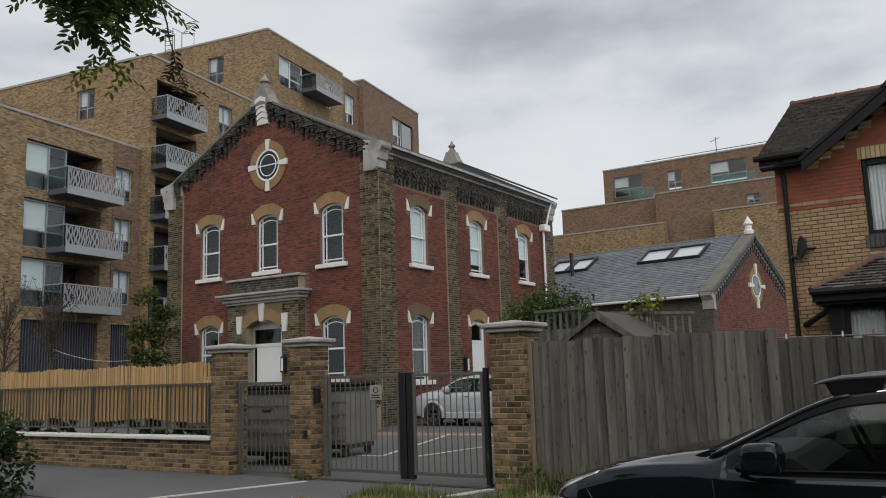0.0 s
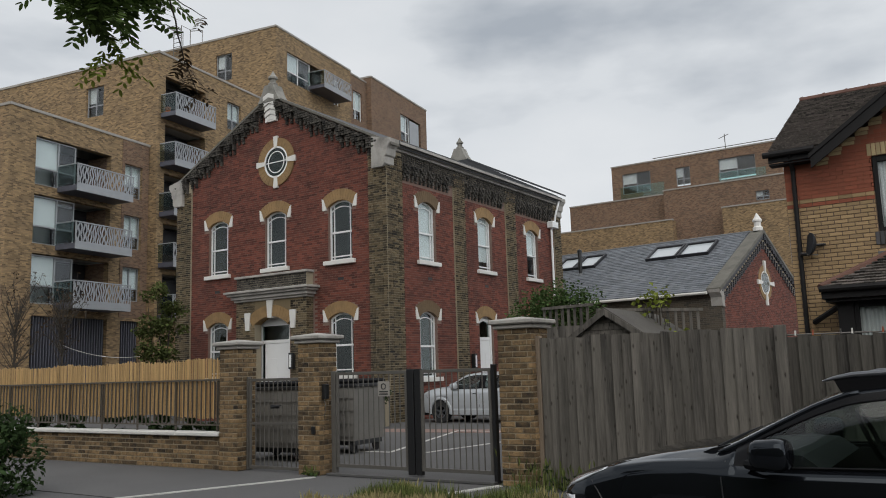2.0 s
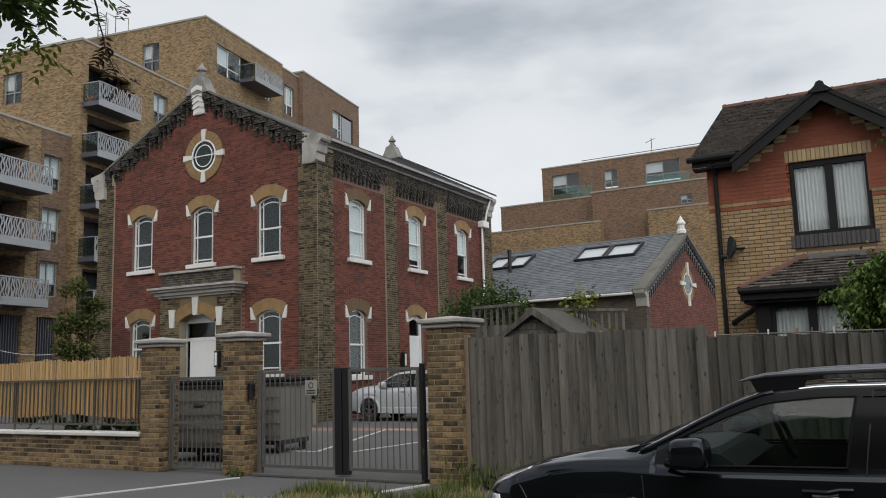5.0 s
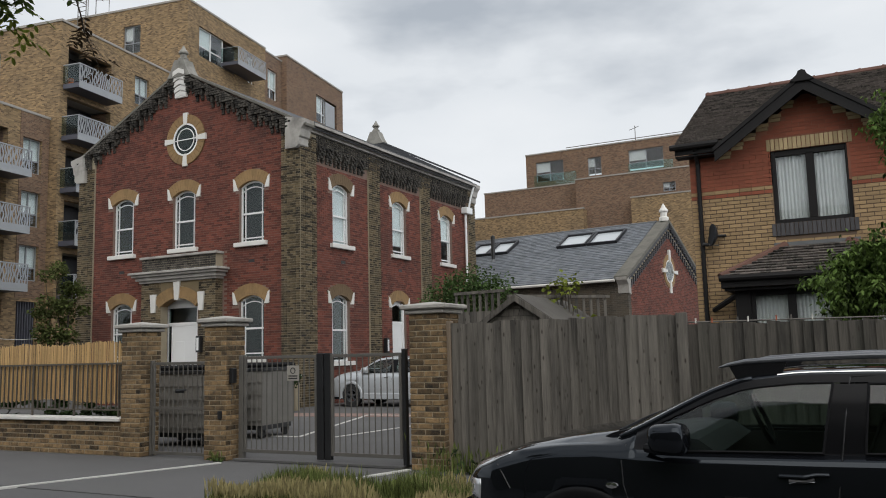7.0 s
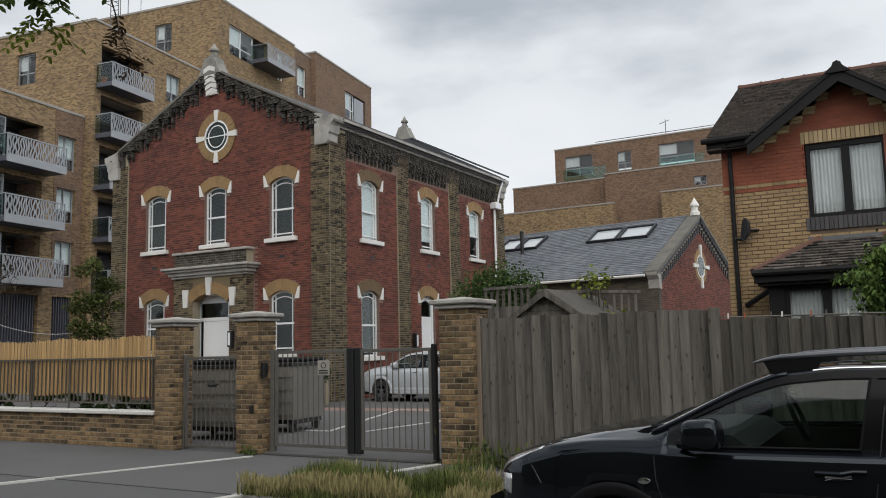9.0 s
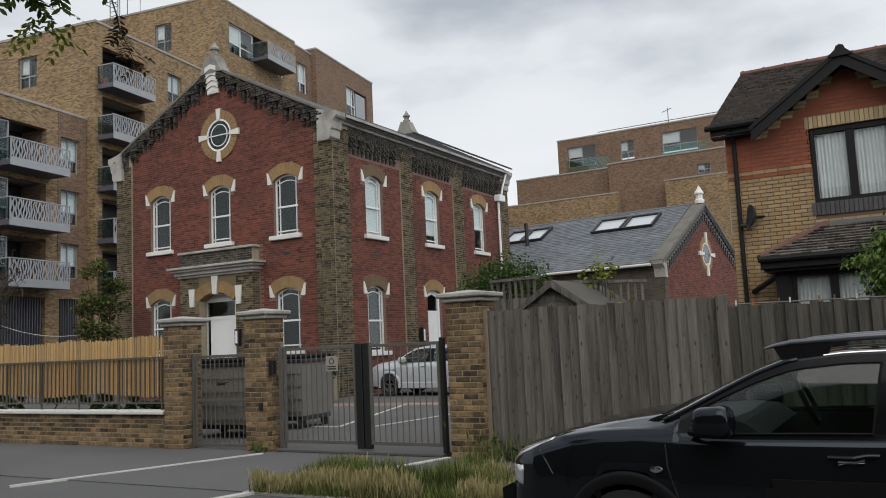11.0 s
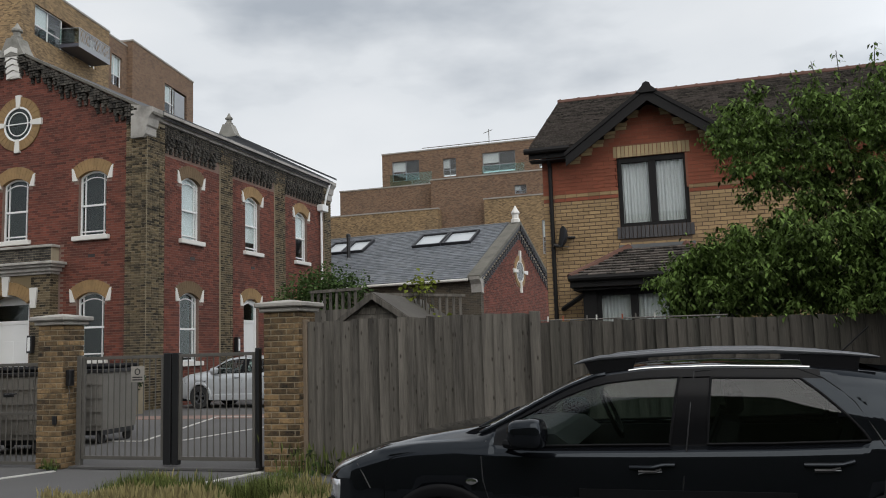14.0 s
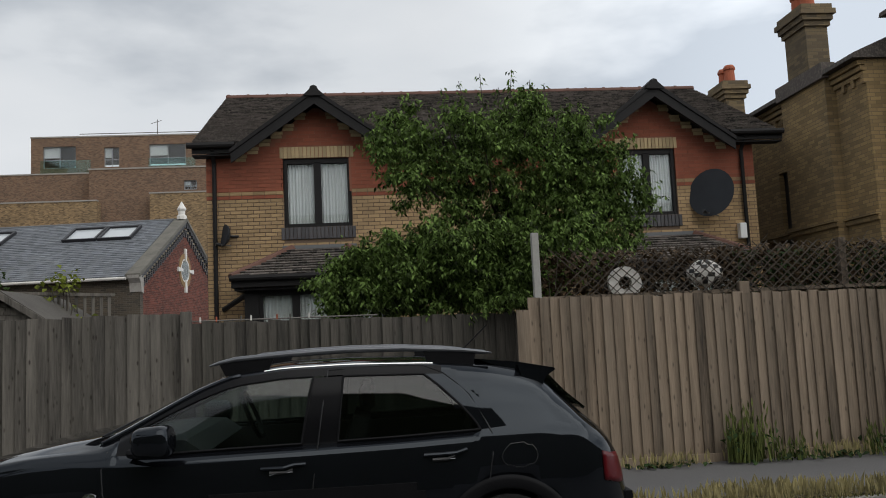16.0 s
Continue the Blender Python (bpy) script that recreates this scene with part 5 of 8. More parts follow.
part("flashing", lathe(((0.22, -0.12), (0.1, 0.08)), 12), M_LEAD, fl)
an_oc = thing("oculus_window", "slender round window with pale cross keystones", "window", annexe.matrix_world @ pose(0.0, 0, 4.95, 0, 0, 90), kind="structure")
part("ring", ring_mesh(0.54, 0.78, -0.03, 0.02, 28), M_OCHRE, an_oc)
part("frame", ring_mesh(0.49, 0.54, -0.035, 0.02, 28), M_UPVC, an_oc)
part("pane", lathe(((0.44, 0), (0.44, 0.006)), 24), M_DARKGLASS, an_oc).matrix_basis = pose(0, -0.02, 0, 90, 0, 0)
for i in range(4):
    ln = 1.0
    part("keystone", prism(((-0.055, 0.42), (0.055, 0.42), (0.10, ln), (-0.10, ln)), -0.09, 0.02), M_WHITE, an_oc).matrix_basis = pose(0, 0, 0, 0, 90 * i, 0)

# ---- blocks of flats ----
FL = pose(-39.57, 21.44, 0, 0, 0, 9)


def flat_walls(f, x0, x1, y0, y1, h, material, holes_x=(), holes_y=(), z0=0.0):
    """Walls of one block: face +x at x1 with holes, face -y at y0 with holes, the rest plain; roof slab and coping."""
    part("east_wall", wall_mesh("y", x1 - 0.35, x1, y0, y1, z0, h, holes_x), material, f)
    part("south_wall", wall_mesh("x", y0, y0 + 0.35, x0, x1 - 0.35, z0, h, holes_y), material, f)
    part("rear_wall", box(x0, x1 - 0.35, y1 - 0.35, y1, z0, h), material, f)
    part("west_wall", box(x0, x0 + 0.35, y0 + 0.35, y1 - 0.35, z0, h), material, f)
    part("roof", box(x0 + 0.35, x1 - 0.35, y0 + 0.35, y1 - 0.35, h - 0.6, h - 0.4), M_CONC, f)
    part("core", box(x0 + 0.4, x1 - 2.2, y0 + 2.2, y1 - 0.4, z0, h - 0.6), M_ROOM, f)
    bm = box(x1 - 0.42, x1 + 0.05, y0 - 0.05, y1 + 0.05, h, h + 0.14)
    add_box(bm, x0 - 0.05, x1 - 0.42, y0 - 0.05, y0 + 0.42, h, h + 0.14)
    part("coping", bm, M_CONC, f, "pale grey parapet coping")


def flat_window(f, axis, at, u0, u1, z0, z1, split=0.5, material=None, rail=True):
    w = part("window", box(*((u0, u1, at + 0.20, at + 0.206, z0, z1) if axis == "x" else (at - 0.206, at - 0.20, u0, u1, z0, z1))), M_CLEAR, f)
    w.visible_shadow = False
    bm = bmesh.new()
    t = 0.07
    us = u0 + (u1 - u0) * split
    spans = [(u0, u0 + t, z0, z1), (u1 - t, u1, z0, z1), (us - t / 2, us + t / 2, z0 + t, z1 - t), (u0 + t, u1 - t, z0, z0 + t), (u0 + t, u1 - t, z1 - t, z1)]
    if rail:
        zz = z0 + (z1 - z0) * 0.36
        spans.append((u0 + t, us - t / 2, zz, zz + t))
        spans.append((us + t / 2, u1 - t, zz, zz + t))
    for a, b, c, d in spans:
        if axis == "x":
            add_box(bm, a, b, at + 0.16, at + 0.24, c, d)
        else:
            add_box(bm, at - 0.24, at - 0.16, a, b, c, d)
    part("frame", bm, material or M_ALU, w)
    # Pale blinds added behind the panes for the sky they mirror.
    if axis == "y":
        part("blind", box(at - 0.30, at - 0.29, u0, u1 if u1 - u0 < 2 else us, z0 + (z1 - z0) * 0.38, z1), M_SKY_BLIND, w)
    else:
        part("blind", box(u0, us, at + 0.29, at + 0.30, z0 + (z1 - z0) * 0.5, z1), M_LACE, w)


def balcony(f, x, y0, y1, z, depth=1.45, rail=1.15):
    """A slab with a patterned metal front of wavy upright bars."""
    # Slab colour darker than its fascia, so the underside comes out dark.
    b = part("balcony", box(x, x + depth, y0, y1, z - 0.28, z, 0.01), M_SLAT, f, "grey metal balcony with wavy patterned front")
    part("fascia", box(x + depth, x + depth + 0.03, y0, y1, z - 0.30, z + 0.12), M_ALU, b)
    me_bm = bmesh.new()
    k = int((y1 - y0) / 0.16)
    rnd = random.Random(int(z * 10))
    for i in range(k):
        y = y0 + 0.08 + (y1 - y0 - 0.1) * i / k
        ph = rnd.uniform(0, 6)
        pts = [(y + 0.045 * math.sin(ph + j * 1.2), z + 0.12 + (rail - 0.2) * j / 8) for j in range(9)]
        for (a, c), (a2, c2) in zip(pts, pts[1:]):
            vs = [me_bm.verts.new((x + depth + 0.01, p, q)) for p, q in ((a - 0.042, c), (a + 0.042, c), (a2 + 0.042, c2), (a2 - 0.042, c2))]
            me_bm.faces.new(vs)
    fr = part("front", me_bm, M_ALU, b)
    fr.modifiers.new("thick", "SOLIDIFY").thickness = 0.02
    bm = box(x + depth - 0.02, x + depth + 0.04, y0, y1, z + rail - 0.06, z + rail)
    for i in range(4):
        y = y0 + (y1 - y0 - 0.05) * i / 3
        add_box(bm, x + depth - 0.01, x + depth + 0.03, y, y + 0.05, z, z + rail - 0.06)
    part("rail_frame", bm, M_ALU, b)
    g = part("side_screen", box(x, x + depth, y0, y0 + 0.015, z + 0.06, z + rail - 0.05), M_GLASS, b)
    part("side_rail", box(x, x + depth, y0 - 0.01, y0 + 0.03, z + rail - 0.05, z + rail), M_ALU, b)


low = thing("apartment_building", "yellow brick block of flats with grey balconies, lower wing", "apartment building", FL)
LV = (5.3, 8.35, 11.4)
hx = [(1.55, 6.5, 5.45 + 3.05 * i, 5.45 + 3.05 * i + 2.55) for i in range(3)] + [(7.5, 8.85, 5.95 + 3.0 * i, 5.95 + 3.0 * i + 1.95) for i in range(3)] + [(1.65, 6.5, 1.2, 4.85), (7.45, 8.95, 1.2, 4.82)]
flat_walls(low, -22, 0, 0, 9.4, 15.3, B_FLATY, hx, [(-20, -18, 5.95 + 3.0 * i, 8 + 3.0 * i) for i in range(3)] + [(-7, -4, 5.95 + 3.0 * i, 8 + 3.0 * i) for i in range(3)])
part("brick_panel", wall_mesh("y", 0.0, 0.03, 7.3, 9.35, 5.0, 15.28, [h for h in hx if h[0] > 7 and h[2] > 5]), B_FLATR, low, "brown brick panel")
for i in range(3):
    z = 5.45 + 3.05 * i
    flat_window(low, "y", 0, 1.55, 4.2, z, z + 2.5, 0.58)
    # Recess back is plain near-black, borrowing the louvre material.
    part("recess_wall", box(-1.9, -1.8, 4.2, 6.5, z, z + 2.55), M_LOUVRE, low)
    part("recess_side", box(-1.8, -0.36, 6.5, 6.6, z, z + 2.55), B_FLATR, low)
    part("slab", box(-1.9, -0.36, 1.55, 6.6, z - 0.35, z - 0.002), M_CONC, low)
    balcony(low, 0.03, 2.9, 6.75, z + 0.05, 1.4)
    flat_window(low, "y", 0, 7.5, 8.85, 5.95 + 3.0 * i, 7.9 + 3.0 * i)
for a, b in ((1.65, 6.5), (7.45, 8.95)):
    lv = part("louvre_screen", box(-0.30, -0.25, a, b, 1.2, 4.83), M_LOUVRE, low, "dark upright louvre screen")
    k = int((b - a) / 0.17)
    for i in range(k):
        y = a + 0.05 + (b - a - 0.1) * i / k
        part("slat", box(-0.25, -0.12, y, y + 0.055, 1.2, 4.83), M_SLAT, lv)
mid = thing("apartment_building", "taller yellow brick block of flats with grey balconies", "apartment building", FL)
MX, MY = 0.6, 9.42
hx = [(10.0, 13.6, 5.15 + 3.05 * i, 5.15 + 3.05 * i + 2.5) for i in range(5)] + [(15.8, 17.2, 5.85 + 3.05 * i, 7.75 + 3.05 * i) for i in range(5)]
hy = [(-5.4, -3.9, 17.95, 19.9), (-12.6, -11.0, 17.95, 19.9)]
flat_walls(mid, -24, MX, MY, 24, 21.15, B_FLATY, hx, hy)
for i in range(5):
    z = 5.15 + 3.05 * i
    # Back of each recess in the same near-black as the louvres.
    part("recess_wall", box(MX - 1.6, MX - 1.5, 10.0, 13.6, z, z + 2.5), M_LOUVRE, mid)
    part("recess_side", box(MX - 1.5, MX - 0.36, 13.6, 13.7, z, z + 2.5), B_FLATR, mid)
    part("slab", box(MX - 1.6, MX - 0.36, 9.9, 13.7, z - 0.45, z - 0.002), M_CONC, mid)
    balcony(mid, MX + 0.03, 9.6, 13.2, z + 0.05, 1.15)
    flat_window(mid, "y", MX, 15.8, 17.2, 5.85 + 3.05 * i, 7.75 + 3.05 * i)
for a, b, c, d in hy:
    flat_window(mid, "x", MY, a, b, c, d)
high = thing("apartment_building", "tallest block of flats in yellow and brown brick", "apartment building", FL)
hx = [(23.0, 28.2, 23.75, 26.05), (29.6, 30.6, 23.75, 26.0), (33.3, 34.9, 23.6, 26.2), (41.4, 45.8, 23.6, 26.2)]
flat_walls(high, -20, 0.4, 21.56, 32.4, 27.5, B_FLATY, hx[:2], [(-5.25, -3.7, 24.1, 26.25)])
flat_walls(high, -15, 0.1, 32.4, 35.7, 27.5, B_FLATR, hx[2:3])
flat_walls(high, -15, 0.6, 35.7, 47.2, 28.0, B_FLATR, hx[3:])
flat_window(high, "y", 0.4, 23.0, 26.3, 23.75, 26.05, 0.5, M_UPVC)
# Near-black recess back, no louvre here.
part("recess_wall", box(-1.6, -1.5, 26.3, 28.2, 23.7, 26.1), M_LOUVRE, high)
balcony(high, 0.43, 25.8, 29.9, 24.1, 1.5)
flat_window(high, "y", 0.4, 29.6, 30.6, 23.75, 26.0, 0.5, M_UPVC)
flat_window(high, "y", 0.1, 33.3, 34.9, 23.6, 26.2, 0.4, M_UPVC)
flat_window(high, "y", 0.6, 41.4, 43.4, 23.6, 26.2, 0.7, M_UPVC)
part("screen", box(0.5, 0.56, 43.4, 45.4, 23.3, 26.0), M_ALU, high)
flat_window(high, "x", 21.56, -5.25, -3.7, 24.1, 26.25)
lad = thing("roof_ladder", "galvanised caged ladder on the flats' parapet", "ladder", FL @ pose(-8.9, 20.9, 25.8))
for x in (0, 0.75):
    part("stile", tube(((x, 0, 0), (x, 0, 3.3), (x + 0.02, 1.0, 3.3), (x + 0.02, 1.0, 1.6)), 0.035, 6), M_GREYM, lad)
for i in range(9):
    part("rung", tube(((0, 0, 0.2 + 0.35 * i), (0.75, 0, 0.2 + 0.35 * i)), 0.025, 6), M_GREYM, lad)
for z in (2.4, 3.0):
    part("hoop", tube(((0, 0, z), (-0.05, -0.7, z), (0.8, -0.7, z), (0.75, 0, z)), 0.03, 6), M_GREYM, lad)
part("guard_rail", tube(((0.75, 1, 3.2), (2.0, 1.0, 3.0), (2.0, 1.0, 1.6)), 0.035, 6), M_GREYM, lad)

# far block beyond the annexe
far = thing("apartment_building", "stepped brown brick block of flats with roof terraces", "apartment building", pose(0, 80, 0))


def plain_block(f, x0, x1, y0, y1, h, material, holes=()):
    k = (80 + y0) / 80
    x0, x1, h = k * x0, k * x1, 1.55 + k * (h - 1.55) + 0.05
    holes = [(k * a, k * b, 1.55 + k * (c - 1.55), 1.55 + k * (d - 1.55)) for a, b, c, d in holes]
    part("wall", wall_mesh("x", y0, y0 + 0.4, x0, x1, 0, h, holes), material, f)
    part("side_wall", box(x0, x0 + 0.4, y0 + 0.4, y1, 0, h), material, f)
    part("side_wall", box(x1 - 0.4, x1, y0 + 0.4, y1, 0, h), material, f)
    part("roof", box(x0 + 0.4, x1 - 0.4, y0 + 0.4, y1, h - 0.5, h - 0.3), M_CONC, f)
    part("coping", box(x0 - 0.06, x1 + 0.06, y0 - 0.06, y0 + 0.46, h, h + 0.13), M_CONC, f)
    for q in holes:
        flat_window(f, "x", y0, *q)


fh = [(-30.2, -27.2, 18.8, 20.9), (-24.6, -23.2, 18.8, 20.7), (-20.4, -17.0, 18.8, 20.9), (-14.6, -12.6, 18.8, 20.9)]
plain_block(far, -31.3, -8, 3, 14, 21.7, B_FLATR, fh)
plain_block(far, -36.2, -25.6, 1.5, 12, 18.15, B_FLATR)
fh2 = [(-17.2, -16.0, 16.4, 17.3), (-14.2, -11, 16.8, 17.9)]
plain_block(far, -26.0, -8, 0.2, 12, 18.5, B_FLATR, [fh2[0]])
plain_block(far, -42, -25.3, -1.0, 1.4, 15.5, B_FLATY)
plain_block(far, -20.4, -8, -1.2, 0.1, 16.05, B_FLATY, [(-14.6, -11.5, 10.2, 13.6)])
for a, b in ((-31.2, -26.5), (-21.0, -16.5)):
    part("glass_balustrade", box(a, b, 2.0, 2.03, 18.5, 20.0), glass_mat("balustrade_glass", (0.75, 0.9, 0.88)), far)
part("guard_rail", tube(((-28, 3.5, 22.95), (-14, 3.5, 22.95)), 0.04, 6), M_GREYM, far)
part("aerial", tube(((-20.6, 4, 22.0), (-20.6, 4, 24.4)), 0.04, 6), M_GREYM, far)
part("aerial_bar", tube(((-21.2, 4, 24.0), (-20.2, 4, 24.3)), 0.03, 6), M_GREYM, far)

# ---- tall Victorian villa beside the house ----
VX = 9.8
villa = thing("villa", "tall Victorian yellow brick villa with chimney stacks", "house", pose(0, 0, 0))
part("side_wall", wall_mesh("y", VX, VX + 0.35, 14.9, 27, 0, 6.45, [(18.1, 18.55, 3.2, 4.9)]), B_VICT, villa)
part("blind_window", box(VX + 0.12, VX + 0.3, 18.1, 18.55, 3.2, 4.9), M_LOUVRE, villa)
part("window_ledge", box(VX - 0.06, VX + 0.1, 18.05, 18.6, 3.1, 3.2), M_STONE, villa)
part("front_wall", box(VX + 0.35, VX + 9, 14.9, 15.25, 0, 6.45), B_VICT, villa)
part("rear_wall", box(VX + 0.35, VX + 9, 26.65, 27, 0, 6.45), B_VICT, villa)
part("front_wing", box(VX + 0.75, VX + 9, 13.6, 14.9, 0, 7.3), B_VICT, villa)
part("chimney_breast", box(VX - 0.22, VX, 15.95, 17.75, 0, 6.40), B_VICT, villa)
for z in (3.32, 3.42):
    part("string_course", box(VX - 0.06 - (z - 3.32) * 0.4, VX, 14.85, 15.95, z, z + 0.085), B_VICT, villa)
    part("string_course", box(VX - 0.28 - (z - 3.32) * 0.4, VX - 0.22, 15.9, 17.8, z, z + 0.085), B_VICT, villa)
    part("string_course", box(VX - 0.06 - (z - 3.32) * 0.4, VX, 17.75, 27, z, z + 0.085), B_VICT, villa)
cells = []
for a, b in ((14.9, 15.95), (17.75, 27)):
    for k in range(3):
        cells.append(corners(VX - 0.05 - 0.05 * k, VX, a, b, 6.12 + 0.11 * k, 6.21 + 0.11 * k))
    u = a
    while u < b - 0.1:
        cells.append(corners(VX - 0.05, VX, u, u + 0.11, 5.98, 6.12))
        u += 0.33
part("eaves_corbel", box_soup(cells), B_VICT, villa)["kind"] = "stuff"
part("eaves_roof", prism(((VX - 0.30, 6.45), (VX - 0.27, 6.55), (VX + 4.6, 8.6), (VX + 9.3, 6.5), (VX + 9.3, 6.45)), 14.8, 27.1), M_TILE, villa)
part("chimney_cap", box(VX - 0.30, VX, 15.88, 17.82, 6.40, 6.72), M_TILE, villa)
part("wing_roof", prism(((VX + 0.45, 7.3), (VX + 0.48, 7.4), (VX + 5, 9.4), (VX + 9.3, 7.3)), 13.4, 15.0), M_TILE, villa)


def stack(y0, y1, x0, x1, z0, z1, pots):
    part("chimney", box(x0, x1, y0, y1, z0, z1 - 0.5), B_STACK, villa)
    for k in range(4):
        e = (0.05, 0.10, 0.15, 0.10)[k]
        part("chimney_course", box(x0 - e, x1 + e, y0 - e, y1 + e, z1 - 0.5 + 0.12 * k, z1 - 0.385 + 0.12 * k), B_STACK, villa)
    for i in range(pots):
        y = y0 + (y1 - y0) * (i + 0.6) / (pots + 0.2)
        part("chimney_pot", lathe(((0.15, 0), (0.13, 0.35), (0.16, 0.38), (0.16, 0.44), (0.12, 0.50)), 14, ((x0 + x1) / 2, y, z1 - 0.02)), M_TERRA, villa, "terracotta chimney pot")


stack(16.85, 17.75, VX, VX + 0.5, 6.5, 8.35, 2)
stack(21.2, 22.0, VX + 0.1, VX + 0.6, 6.5, 8.0, 2)

# ---- black car parked at the kerb ----
M_PAINT = mat("black_car_paint", (0.0055, 0.006, 0.0075), 0.04, 0.2, 2, 200, 0.0, spec=0.38)
M_PAINT.node_tree.nodes["Principled BSDF"].inputs["Specular Tint"].default_value = (0.80, 0.90, 1.0, 1)
M_SILVER = mat("silver_car_paint", (0.50, 0.52, 0.54), 0.3, 0.05, 2, 200, 0.0, metal=0.35, coat=0.5)
M_PLASTIC = mat("black_plastic", (0.007, 0.007, 0.008), 0.6, 0.2, 8, 120, 0.1, spec=0.12)
M_TRIM = mat("satin_grey_trim", (0.13, 0.135, 0.145), 0.28, 0.1, 5, 80, 0.02, metal=0.6)
M_CHROME = mat("chrome", (0.6, 0.6, 0.6), 0.12, 0.05, 5, 80, 0.0, metal=1.0)
M_SATIN = mat("satin_black_trim", (0.005, 0.005, 0.006), 0.3, 0.1, 5, 80, 0.0, spec=0.14)
M_TYRE = mat("tyre_rubber", (0.015, 0.015, 0.015), 0.85, 0.2, 8, 90, 0.1)
M_SEAT = mat("car_seat_fabric", (0.014, 0.014, 0.016), 0.9, 0.2, 6, 90, 0.1)
M_CARGLASS = glass_mat("car_glass", (0.52, 0.62, 0.58), gloss=0.05)
M_TINT = glass_mat("tinted_car_glass", (0.22, 0.27, 0.25), gloss=0.055)
M_LIGHTRED = mat("tail_light_red", (0.085, 0.003, 0.006), 0.28, 0.1, 5, 60, 0.02, spec=0.35)
M_LAMPCLEAR = mat("headlight_clear", (0.62, 0.63, 0.65), 0.1, 0.1, 12, 60, 0.05, metal=0.6, coat=1.0)


def curve_at(xs, pairs, w=0.05):
    """Heights or widths along the car through the given pairs, gently rounded."""
    px, py = zip(*pairs)
    y = np.interp(xs, px, py)
    out = sum(np.interp(xs + d, px, py) for d in np.linspace(-w, w, 7)) / 7
    out[0], out[-1] = y[0], y[-1]
    return out


CAR_X0, CAR_X1 = -0.16, 4.26


def car(m, paint, glass, rear_glass, label, rails=True):
    """Nose towards -x; y = 0 is the middle; the tyres stand at z = -0.08."""
    c = thing("car", label, "car", m)
    xs = np.unique(np.round(np.concatenate([np.linspace(CAR_X0, 0.5, 22), np.linspace(0.5, 3.6, 94), np.linspace(3.6, CAR_X1, 26)]), 4))
    belt = curve_at(xs, ((-0.16, 0.60), (-0.05, 0.745), (0.1, 0.808), (0.33, 0.888), (0.6, 0.930), (0.85, 0.946), (1.1, 0.93), (1.4, 0.922), (2.2, 0.93), (2.8, 0.94), (3.3, 0.958), (3.6, 0.985), (3.82, 0.995), (3.95, 0.955), (4.05, 0.89), (4.14, 0.80), (4.21, 0.66), (4.26, 0.44)))
    edge = curve_at(xs, ((-0.16, 0.63), (-0.05, 0.775), (0.1, 0.83), (0.33, 0.906), (0.51, 0.936), (0.69, 0.953), (0.86, 0.962), (1.04, 0.985), (1.2, 1.06), (1.4, 1.165), (1.6, 1.265), (1.8, 1.340), (2.1, 1.374), (2.5, 1.378), (3.0, 1.362), (3.37, 1.330), (3.58, 1.288), (3.70, 1.235), (3.82, 1.115), (3.95, 0.985), (4.05, 0.915), (4.14, 0.825), (4.21, 0.69), (4.26, 0.46)))
    top = curve_at(xs, ((-0.16, 0.65), (-0.05, 0.80), (0.1, 0.855), (0.3, 0.915), (0.5, 0.957), (0.7, 0.99), (0.9, 1.018), (1.04, 1.045), (1.2, 1.128), (1.4, 1.228), (1.6, 1.318), (1.8, 1.388), (2.1, 1.418), (2.5, 1.424), (3.0, 1.405), (3.4, 1.365), (3.62, 1.325), (3.74, 1.24), (3.86, 1.13), (3.98, 1.03), (4.08, 0.94), (4.16, 0.835), (4.22, 0.69), (4.26, 0.47)))
    wm = curve_at(xs, ((-0.16, 0.50), (-0.10, 0.66), (0.0, 0.765), (0.15, 0.845), (0.4, 0.90), (0.8, 0.915), (3.3, 0.915), (3.7, 0.905), (3.95, 0.865), (4.1, 0.80), (4.2, 0.70), (4.26, 0.55)), 0.04)
    wb = wm - np.interp(xs, (-0.16, 0.2, 0.8, 1.4, 3.3, 3.8, 4.26), (0.03, 0.06, 0.07, 0.055, 0.055, 0.08, 0.05))
    wr = curve_at(xs, ((-0.16, 0.42), (0.0, 0.66), (0.15, 0.72), (0.5, 0.735), (0.86, 0.745), (1.2, 0.745), (1.8, 0.725), (2.5, 0.725), (3.2, 0.705), (3.6, 0.675), (3.8, 0.70), (3.95, 0.73), (4.1, 0.70), (4.2, 0.62), (4.26, 0.48)), 0.06)

    def section(i):
        b, e, t, hb, hr, hm = belt[i], edge[i], top[i], wb[i], wr[i], wm[i]
        d = max(e - b, 0.004)
        g = min(1.0, d / 0.25)
        lo = min(1.0, b / 0.9)
        return ((hm - 0.09, 0.16 * lo), (hm - 0.03, 0.24 * lo), (hm - 0.005, 0.38 * lo), (hm, 0.52 * lo), (hm - 0.004, 0.66 * lo), (hm - 0.015, 0.76 * lo), (hb + 0.036, b - 0.062), (hb, b),
                (hb + (hr - hb) * 0.30 + 0.012 * g, b + d * 0.36), (hb + (hr - hb) * 0.62 + 0.016 * g, b + d * 0.70), (hr, e), (hr - 0.045, e + 0.40 * (t - e)), (hr * 0.66, t - 0.22 * (t - e) * 0.6), (hr * 0.33, t - 0.02 * (t - e)), (0.0, t))

    secs = [section(i) for i in range(len(xs))]
    R = len(secs[0])
    mid_x = lambda i: (xs[i] + xs[i + 1]) / 2
    WX = (0.80, 3.42)

    def left_out(i, r):
        x, zc = mid_x(i), (secs[i][r][1] + secs[i][r + 1][1]) / 2
        if r in (7, 8, 9) and 1.14 < x < (3.27, 3.14, 3.02)[r - 7]:
            return True
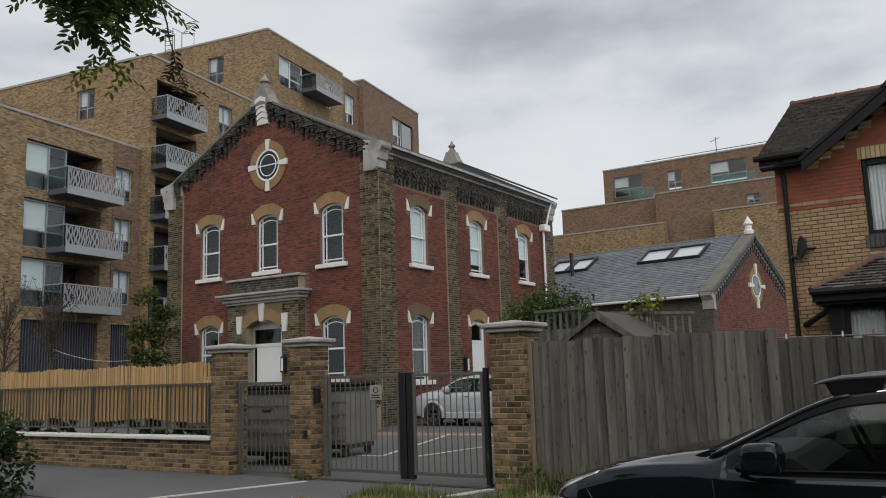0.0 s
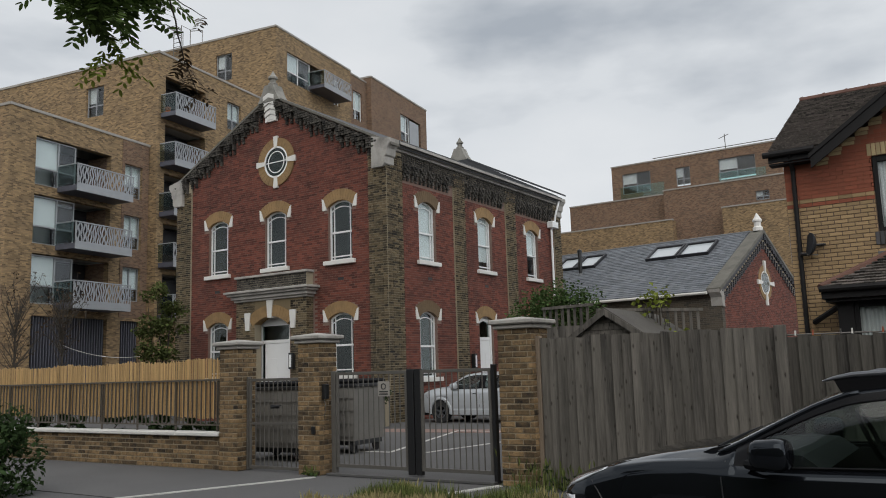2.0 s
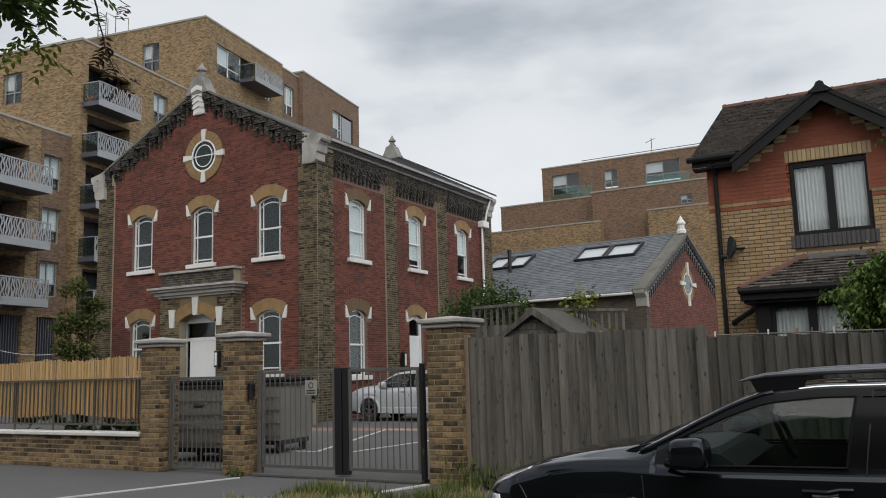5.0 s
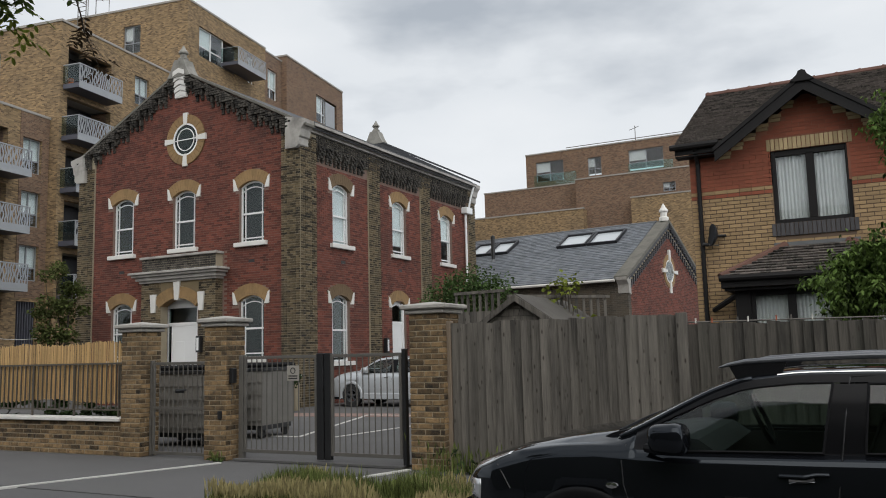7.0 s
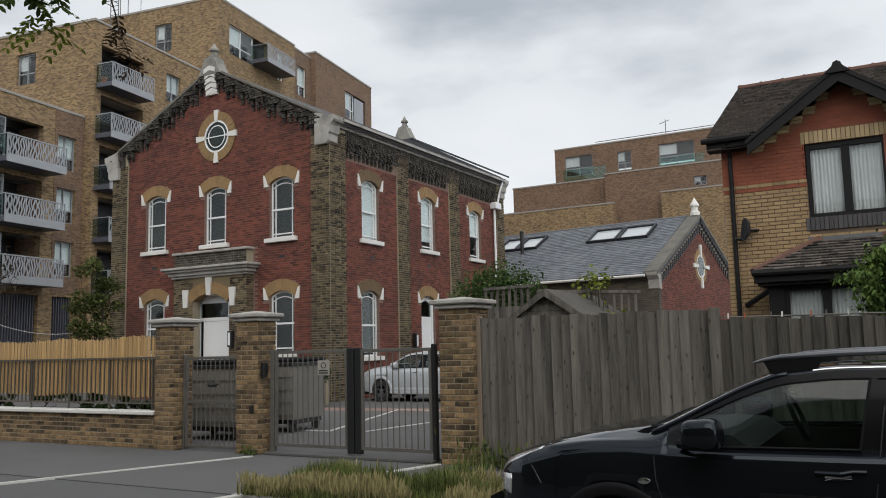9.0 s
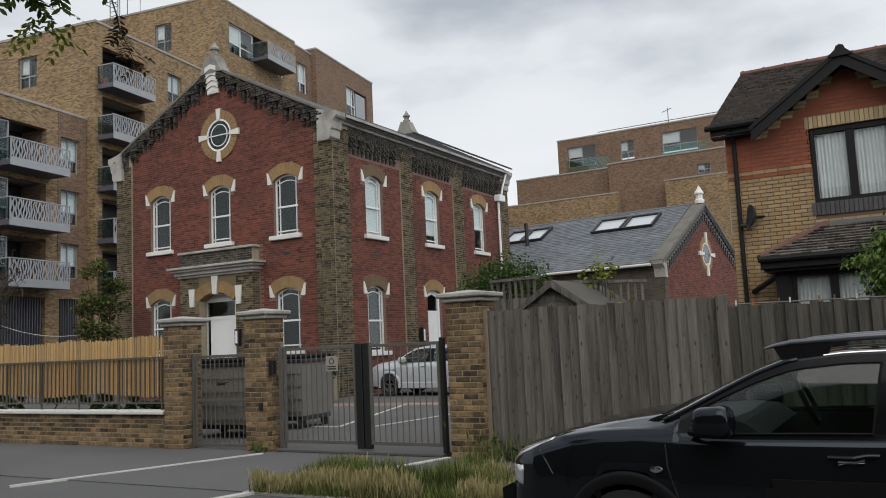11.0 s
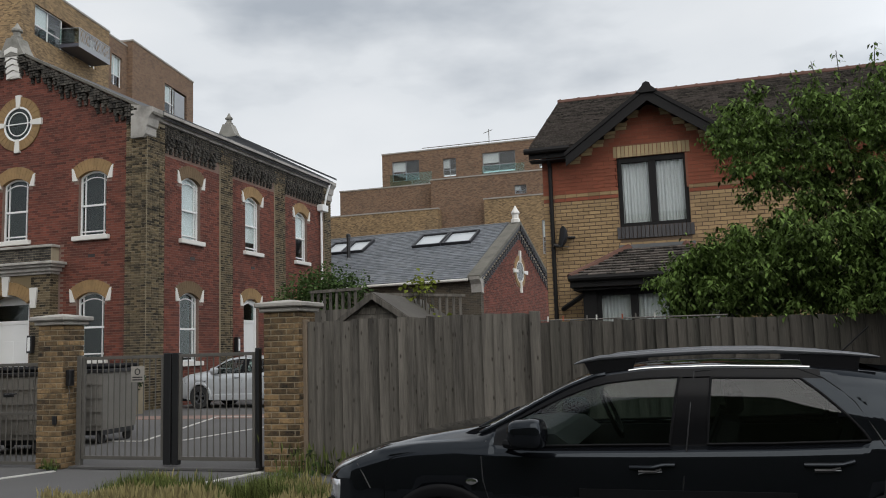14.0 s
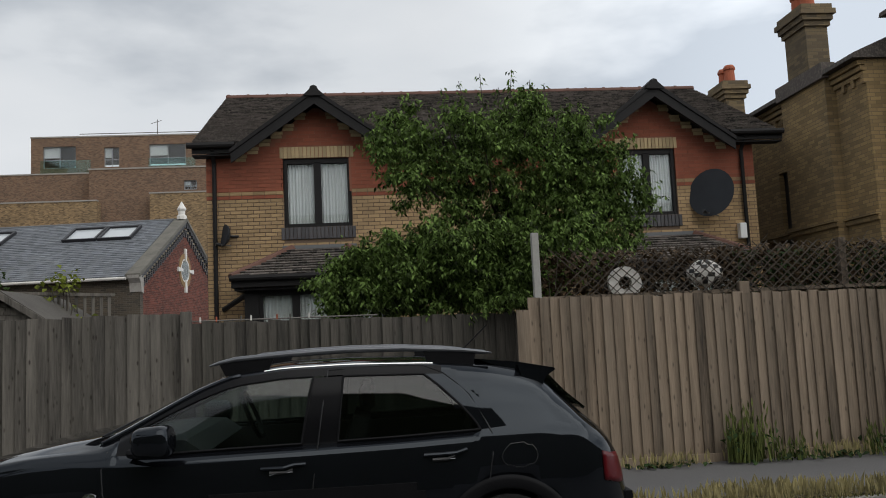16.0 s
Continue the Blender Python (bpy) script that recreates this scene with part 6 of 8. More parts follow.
        if r >= 10 and 1.02 < x < 1.80:
            return True
        return r < 5 and any(math.hypot(x - wx, zc - 0.27) < 0.36 for wx in WX)

    bm = bmesh.new()
    for s in (-1, 1):
        g = [[bm.verts.new((xs[i], s * y, z)) for y, z in secs[i]] for i in range(len(xs))]
        for i in range(len(xs) - 1):
            for r in range(R - 1):
                if not left_out(i, r):
                    bm.faces.new((g[i][r], g[i + 1][r], g[i + 1][r + 1], g[i][r + 1]))
        for i in (0, len(xs) - 1):
            bm.faces.new([g[i][r] for r in range(R)])
    bmesh.ops.remove_doubles(bm, verts=bm.verts[:], dist=1e-4)
    body = part("body", bm, paint, c, smooth=True)
    body.modifiers.new("thick", "SOLIDIFY").thickness = 0.012
    body.modifiers["thick"].offset = -1
    part("floor_pan", box(0.1, 4.1, -0.82, 0.82, 0.14, 0.22), M_PLASTIC, c)

    def at(s, x, k, push=0.0):
        """A point of the skin at x, k rows up the section (a fraction lies between rows)."""
        i = int(np.clip(np.searchsorted(xs, x) - 1, 0, len(xs) - 2))
        f = (x - xs[i]) / (xs[i + 1] - xs[i])
        r = int(np.clip(math.floor(k), 0, R - 2))
        q = [np.array(secs[j][r]) * (1 - (k - r)) + np.array(secs[j][r + 1]) * (k - r) for j in (i, i + 1)]
        y, z = q[0] * (1 - f) + q[1] * f
        return Vector((x, s * (y + push), z))

    def at_z(s, x, z, push=0.0):
        """A point of the side at x and height z."""
        ks = np.linspace(0, 10, 81)
        k = ks[int(np.argmin([abs(at(1, x, q).z - z) for q in ks]))]
        return at(s, x, float(k), push)

    def patch(s, x_a, x_b, v0, v1, push=0.0, nu=24, nv=9):
        """A piece of the cabin's side between two edges; v runs from 0 at the belt to 1 at the roof."""
        bm = bmesh.new()
        vs = []
        for j in range(nv + 1):
            v = v0 + (v1 - v0) * j / nv
            a, b = x_a(v), x_b(v)
            vs.append([bm.verts.new(at(s, a + (b - a) * k / nu, 7 + 3 * v, push)) for k in range(nu + 1)])
        for j in range(nv):
            for k in range(nu):
                bm.faces.new((vs[j][k], vs[j][k + 1], vs[j + 1][k + 1], vs[j + 1][k]))
        return bm

    f_a, f_b = (lambda v: 1.235 + 0.02 * v), (lambda v: 2.205 + 0.085 * v)
    r_a, r_b = (lambda v: 2.42 + 0.05 * v), (lambda v: 3.285 - 0.40 * max(v, 0) ** 1.3)
    nose_x = min(xs[i] for i in range(len(xs) - 1) if mid_x(i) > 1.14)
    end, start = (lambda v: r_b(v) + 0.16), (lambda v: nose_x)
    frame_m = M_SATIN if rails else paint
    for s in (-1, 1):
        for nm, a, b, gm, v0, v1 in (("front_window", f_a, f_b, glass, 0.02, 0.88), ("rear_window", r_a, r_b, rear_glass, 0.02, 0.86)):
            w = part(nm, patch(s, a, b, v0, v1), gm, c, smooth=True)
            w.visible_shadow = False
            rim = [(a(v0) + (b(v0) - a(v0)) * k / 12, v0) for k in range(13)] + [(b(v), v) for v in np.linspace(v0, v1, 9)] + [(b(v1) + (a(v1) - b(v1)) * k / 12, v1) for k in range(13)] + [(a(v), v) for v in np.linspace(v1, v0, 9)]
            part("window_seal", tube([at(s, x, 7 + 3 * v, 0.002) for x, v in rim], 0.008, 6), M_PLASTIC, w)
        for nm, a, b, v0, v1, mm in (("front_pillar", start, f_a, 0.0, 0.88, frame_m), ("middle_pillar", f_b, r_a, 0.02, 0.86, M_SATIN), ("rear_pillar", r_b, end, 0.02, 0.86, paint),
                                     ("door_frame", start, r_a, 0.88, 1.0, frame_m), ("rear_door_frame", r_a, lambda v: 3.07, 0.86, 1.0, frame_m),
                                     ("belt_trim", f_a, lambda v: 3.30, 0.0, 0.02, M_PLASTIC)):
            part(nm, patch(s, a, b, v0, v1, 0.002 if nm in ("rear_pillar", "rear_door_frame") else 0.0), mm, c, smooth=True)
        # shut lines of doors, tailgate and fuel flap
        shuts = ([(2.37, 1.36), (2.335, 1.14), (2.30, 0.91), (2.27, 0.70), (2.25, 0.40)], [(2.37, 1.362), (2.70, 1.366), (2.95, 1.356), (3.08, 1.315), (3.16, 1.25), (3.23, 1.172), (3.32, 1.016), (3.35, 0.948), (3.345, 0.814), (3.32, 0.68), (3.24, 0.56)],
                 [(1.08, 0.955), (1.06, 0.86), (1.07, 0.72), (1.14, 0.50), (1.16, 0.36)], [(0.19, 0.80), (0.24, 0.74), (0.30, 0.66)])
        for line in shuts:
            part("shut_line", tube([at_z(s, x, z, 0.0005) for x, z in line], 0.0045, 5), M_BLACKM, c)
        part("fuel_flap" if s < 0 else "panel_line", tube([at_z(s, 3.51 + 0.11 * math.cos(a), 0.80 + 0.075 * math.sin(a) * (1 if math.sin(a) > 0 else 0.9), 0.0005) for a in np.linspace(0, 2 * math.pi, 25)], 0.003, 5), M_BLACKM, c)
        for x, z in ((1.97, 0.812), (2.93, 0.835)):
            h = part("door_handle", tube([at_z(s, x + 0.065 * k, z + 0.004 * k, 0.014 - 0.006 * abs(k - 2)) for k in range(5)], 0.012, 8), paint, c)
            part("handle_recess", tube([at_z(s, x + 0.05 + 0.045 * k, z - 0.028 + 0.004 * k, 0.002) for k in range(4)], 0.012, 6), M_BLACKM, h)
            part("handle_edge", tube([at_z(s, x + 0.05 + 0.045 * k, z - 0.036 + 0.004 * k, 0.010) for k in range(4)], 0.003, 6), M_TRIM, h)
        bmm = box(-0.115, 0.115, -0.10, 0.10, -0.085, 0.085)
        bmesh.ops.bevel(bmm, geom=bmm.edges[:], offset=0.062, segments=5, affect="EDGES", profile=0.5)
        for v in bmm.verts:
            v.co.z *= 1.0 + 1.1 * (v.co.x + 0.05) * (1 if v.co.z < 0 else 0.2)
        bmesh.ops.transform(bmm, matrix=Matrix.LocRotScale((1.385, s * 1.005, 1.018), Euler((0, -0.05, s * 0.15)), None), verts=bmm.verts[:])
        mr = part("mirror", bmm, paint, c, "black door mirror", smooth=True)
        part("mirror_stalk", tube(((1.22, s * 0.87, 0.942), (1.30, s * 0.95, 0.945), (1.36, s * 1.0, 0.965)), 0.03, 8), M_PLASTIC, mr)
        part("side_badge", lathe(((0.042, 0), (0.036, 0.010), (0.012, 0.014)), 18), M_CHROME, c).matrix_basis = pose(1.0, s * 0.912, 0.715, 90 * s * -1 + 180 * (s > 0), 0, 0) @ Matrix.Diagonal((1, 0.5, 1, 1))
        # lamps, following the skin
        bmm = bmesh.new()
        rows_ = [[bmm.verts.new(at(s, x, 8.2 + (q - 0.5) * (2.9 - 6.0 * max(0, x - 0.12)), 0.007)) for q in np.linspace(0, 1, 6)] for x in np.linspace(-0.10, 0.29, 14)]
        for p, q in zip(rows_, rows_[1:]):
            for k in range(5):
                bmm.faces.new((p[k], q[k], q[k + 1], p[k + 1]))
        part("headlight", bmm, M_LAMPCLEAR, c, "slim clear headlight", smooth=True).modifiers.new("thick", "SOLIDIFY").thickness = 0.01
        bmm = bmesh.new()
        rows_ = [[bmm.verts.new(at_z(s, x, z, 0.006)) for z in (0.56, 0.60, 0.64, 0.69)] for x in np.linspace(-0.09, 0.04, 6)]
        for p, q in zip(rows_, rows_[1:]):
            for k in range(3):
                bmm.faces.new((p[k], q[k], q[k + 1], p[k + 1]))
        part("lower_lamp", bmm, M_LAMPCLEAR, c, "lower headlamp in a black surround", smooth=True).modifiers.new("thick", "SOLIDIFY").thickness = 0.01
        bmm = bmesh.new()
        rows_ = [[bmm.verts.new(at_z(s, x, z + 0.25 * (4.1 - x), 0.012)) for z in np.linspace(0.60, 0.775, 7)] for x in np.linspace(4.045, 4.20, 9)]
        for p, q in zip(rows_, rows_[1:]):
            for k in range(6):
                bmm.faces.new((p[k], q[k], q[k + 1], p[k + 1]))
        part("tail_light", bmm, M_LIGHTRED, c, "red tail light", smooth=True).modifiers.new("thick", "SOLIDIFY").thickness = 0.02
        # wheels with moulded arches
        for wx in WX:
            bmm = bmesh.new()
            prev = None
            for a in np.linspace(-0.25, math.pi + 0.25, 30):
                ring = [bmm.verts.new((wx + r * math.cos(a), s * y, 0.27 + r * math.sin(a))) for r, y in ((0.345, 0.70), (0.345, 0.918), (0.355, 0.923), (0.40, 0.922), (0.425, 0.917), (0.43, 0.86))]
                if prev:
                    for k in range(5):
                        bmm.faces.new((prev[k], prev[k + 1], ring[k + 1], ring[k]))
                prev = ring
            part("wheel_arch", bmm, M_PLASTIC if rails else paint, c, smooth=True)
            wh = part("wheel", ring_mesh(0.20, 0.33, -0.10, 0.10, 32), M_TYRE, c)
            wh.location = (wx, s * 0.80, 0.25)
            part("rim", ring_mesh(0.17, 0.205, -0.085, 0.09, 24), M_TRIM, wh)
            part("hub", tube(((0, s * 0.03, 0), (0, s * 0.075, 0)), 0.05, 14), M_TRIM, wh)
            for k in range(5):
                part("spoke", box(-0.026, 0.026, s * 0.06 - 0.012, s * 0.06 + 0.012, 0.03, 0.185), M_TRIM, wh).rotation_euler = (0, 2 * math.pi * k / 5, 0)
        part("sill_cladding", box(1.26, 2.96, s * 0.895 - 0.03, s * 0.895 + 0.022, 0.15, 0.34, 0.02), M_PLASTIC if rails else paint, c)
        if rails:
            bmm = box(1.62, 2.93, s * 0.912 - 0.012, s * 0.912 + 0.014, 0.44, 0.685)
            bmesh.ops.bevel(bmm, geom=[e for e in bmm.edges if abs(e.verts[0].co.y - e.verts[1].co.y) > 0.02], offset=0.05, segments=4, affect="EDGES")
            part("door_cladding", bmm, M_PLASTIC, c, "black plastic door panel")
            y = s * 0.655
            r_ = part("roof_rail", bmesh.new(), M_TRIM, c, "satin grey roof rail")
            bmm = bmesh.new()
            prev = None
            for x, z, h in ((1.64, 1.425, 0.006), (1.70, 1.440, 0.018), (1.80, 1.457, 0.026), (2.12, 1.474, 0.028), (2.48, 1.483, 0.027), (2.84, 1.476, 0.026), (3.20, 1.449, 0.024), (3.34, 1.432, 0.020), (3.40, 1.424, 0.006)):
                ring = [bmm.verts.new((x, y + 0.026 * math.cos(a), z - 0.006 + h * 0.72 * math.sin(a))) for a in np.linspace(0, 2 * math.pi, 11)[:-1]]
                if prev:
                    for k in range(10):
                        bmm.faces.new((prev[k], prev[(k + 1) % 10], ring[(k + 1) % 10], ring[k]))
                prev = ring
            r_.data = finish(bmm)
            r_.data.materials.append(M_TRIM)
            r_.data.polygons.foreach_set("use_smooth", [True] * len(r_.data.polygons))
            part("rail_foot", prism(((1.70, 1.43), (2.04, 1.467), (2.00, 1.37), (1.74, 1.35)), y - 0.016, y + 0.016), M_PLASTIC, r_)
            part("rail_foot", prism(((2.96, 1.462), (3.30, 1.432), (3.28, 1.345), (2.99, 1.365)), y - 0.016, y + 0.016), M_PLASTIC, r_)
            # Chrome strip added for the bright reflection along the roof gutter.
            part("roof_strip", tube([at(s, x, 10.6, 0.004) for x in np.linspace(1.98, 3.02, 12)], 0.007, 6), M_CHROME, c, "chrome strip standing for the reflection along the roof gutter")
    # windscreen with black surround, wipers in the cowl
    bm = bmesh.new()
    rows_ = []
    for i in [k for k in range(len(xs)) if 1.0 <= xs[k] <= 1.83]:
        pts = [secs[i][r] for r in range(10, R)]
        rows_.append([bm.verts.new((xs[i], y, z + 0.001)) for y, z in [(-p[0], p[1]) for p in pts] + [(p[0], p[1]) for p in pts[::-1][1:]]])
    for a, b in zip(rows_, rows_[1:]):
        for k in range(len(a) - 1):
            bm.faces.new((a[k], a[k + 1], b[k + 1], b[k]))
    w = part("windscreen", bm, glass, c, smooth=True)
    w.visible_shadow = False
    for s in (-1, 1):
        part("screen_pillar", tube([at(s, x, 10.35, 0.001) for x in np.linspace(1.02, 1.84, 16)], 0.020, 8), paint, c, smooth=True)
    part("wiper_cowl", prism(((0.86, 0.968), (1.06, 1.0), (1.06, 1.036), (0.96, 1.012)), -0.70, 0.70), M_PLASTIC, c)
    part("cowl_panel", prism(((0.84, -0.79), (1.14, -0.80), (1.10, -0.60), (0.90, -0.58)), 0, 0.003), M_PLASTIC, c).matrix_basis = Matrix(((1, 0, 0, 0), (0, 0, 1, 0), (0.13, 0, 0, 0.862), (0, 0, 0, 1)))
    part("wiper", tube(((0.99, -0.62, 1.02), (1.07, -0.15, 1.075), (1.10, 0.10, 1.09)), 0.010, 6), M_PLASTIC, c)
    part("rear_screen", prism(((3.735, 1.27), (3.86, 1.135), (3.985, 1.03), (3.995, 1.045), (3.87, 1.152), (3.75, 1.285)), -0.62, 0.62), rear_glass, c)
    part("spoiler", prism(((3.30, 1.384), (3.58, 1.350), (3.80, 1.305), (3.815, 1.292), (3.76, 1.262), (3.66, 1.28), (3.40, 1.345)), -0.64, 0.64), paint, c)
    for s in (-1, 1):
        part("spoiler_fin", prism(((3.56, 1.33), (3.79, 1.29), (3.74, 1.255), (3.685, 1.155), (3.60, 1.19)), min(s * 0.64, s * 0.70), max(s * 0.64, s * 0.70)), paint, c)
    part("rear_wiper", tube(((3.90, 0.0, 1.13), (3.945, -0.08, 1.115), (3.96, -0.24, 1.10)), 0.018, 6), M_PLASTIC, c)
    part("bumper", prism(((-0.19, 0.22), (-0.20, 0.50), (-0.12, 0.54), (0.10, 0.50), (0.10, 0.16)), -0.62, 0.62), M_PLASTIC, c)
    part("rear_bumper", prism(((4.12, 0.20), (4.12, 0.50), (4.27, 0.50), (4.29, 0.28)), -0.62, 0.62), M_PLASTIC, c)
    if rails:
        part("antenna", tube(((3.24, 0.0, 1.39), (3.47, 0.0, 1.60)), 0.005, 5), M_PLASTIC, c)
    # cabin
    part("dashboard", prism(((1.05, 0.80), (1.50, 0.84), (1.62, 0.90), (1.50, 0.985), (1.30, 1.0), (1.05, 0.98)), -0.72, 0.72), M_SEAT, c)
    sw = part("steering_wheel", ring_mesh(0.155, 0.190, -0.014, 0.014, 28), M_PLASTIC, c)
    sw.matrix_basis = pose(1.75, 0.38, 1.02, 0, 0, 90) @ pose(0, 0, 0, -22, 0, 0)
    part("rear_view_mirror", box(1.62, 1.65, -0.12, 0.12, 1.22, 1.28, 0.01), M_PLASTIC, c)
    for yy in (-0.38, 0.38):
        for xx in (2.12, 3.02):
            st = part("seat", box(xx - 0.2, xx + 0.28, yy - 0.24, yy + 0.24, 0.36, 0.56, 0.05), M_SEAT, c)
            part("seat_back", prism(((xx + 0.18, 0.52), (xx + 0.34, 0.52), (xx + 0.50, 1.04), (xx + 0.40, 1.06)), yy - 0.23, yy + 0.23), M_SEAT, st)
            part("headrest", box(xx + 0.43, xx + 0.53, yy - 0.12, yy + 0.12, 1.08, 1.24, 0.03), M_SEAT, st)
    for s in (-1, 1):
        part("door_lining", box(1.3, 3.45, s * 0.82 - 0.01, s * 0.82 + 0.01, 0.25, 0.90), M_SEAT, c)
    return c


# true length 4.17 m; the tyres rest on the road
NEAR = Matrix.Translation((0.07, 0.13, 1.54)) @ Matrix.Scale(0.944, 4) @ Matrix.Translation((-0.07, -0.13, -1.54))
car(NEAR @ pose(-2.52, 6.065, -0.012), M_PAINT, M_CARGLASS, M_TINT, "glossy black hatchback with roof rails parked at the kerb")
car(pose(-14.65, 21.6, 0.075) @ Matrix.Diagonal((0.94, 0.94, 0.97, 1)), M_SILVER, M_CARGLASS, M_CARGLASS, "silver hatchback parked in the yard behind the gates", rails=False)


# ---- plants ----
def leaf_mat(name, color, var=0.5, trans=0.35):
    m = mat(name, color, 0.75, 0.25, 1.0, 30, 0.0, isle=var, spec=0.2)
    n, l = m.node_tree.nodes, m.node_tree.links
    b, o = n["Principled BSDF"], n["Material Output"]
    t = n.new("ShaderNodeBsdfTranslucent")
    mx = n.new("ShaderNodeMixShader")
    mx.inputs["Fac"].default_value = trans
    src = b.inputs["Base Color"].links[0].from_socket
    l.new(src, t.inputs["Color"])
    l.new(b.outputs[0], mx.inputs[1])
    l.new(t.outputs[0], mx.inputs[2])
    l.new(mx.outputs[0], o.inputs["Surface"])
    return m


L_TREE = leaf_mat("fresh_green_leaf", (0.100, 0.155, 0.038), 0.9, 0.25)
L_BRANCH = leaf_mat("feathery_leaf", (0.075, 0.115, 0.030), 0.6, 0.4)
L_DARK = leaf_mat("dark_green_leaf", (0.035, 0.062, 0.020), 0.5)
L_SHRUB = leaf_mat("shrub_leaf", (0.06, 0.10, 0.03), 0.5)
L_OLIVE = leaf_mat("olive_leaf", (0.085, 0.105, 0.032), 0.6)
L_YELLOW = leaf_mat("yellow_green_leaf", (0.16, 0.19, 0.03), 0.4)
L_DRY = leaf_mat("dry_brown_leaf", (0.075, 0.050, 0.028), 0.6, 0.15)
L_GRASS = leaf_mat("verge_grass", (0.125, 0.150, 0.045), 0.6)
L_STRAW = leaf_mat("dry_grass", (0.33, 0.285, 0.14), 0.4)
M_BARK = mat("bark", (0.055, 0.045, 0.035), 0.95, 0.3, 5, 40, 0.6, stretch=(1, 1, 0.3))


def leaves_mesh(spots, size, rnd, droop=0.4, slim=0.42):
    """Folded leaves, one island each, at the given spots."""
    vs, fs = [], []
    for p in spots:
        s = size * rnd.uniform(0.6, 1.25)
        a = rnd.uniform(0, 2 * math.pi)
        d = Vector((math.cos(a), math.sin(a), rnd.uniform(-0.9, 0.5) - droop)).normalized()
        side = d.cross(Vector((rnd.uniform(-0.5, 0.5), rnd.uniform(-0.5, 0.5), 1))).normalized()
        up = side.cross(d)
        k = len(vs)
        w = s * slim
        vs += [p, p + d * s * 0.45 + side * w + up * w * 0.3, p + d * s - up * s * 0.12, p + d * s * 0.45 - side * w + up * w * 0.3, p + d * s * 0.5]
        fs += [(k, k + 1, k + 4), (k + 1, k + 2, k + 4), (k, k + 4, k + 3), (k + 4, k + 2, k + 3)]
    me = bpy.data.meshes.new("mesh")
    me.from_pydata([tuple(v) for v in vs], [], fs)
    return me


def clump_spots(centers, n, rnd):
    """Spots in soft clumps: rows of centre, radius."""
    out = []
    tot = sum(r ** 2 for _, r in centers)
    for c, r in centers:
        for _ in range(int(n * r ** 2 / tot)):
            v = Vector((rnd.gauss(0, 1), rnd.gauss(0, 1), rnd.gauss(0, 0.8))).normalized() * r * rnd.uniform(0.35, 1.08) ** 0.7
            out.append(Vector(c) + v)
    return out


def add_limb(bm, a, b, r0, r1, rnd, wob=0.08, k=6):
    a, b = Vector(a), Vector(b)
    pts = [a + (b - a) * i / k + Vector((rnd.uniform(-wob, wob), rnd.uniform(-wob, wob), 0)) * (0 if i in (0, k) else (b - a).length * 0.3) for i in range(k + 1)]
    add_tube(bm, pts, r0, 7, r1 / r0)
    return pts


# broad garden tree behind the fence
rnd = random.Random(12)
tree = thing("garden_tree", "broad leafy green tree overhanging the garden fence", "tree", pose(2.0, 11.4, 0))
bm = bmesh.new()
add_limb(bm, (0.05, 0.2, 0), (0.0, 0.1, 2.6), 0.10, 0.07, rnd, 0.03)
cents = []
for i in range(18):
    a = rnd.uniform(0, 2 * math.pi)
    ex = rnd.uniform(0.5, 2.0)
    tip = Vector((ex * math.cos(a) - 0.35, 0.75 * math.sin(a), rnd.uniform(2.5, 4.6) + (0.2 - 0.12 * abs(ex * math.cos(a)))))
    add_limb(bm, (0, 0.1, rnd.uniform(2.0, 2.6)), tip, 0.04, 0.008, rnd, 0.06)
part("trunk", bm, M_BARK, tree, "thin dark trunk and limbs")


def crown_edge(z):
    """Left and right reach of the crown at a height."""
    left = np.interp(z, (1.85, 2.3, 2.75, 3.05, 3.3, 3.8, 4.4, 4.9), (-2.45, -2.55, -2.0, -1.15, -1.25, -1.75, -1.75, -1.3))
    right = np.interp(z, (1.85, 2.3, 2.6, 2.9, 3.5, 3.9, 4.4, 4.9), (0.6, 0.9, 1.6, 2.0, 1.95, 1.7, 1.2, 0.7))
    return left, right


spots = []
for k in range(720):
    z = rnd.uniform(1.95, 4.6) if k % 4 else rnd.uniform(1.85, 2.8)
    lo, hi = crown_edge(z)
    x = rnd.uniform(lo + 0.12, hi - 0.12)
    if z > 4.35 + 0.15 * math.sin(3.1 * x + 0.4) + 0.22 * math.sin(8.3 * x):
        continue
    c = Vector((x, rnd.uniform(-1.65 if z < 2.9 else -1.05, 0.85) * (1 - 0.3 * abs(x) / 2), z))
    out = Vector((x * 0.45, c.y * 0.5 - 0.25, 0.15 + (0.5 if z > 3.9 else 0))).normalized()
    for j in range(rnd.randint(7, 13)):
        d = (out * 0.7 + Vector((rnd.gauss(0, 0.7), rnd.gauss(0, 0.6), rnd.gauss(0.1, 0.5)))).normalized()
        ln = rnd.uniform(0.16, 0.42)
        for i in range(rnd.randint(11, 22)):
            f = 0.15 + 0.85 * rnd.random()
            spots.append(c + d * ln * f + Vector((rnd.gauss(0, 0.022), rnd.gauss(0, 0.022), -0.22 * f * f * ln + rnd.gauss(0, 0.02))))
sprigs = bmesh.new()
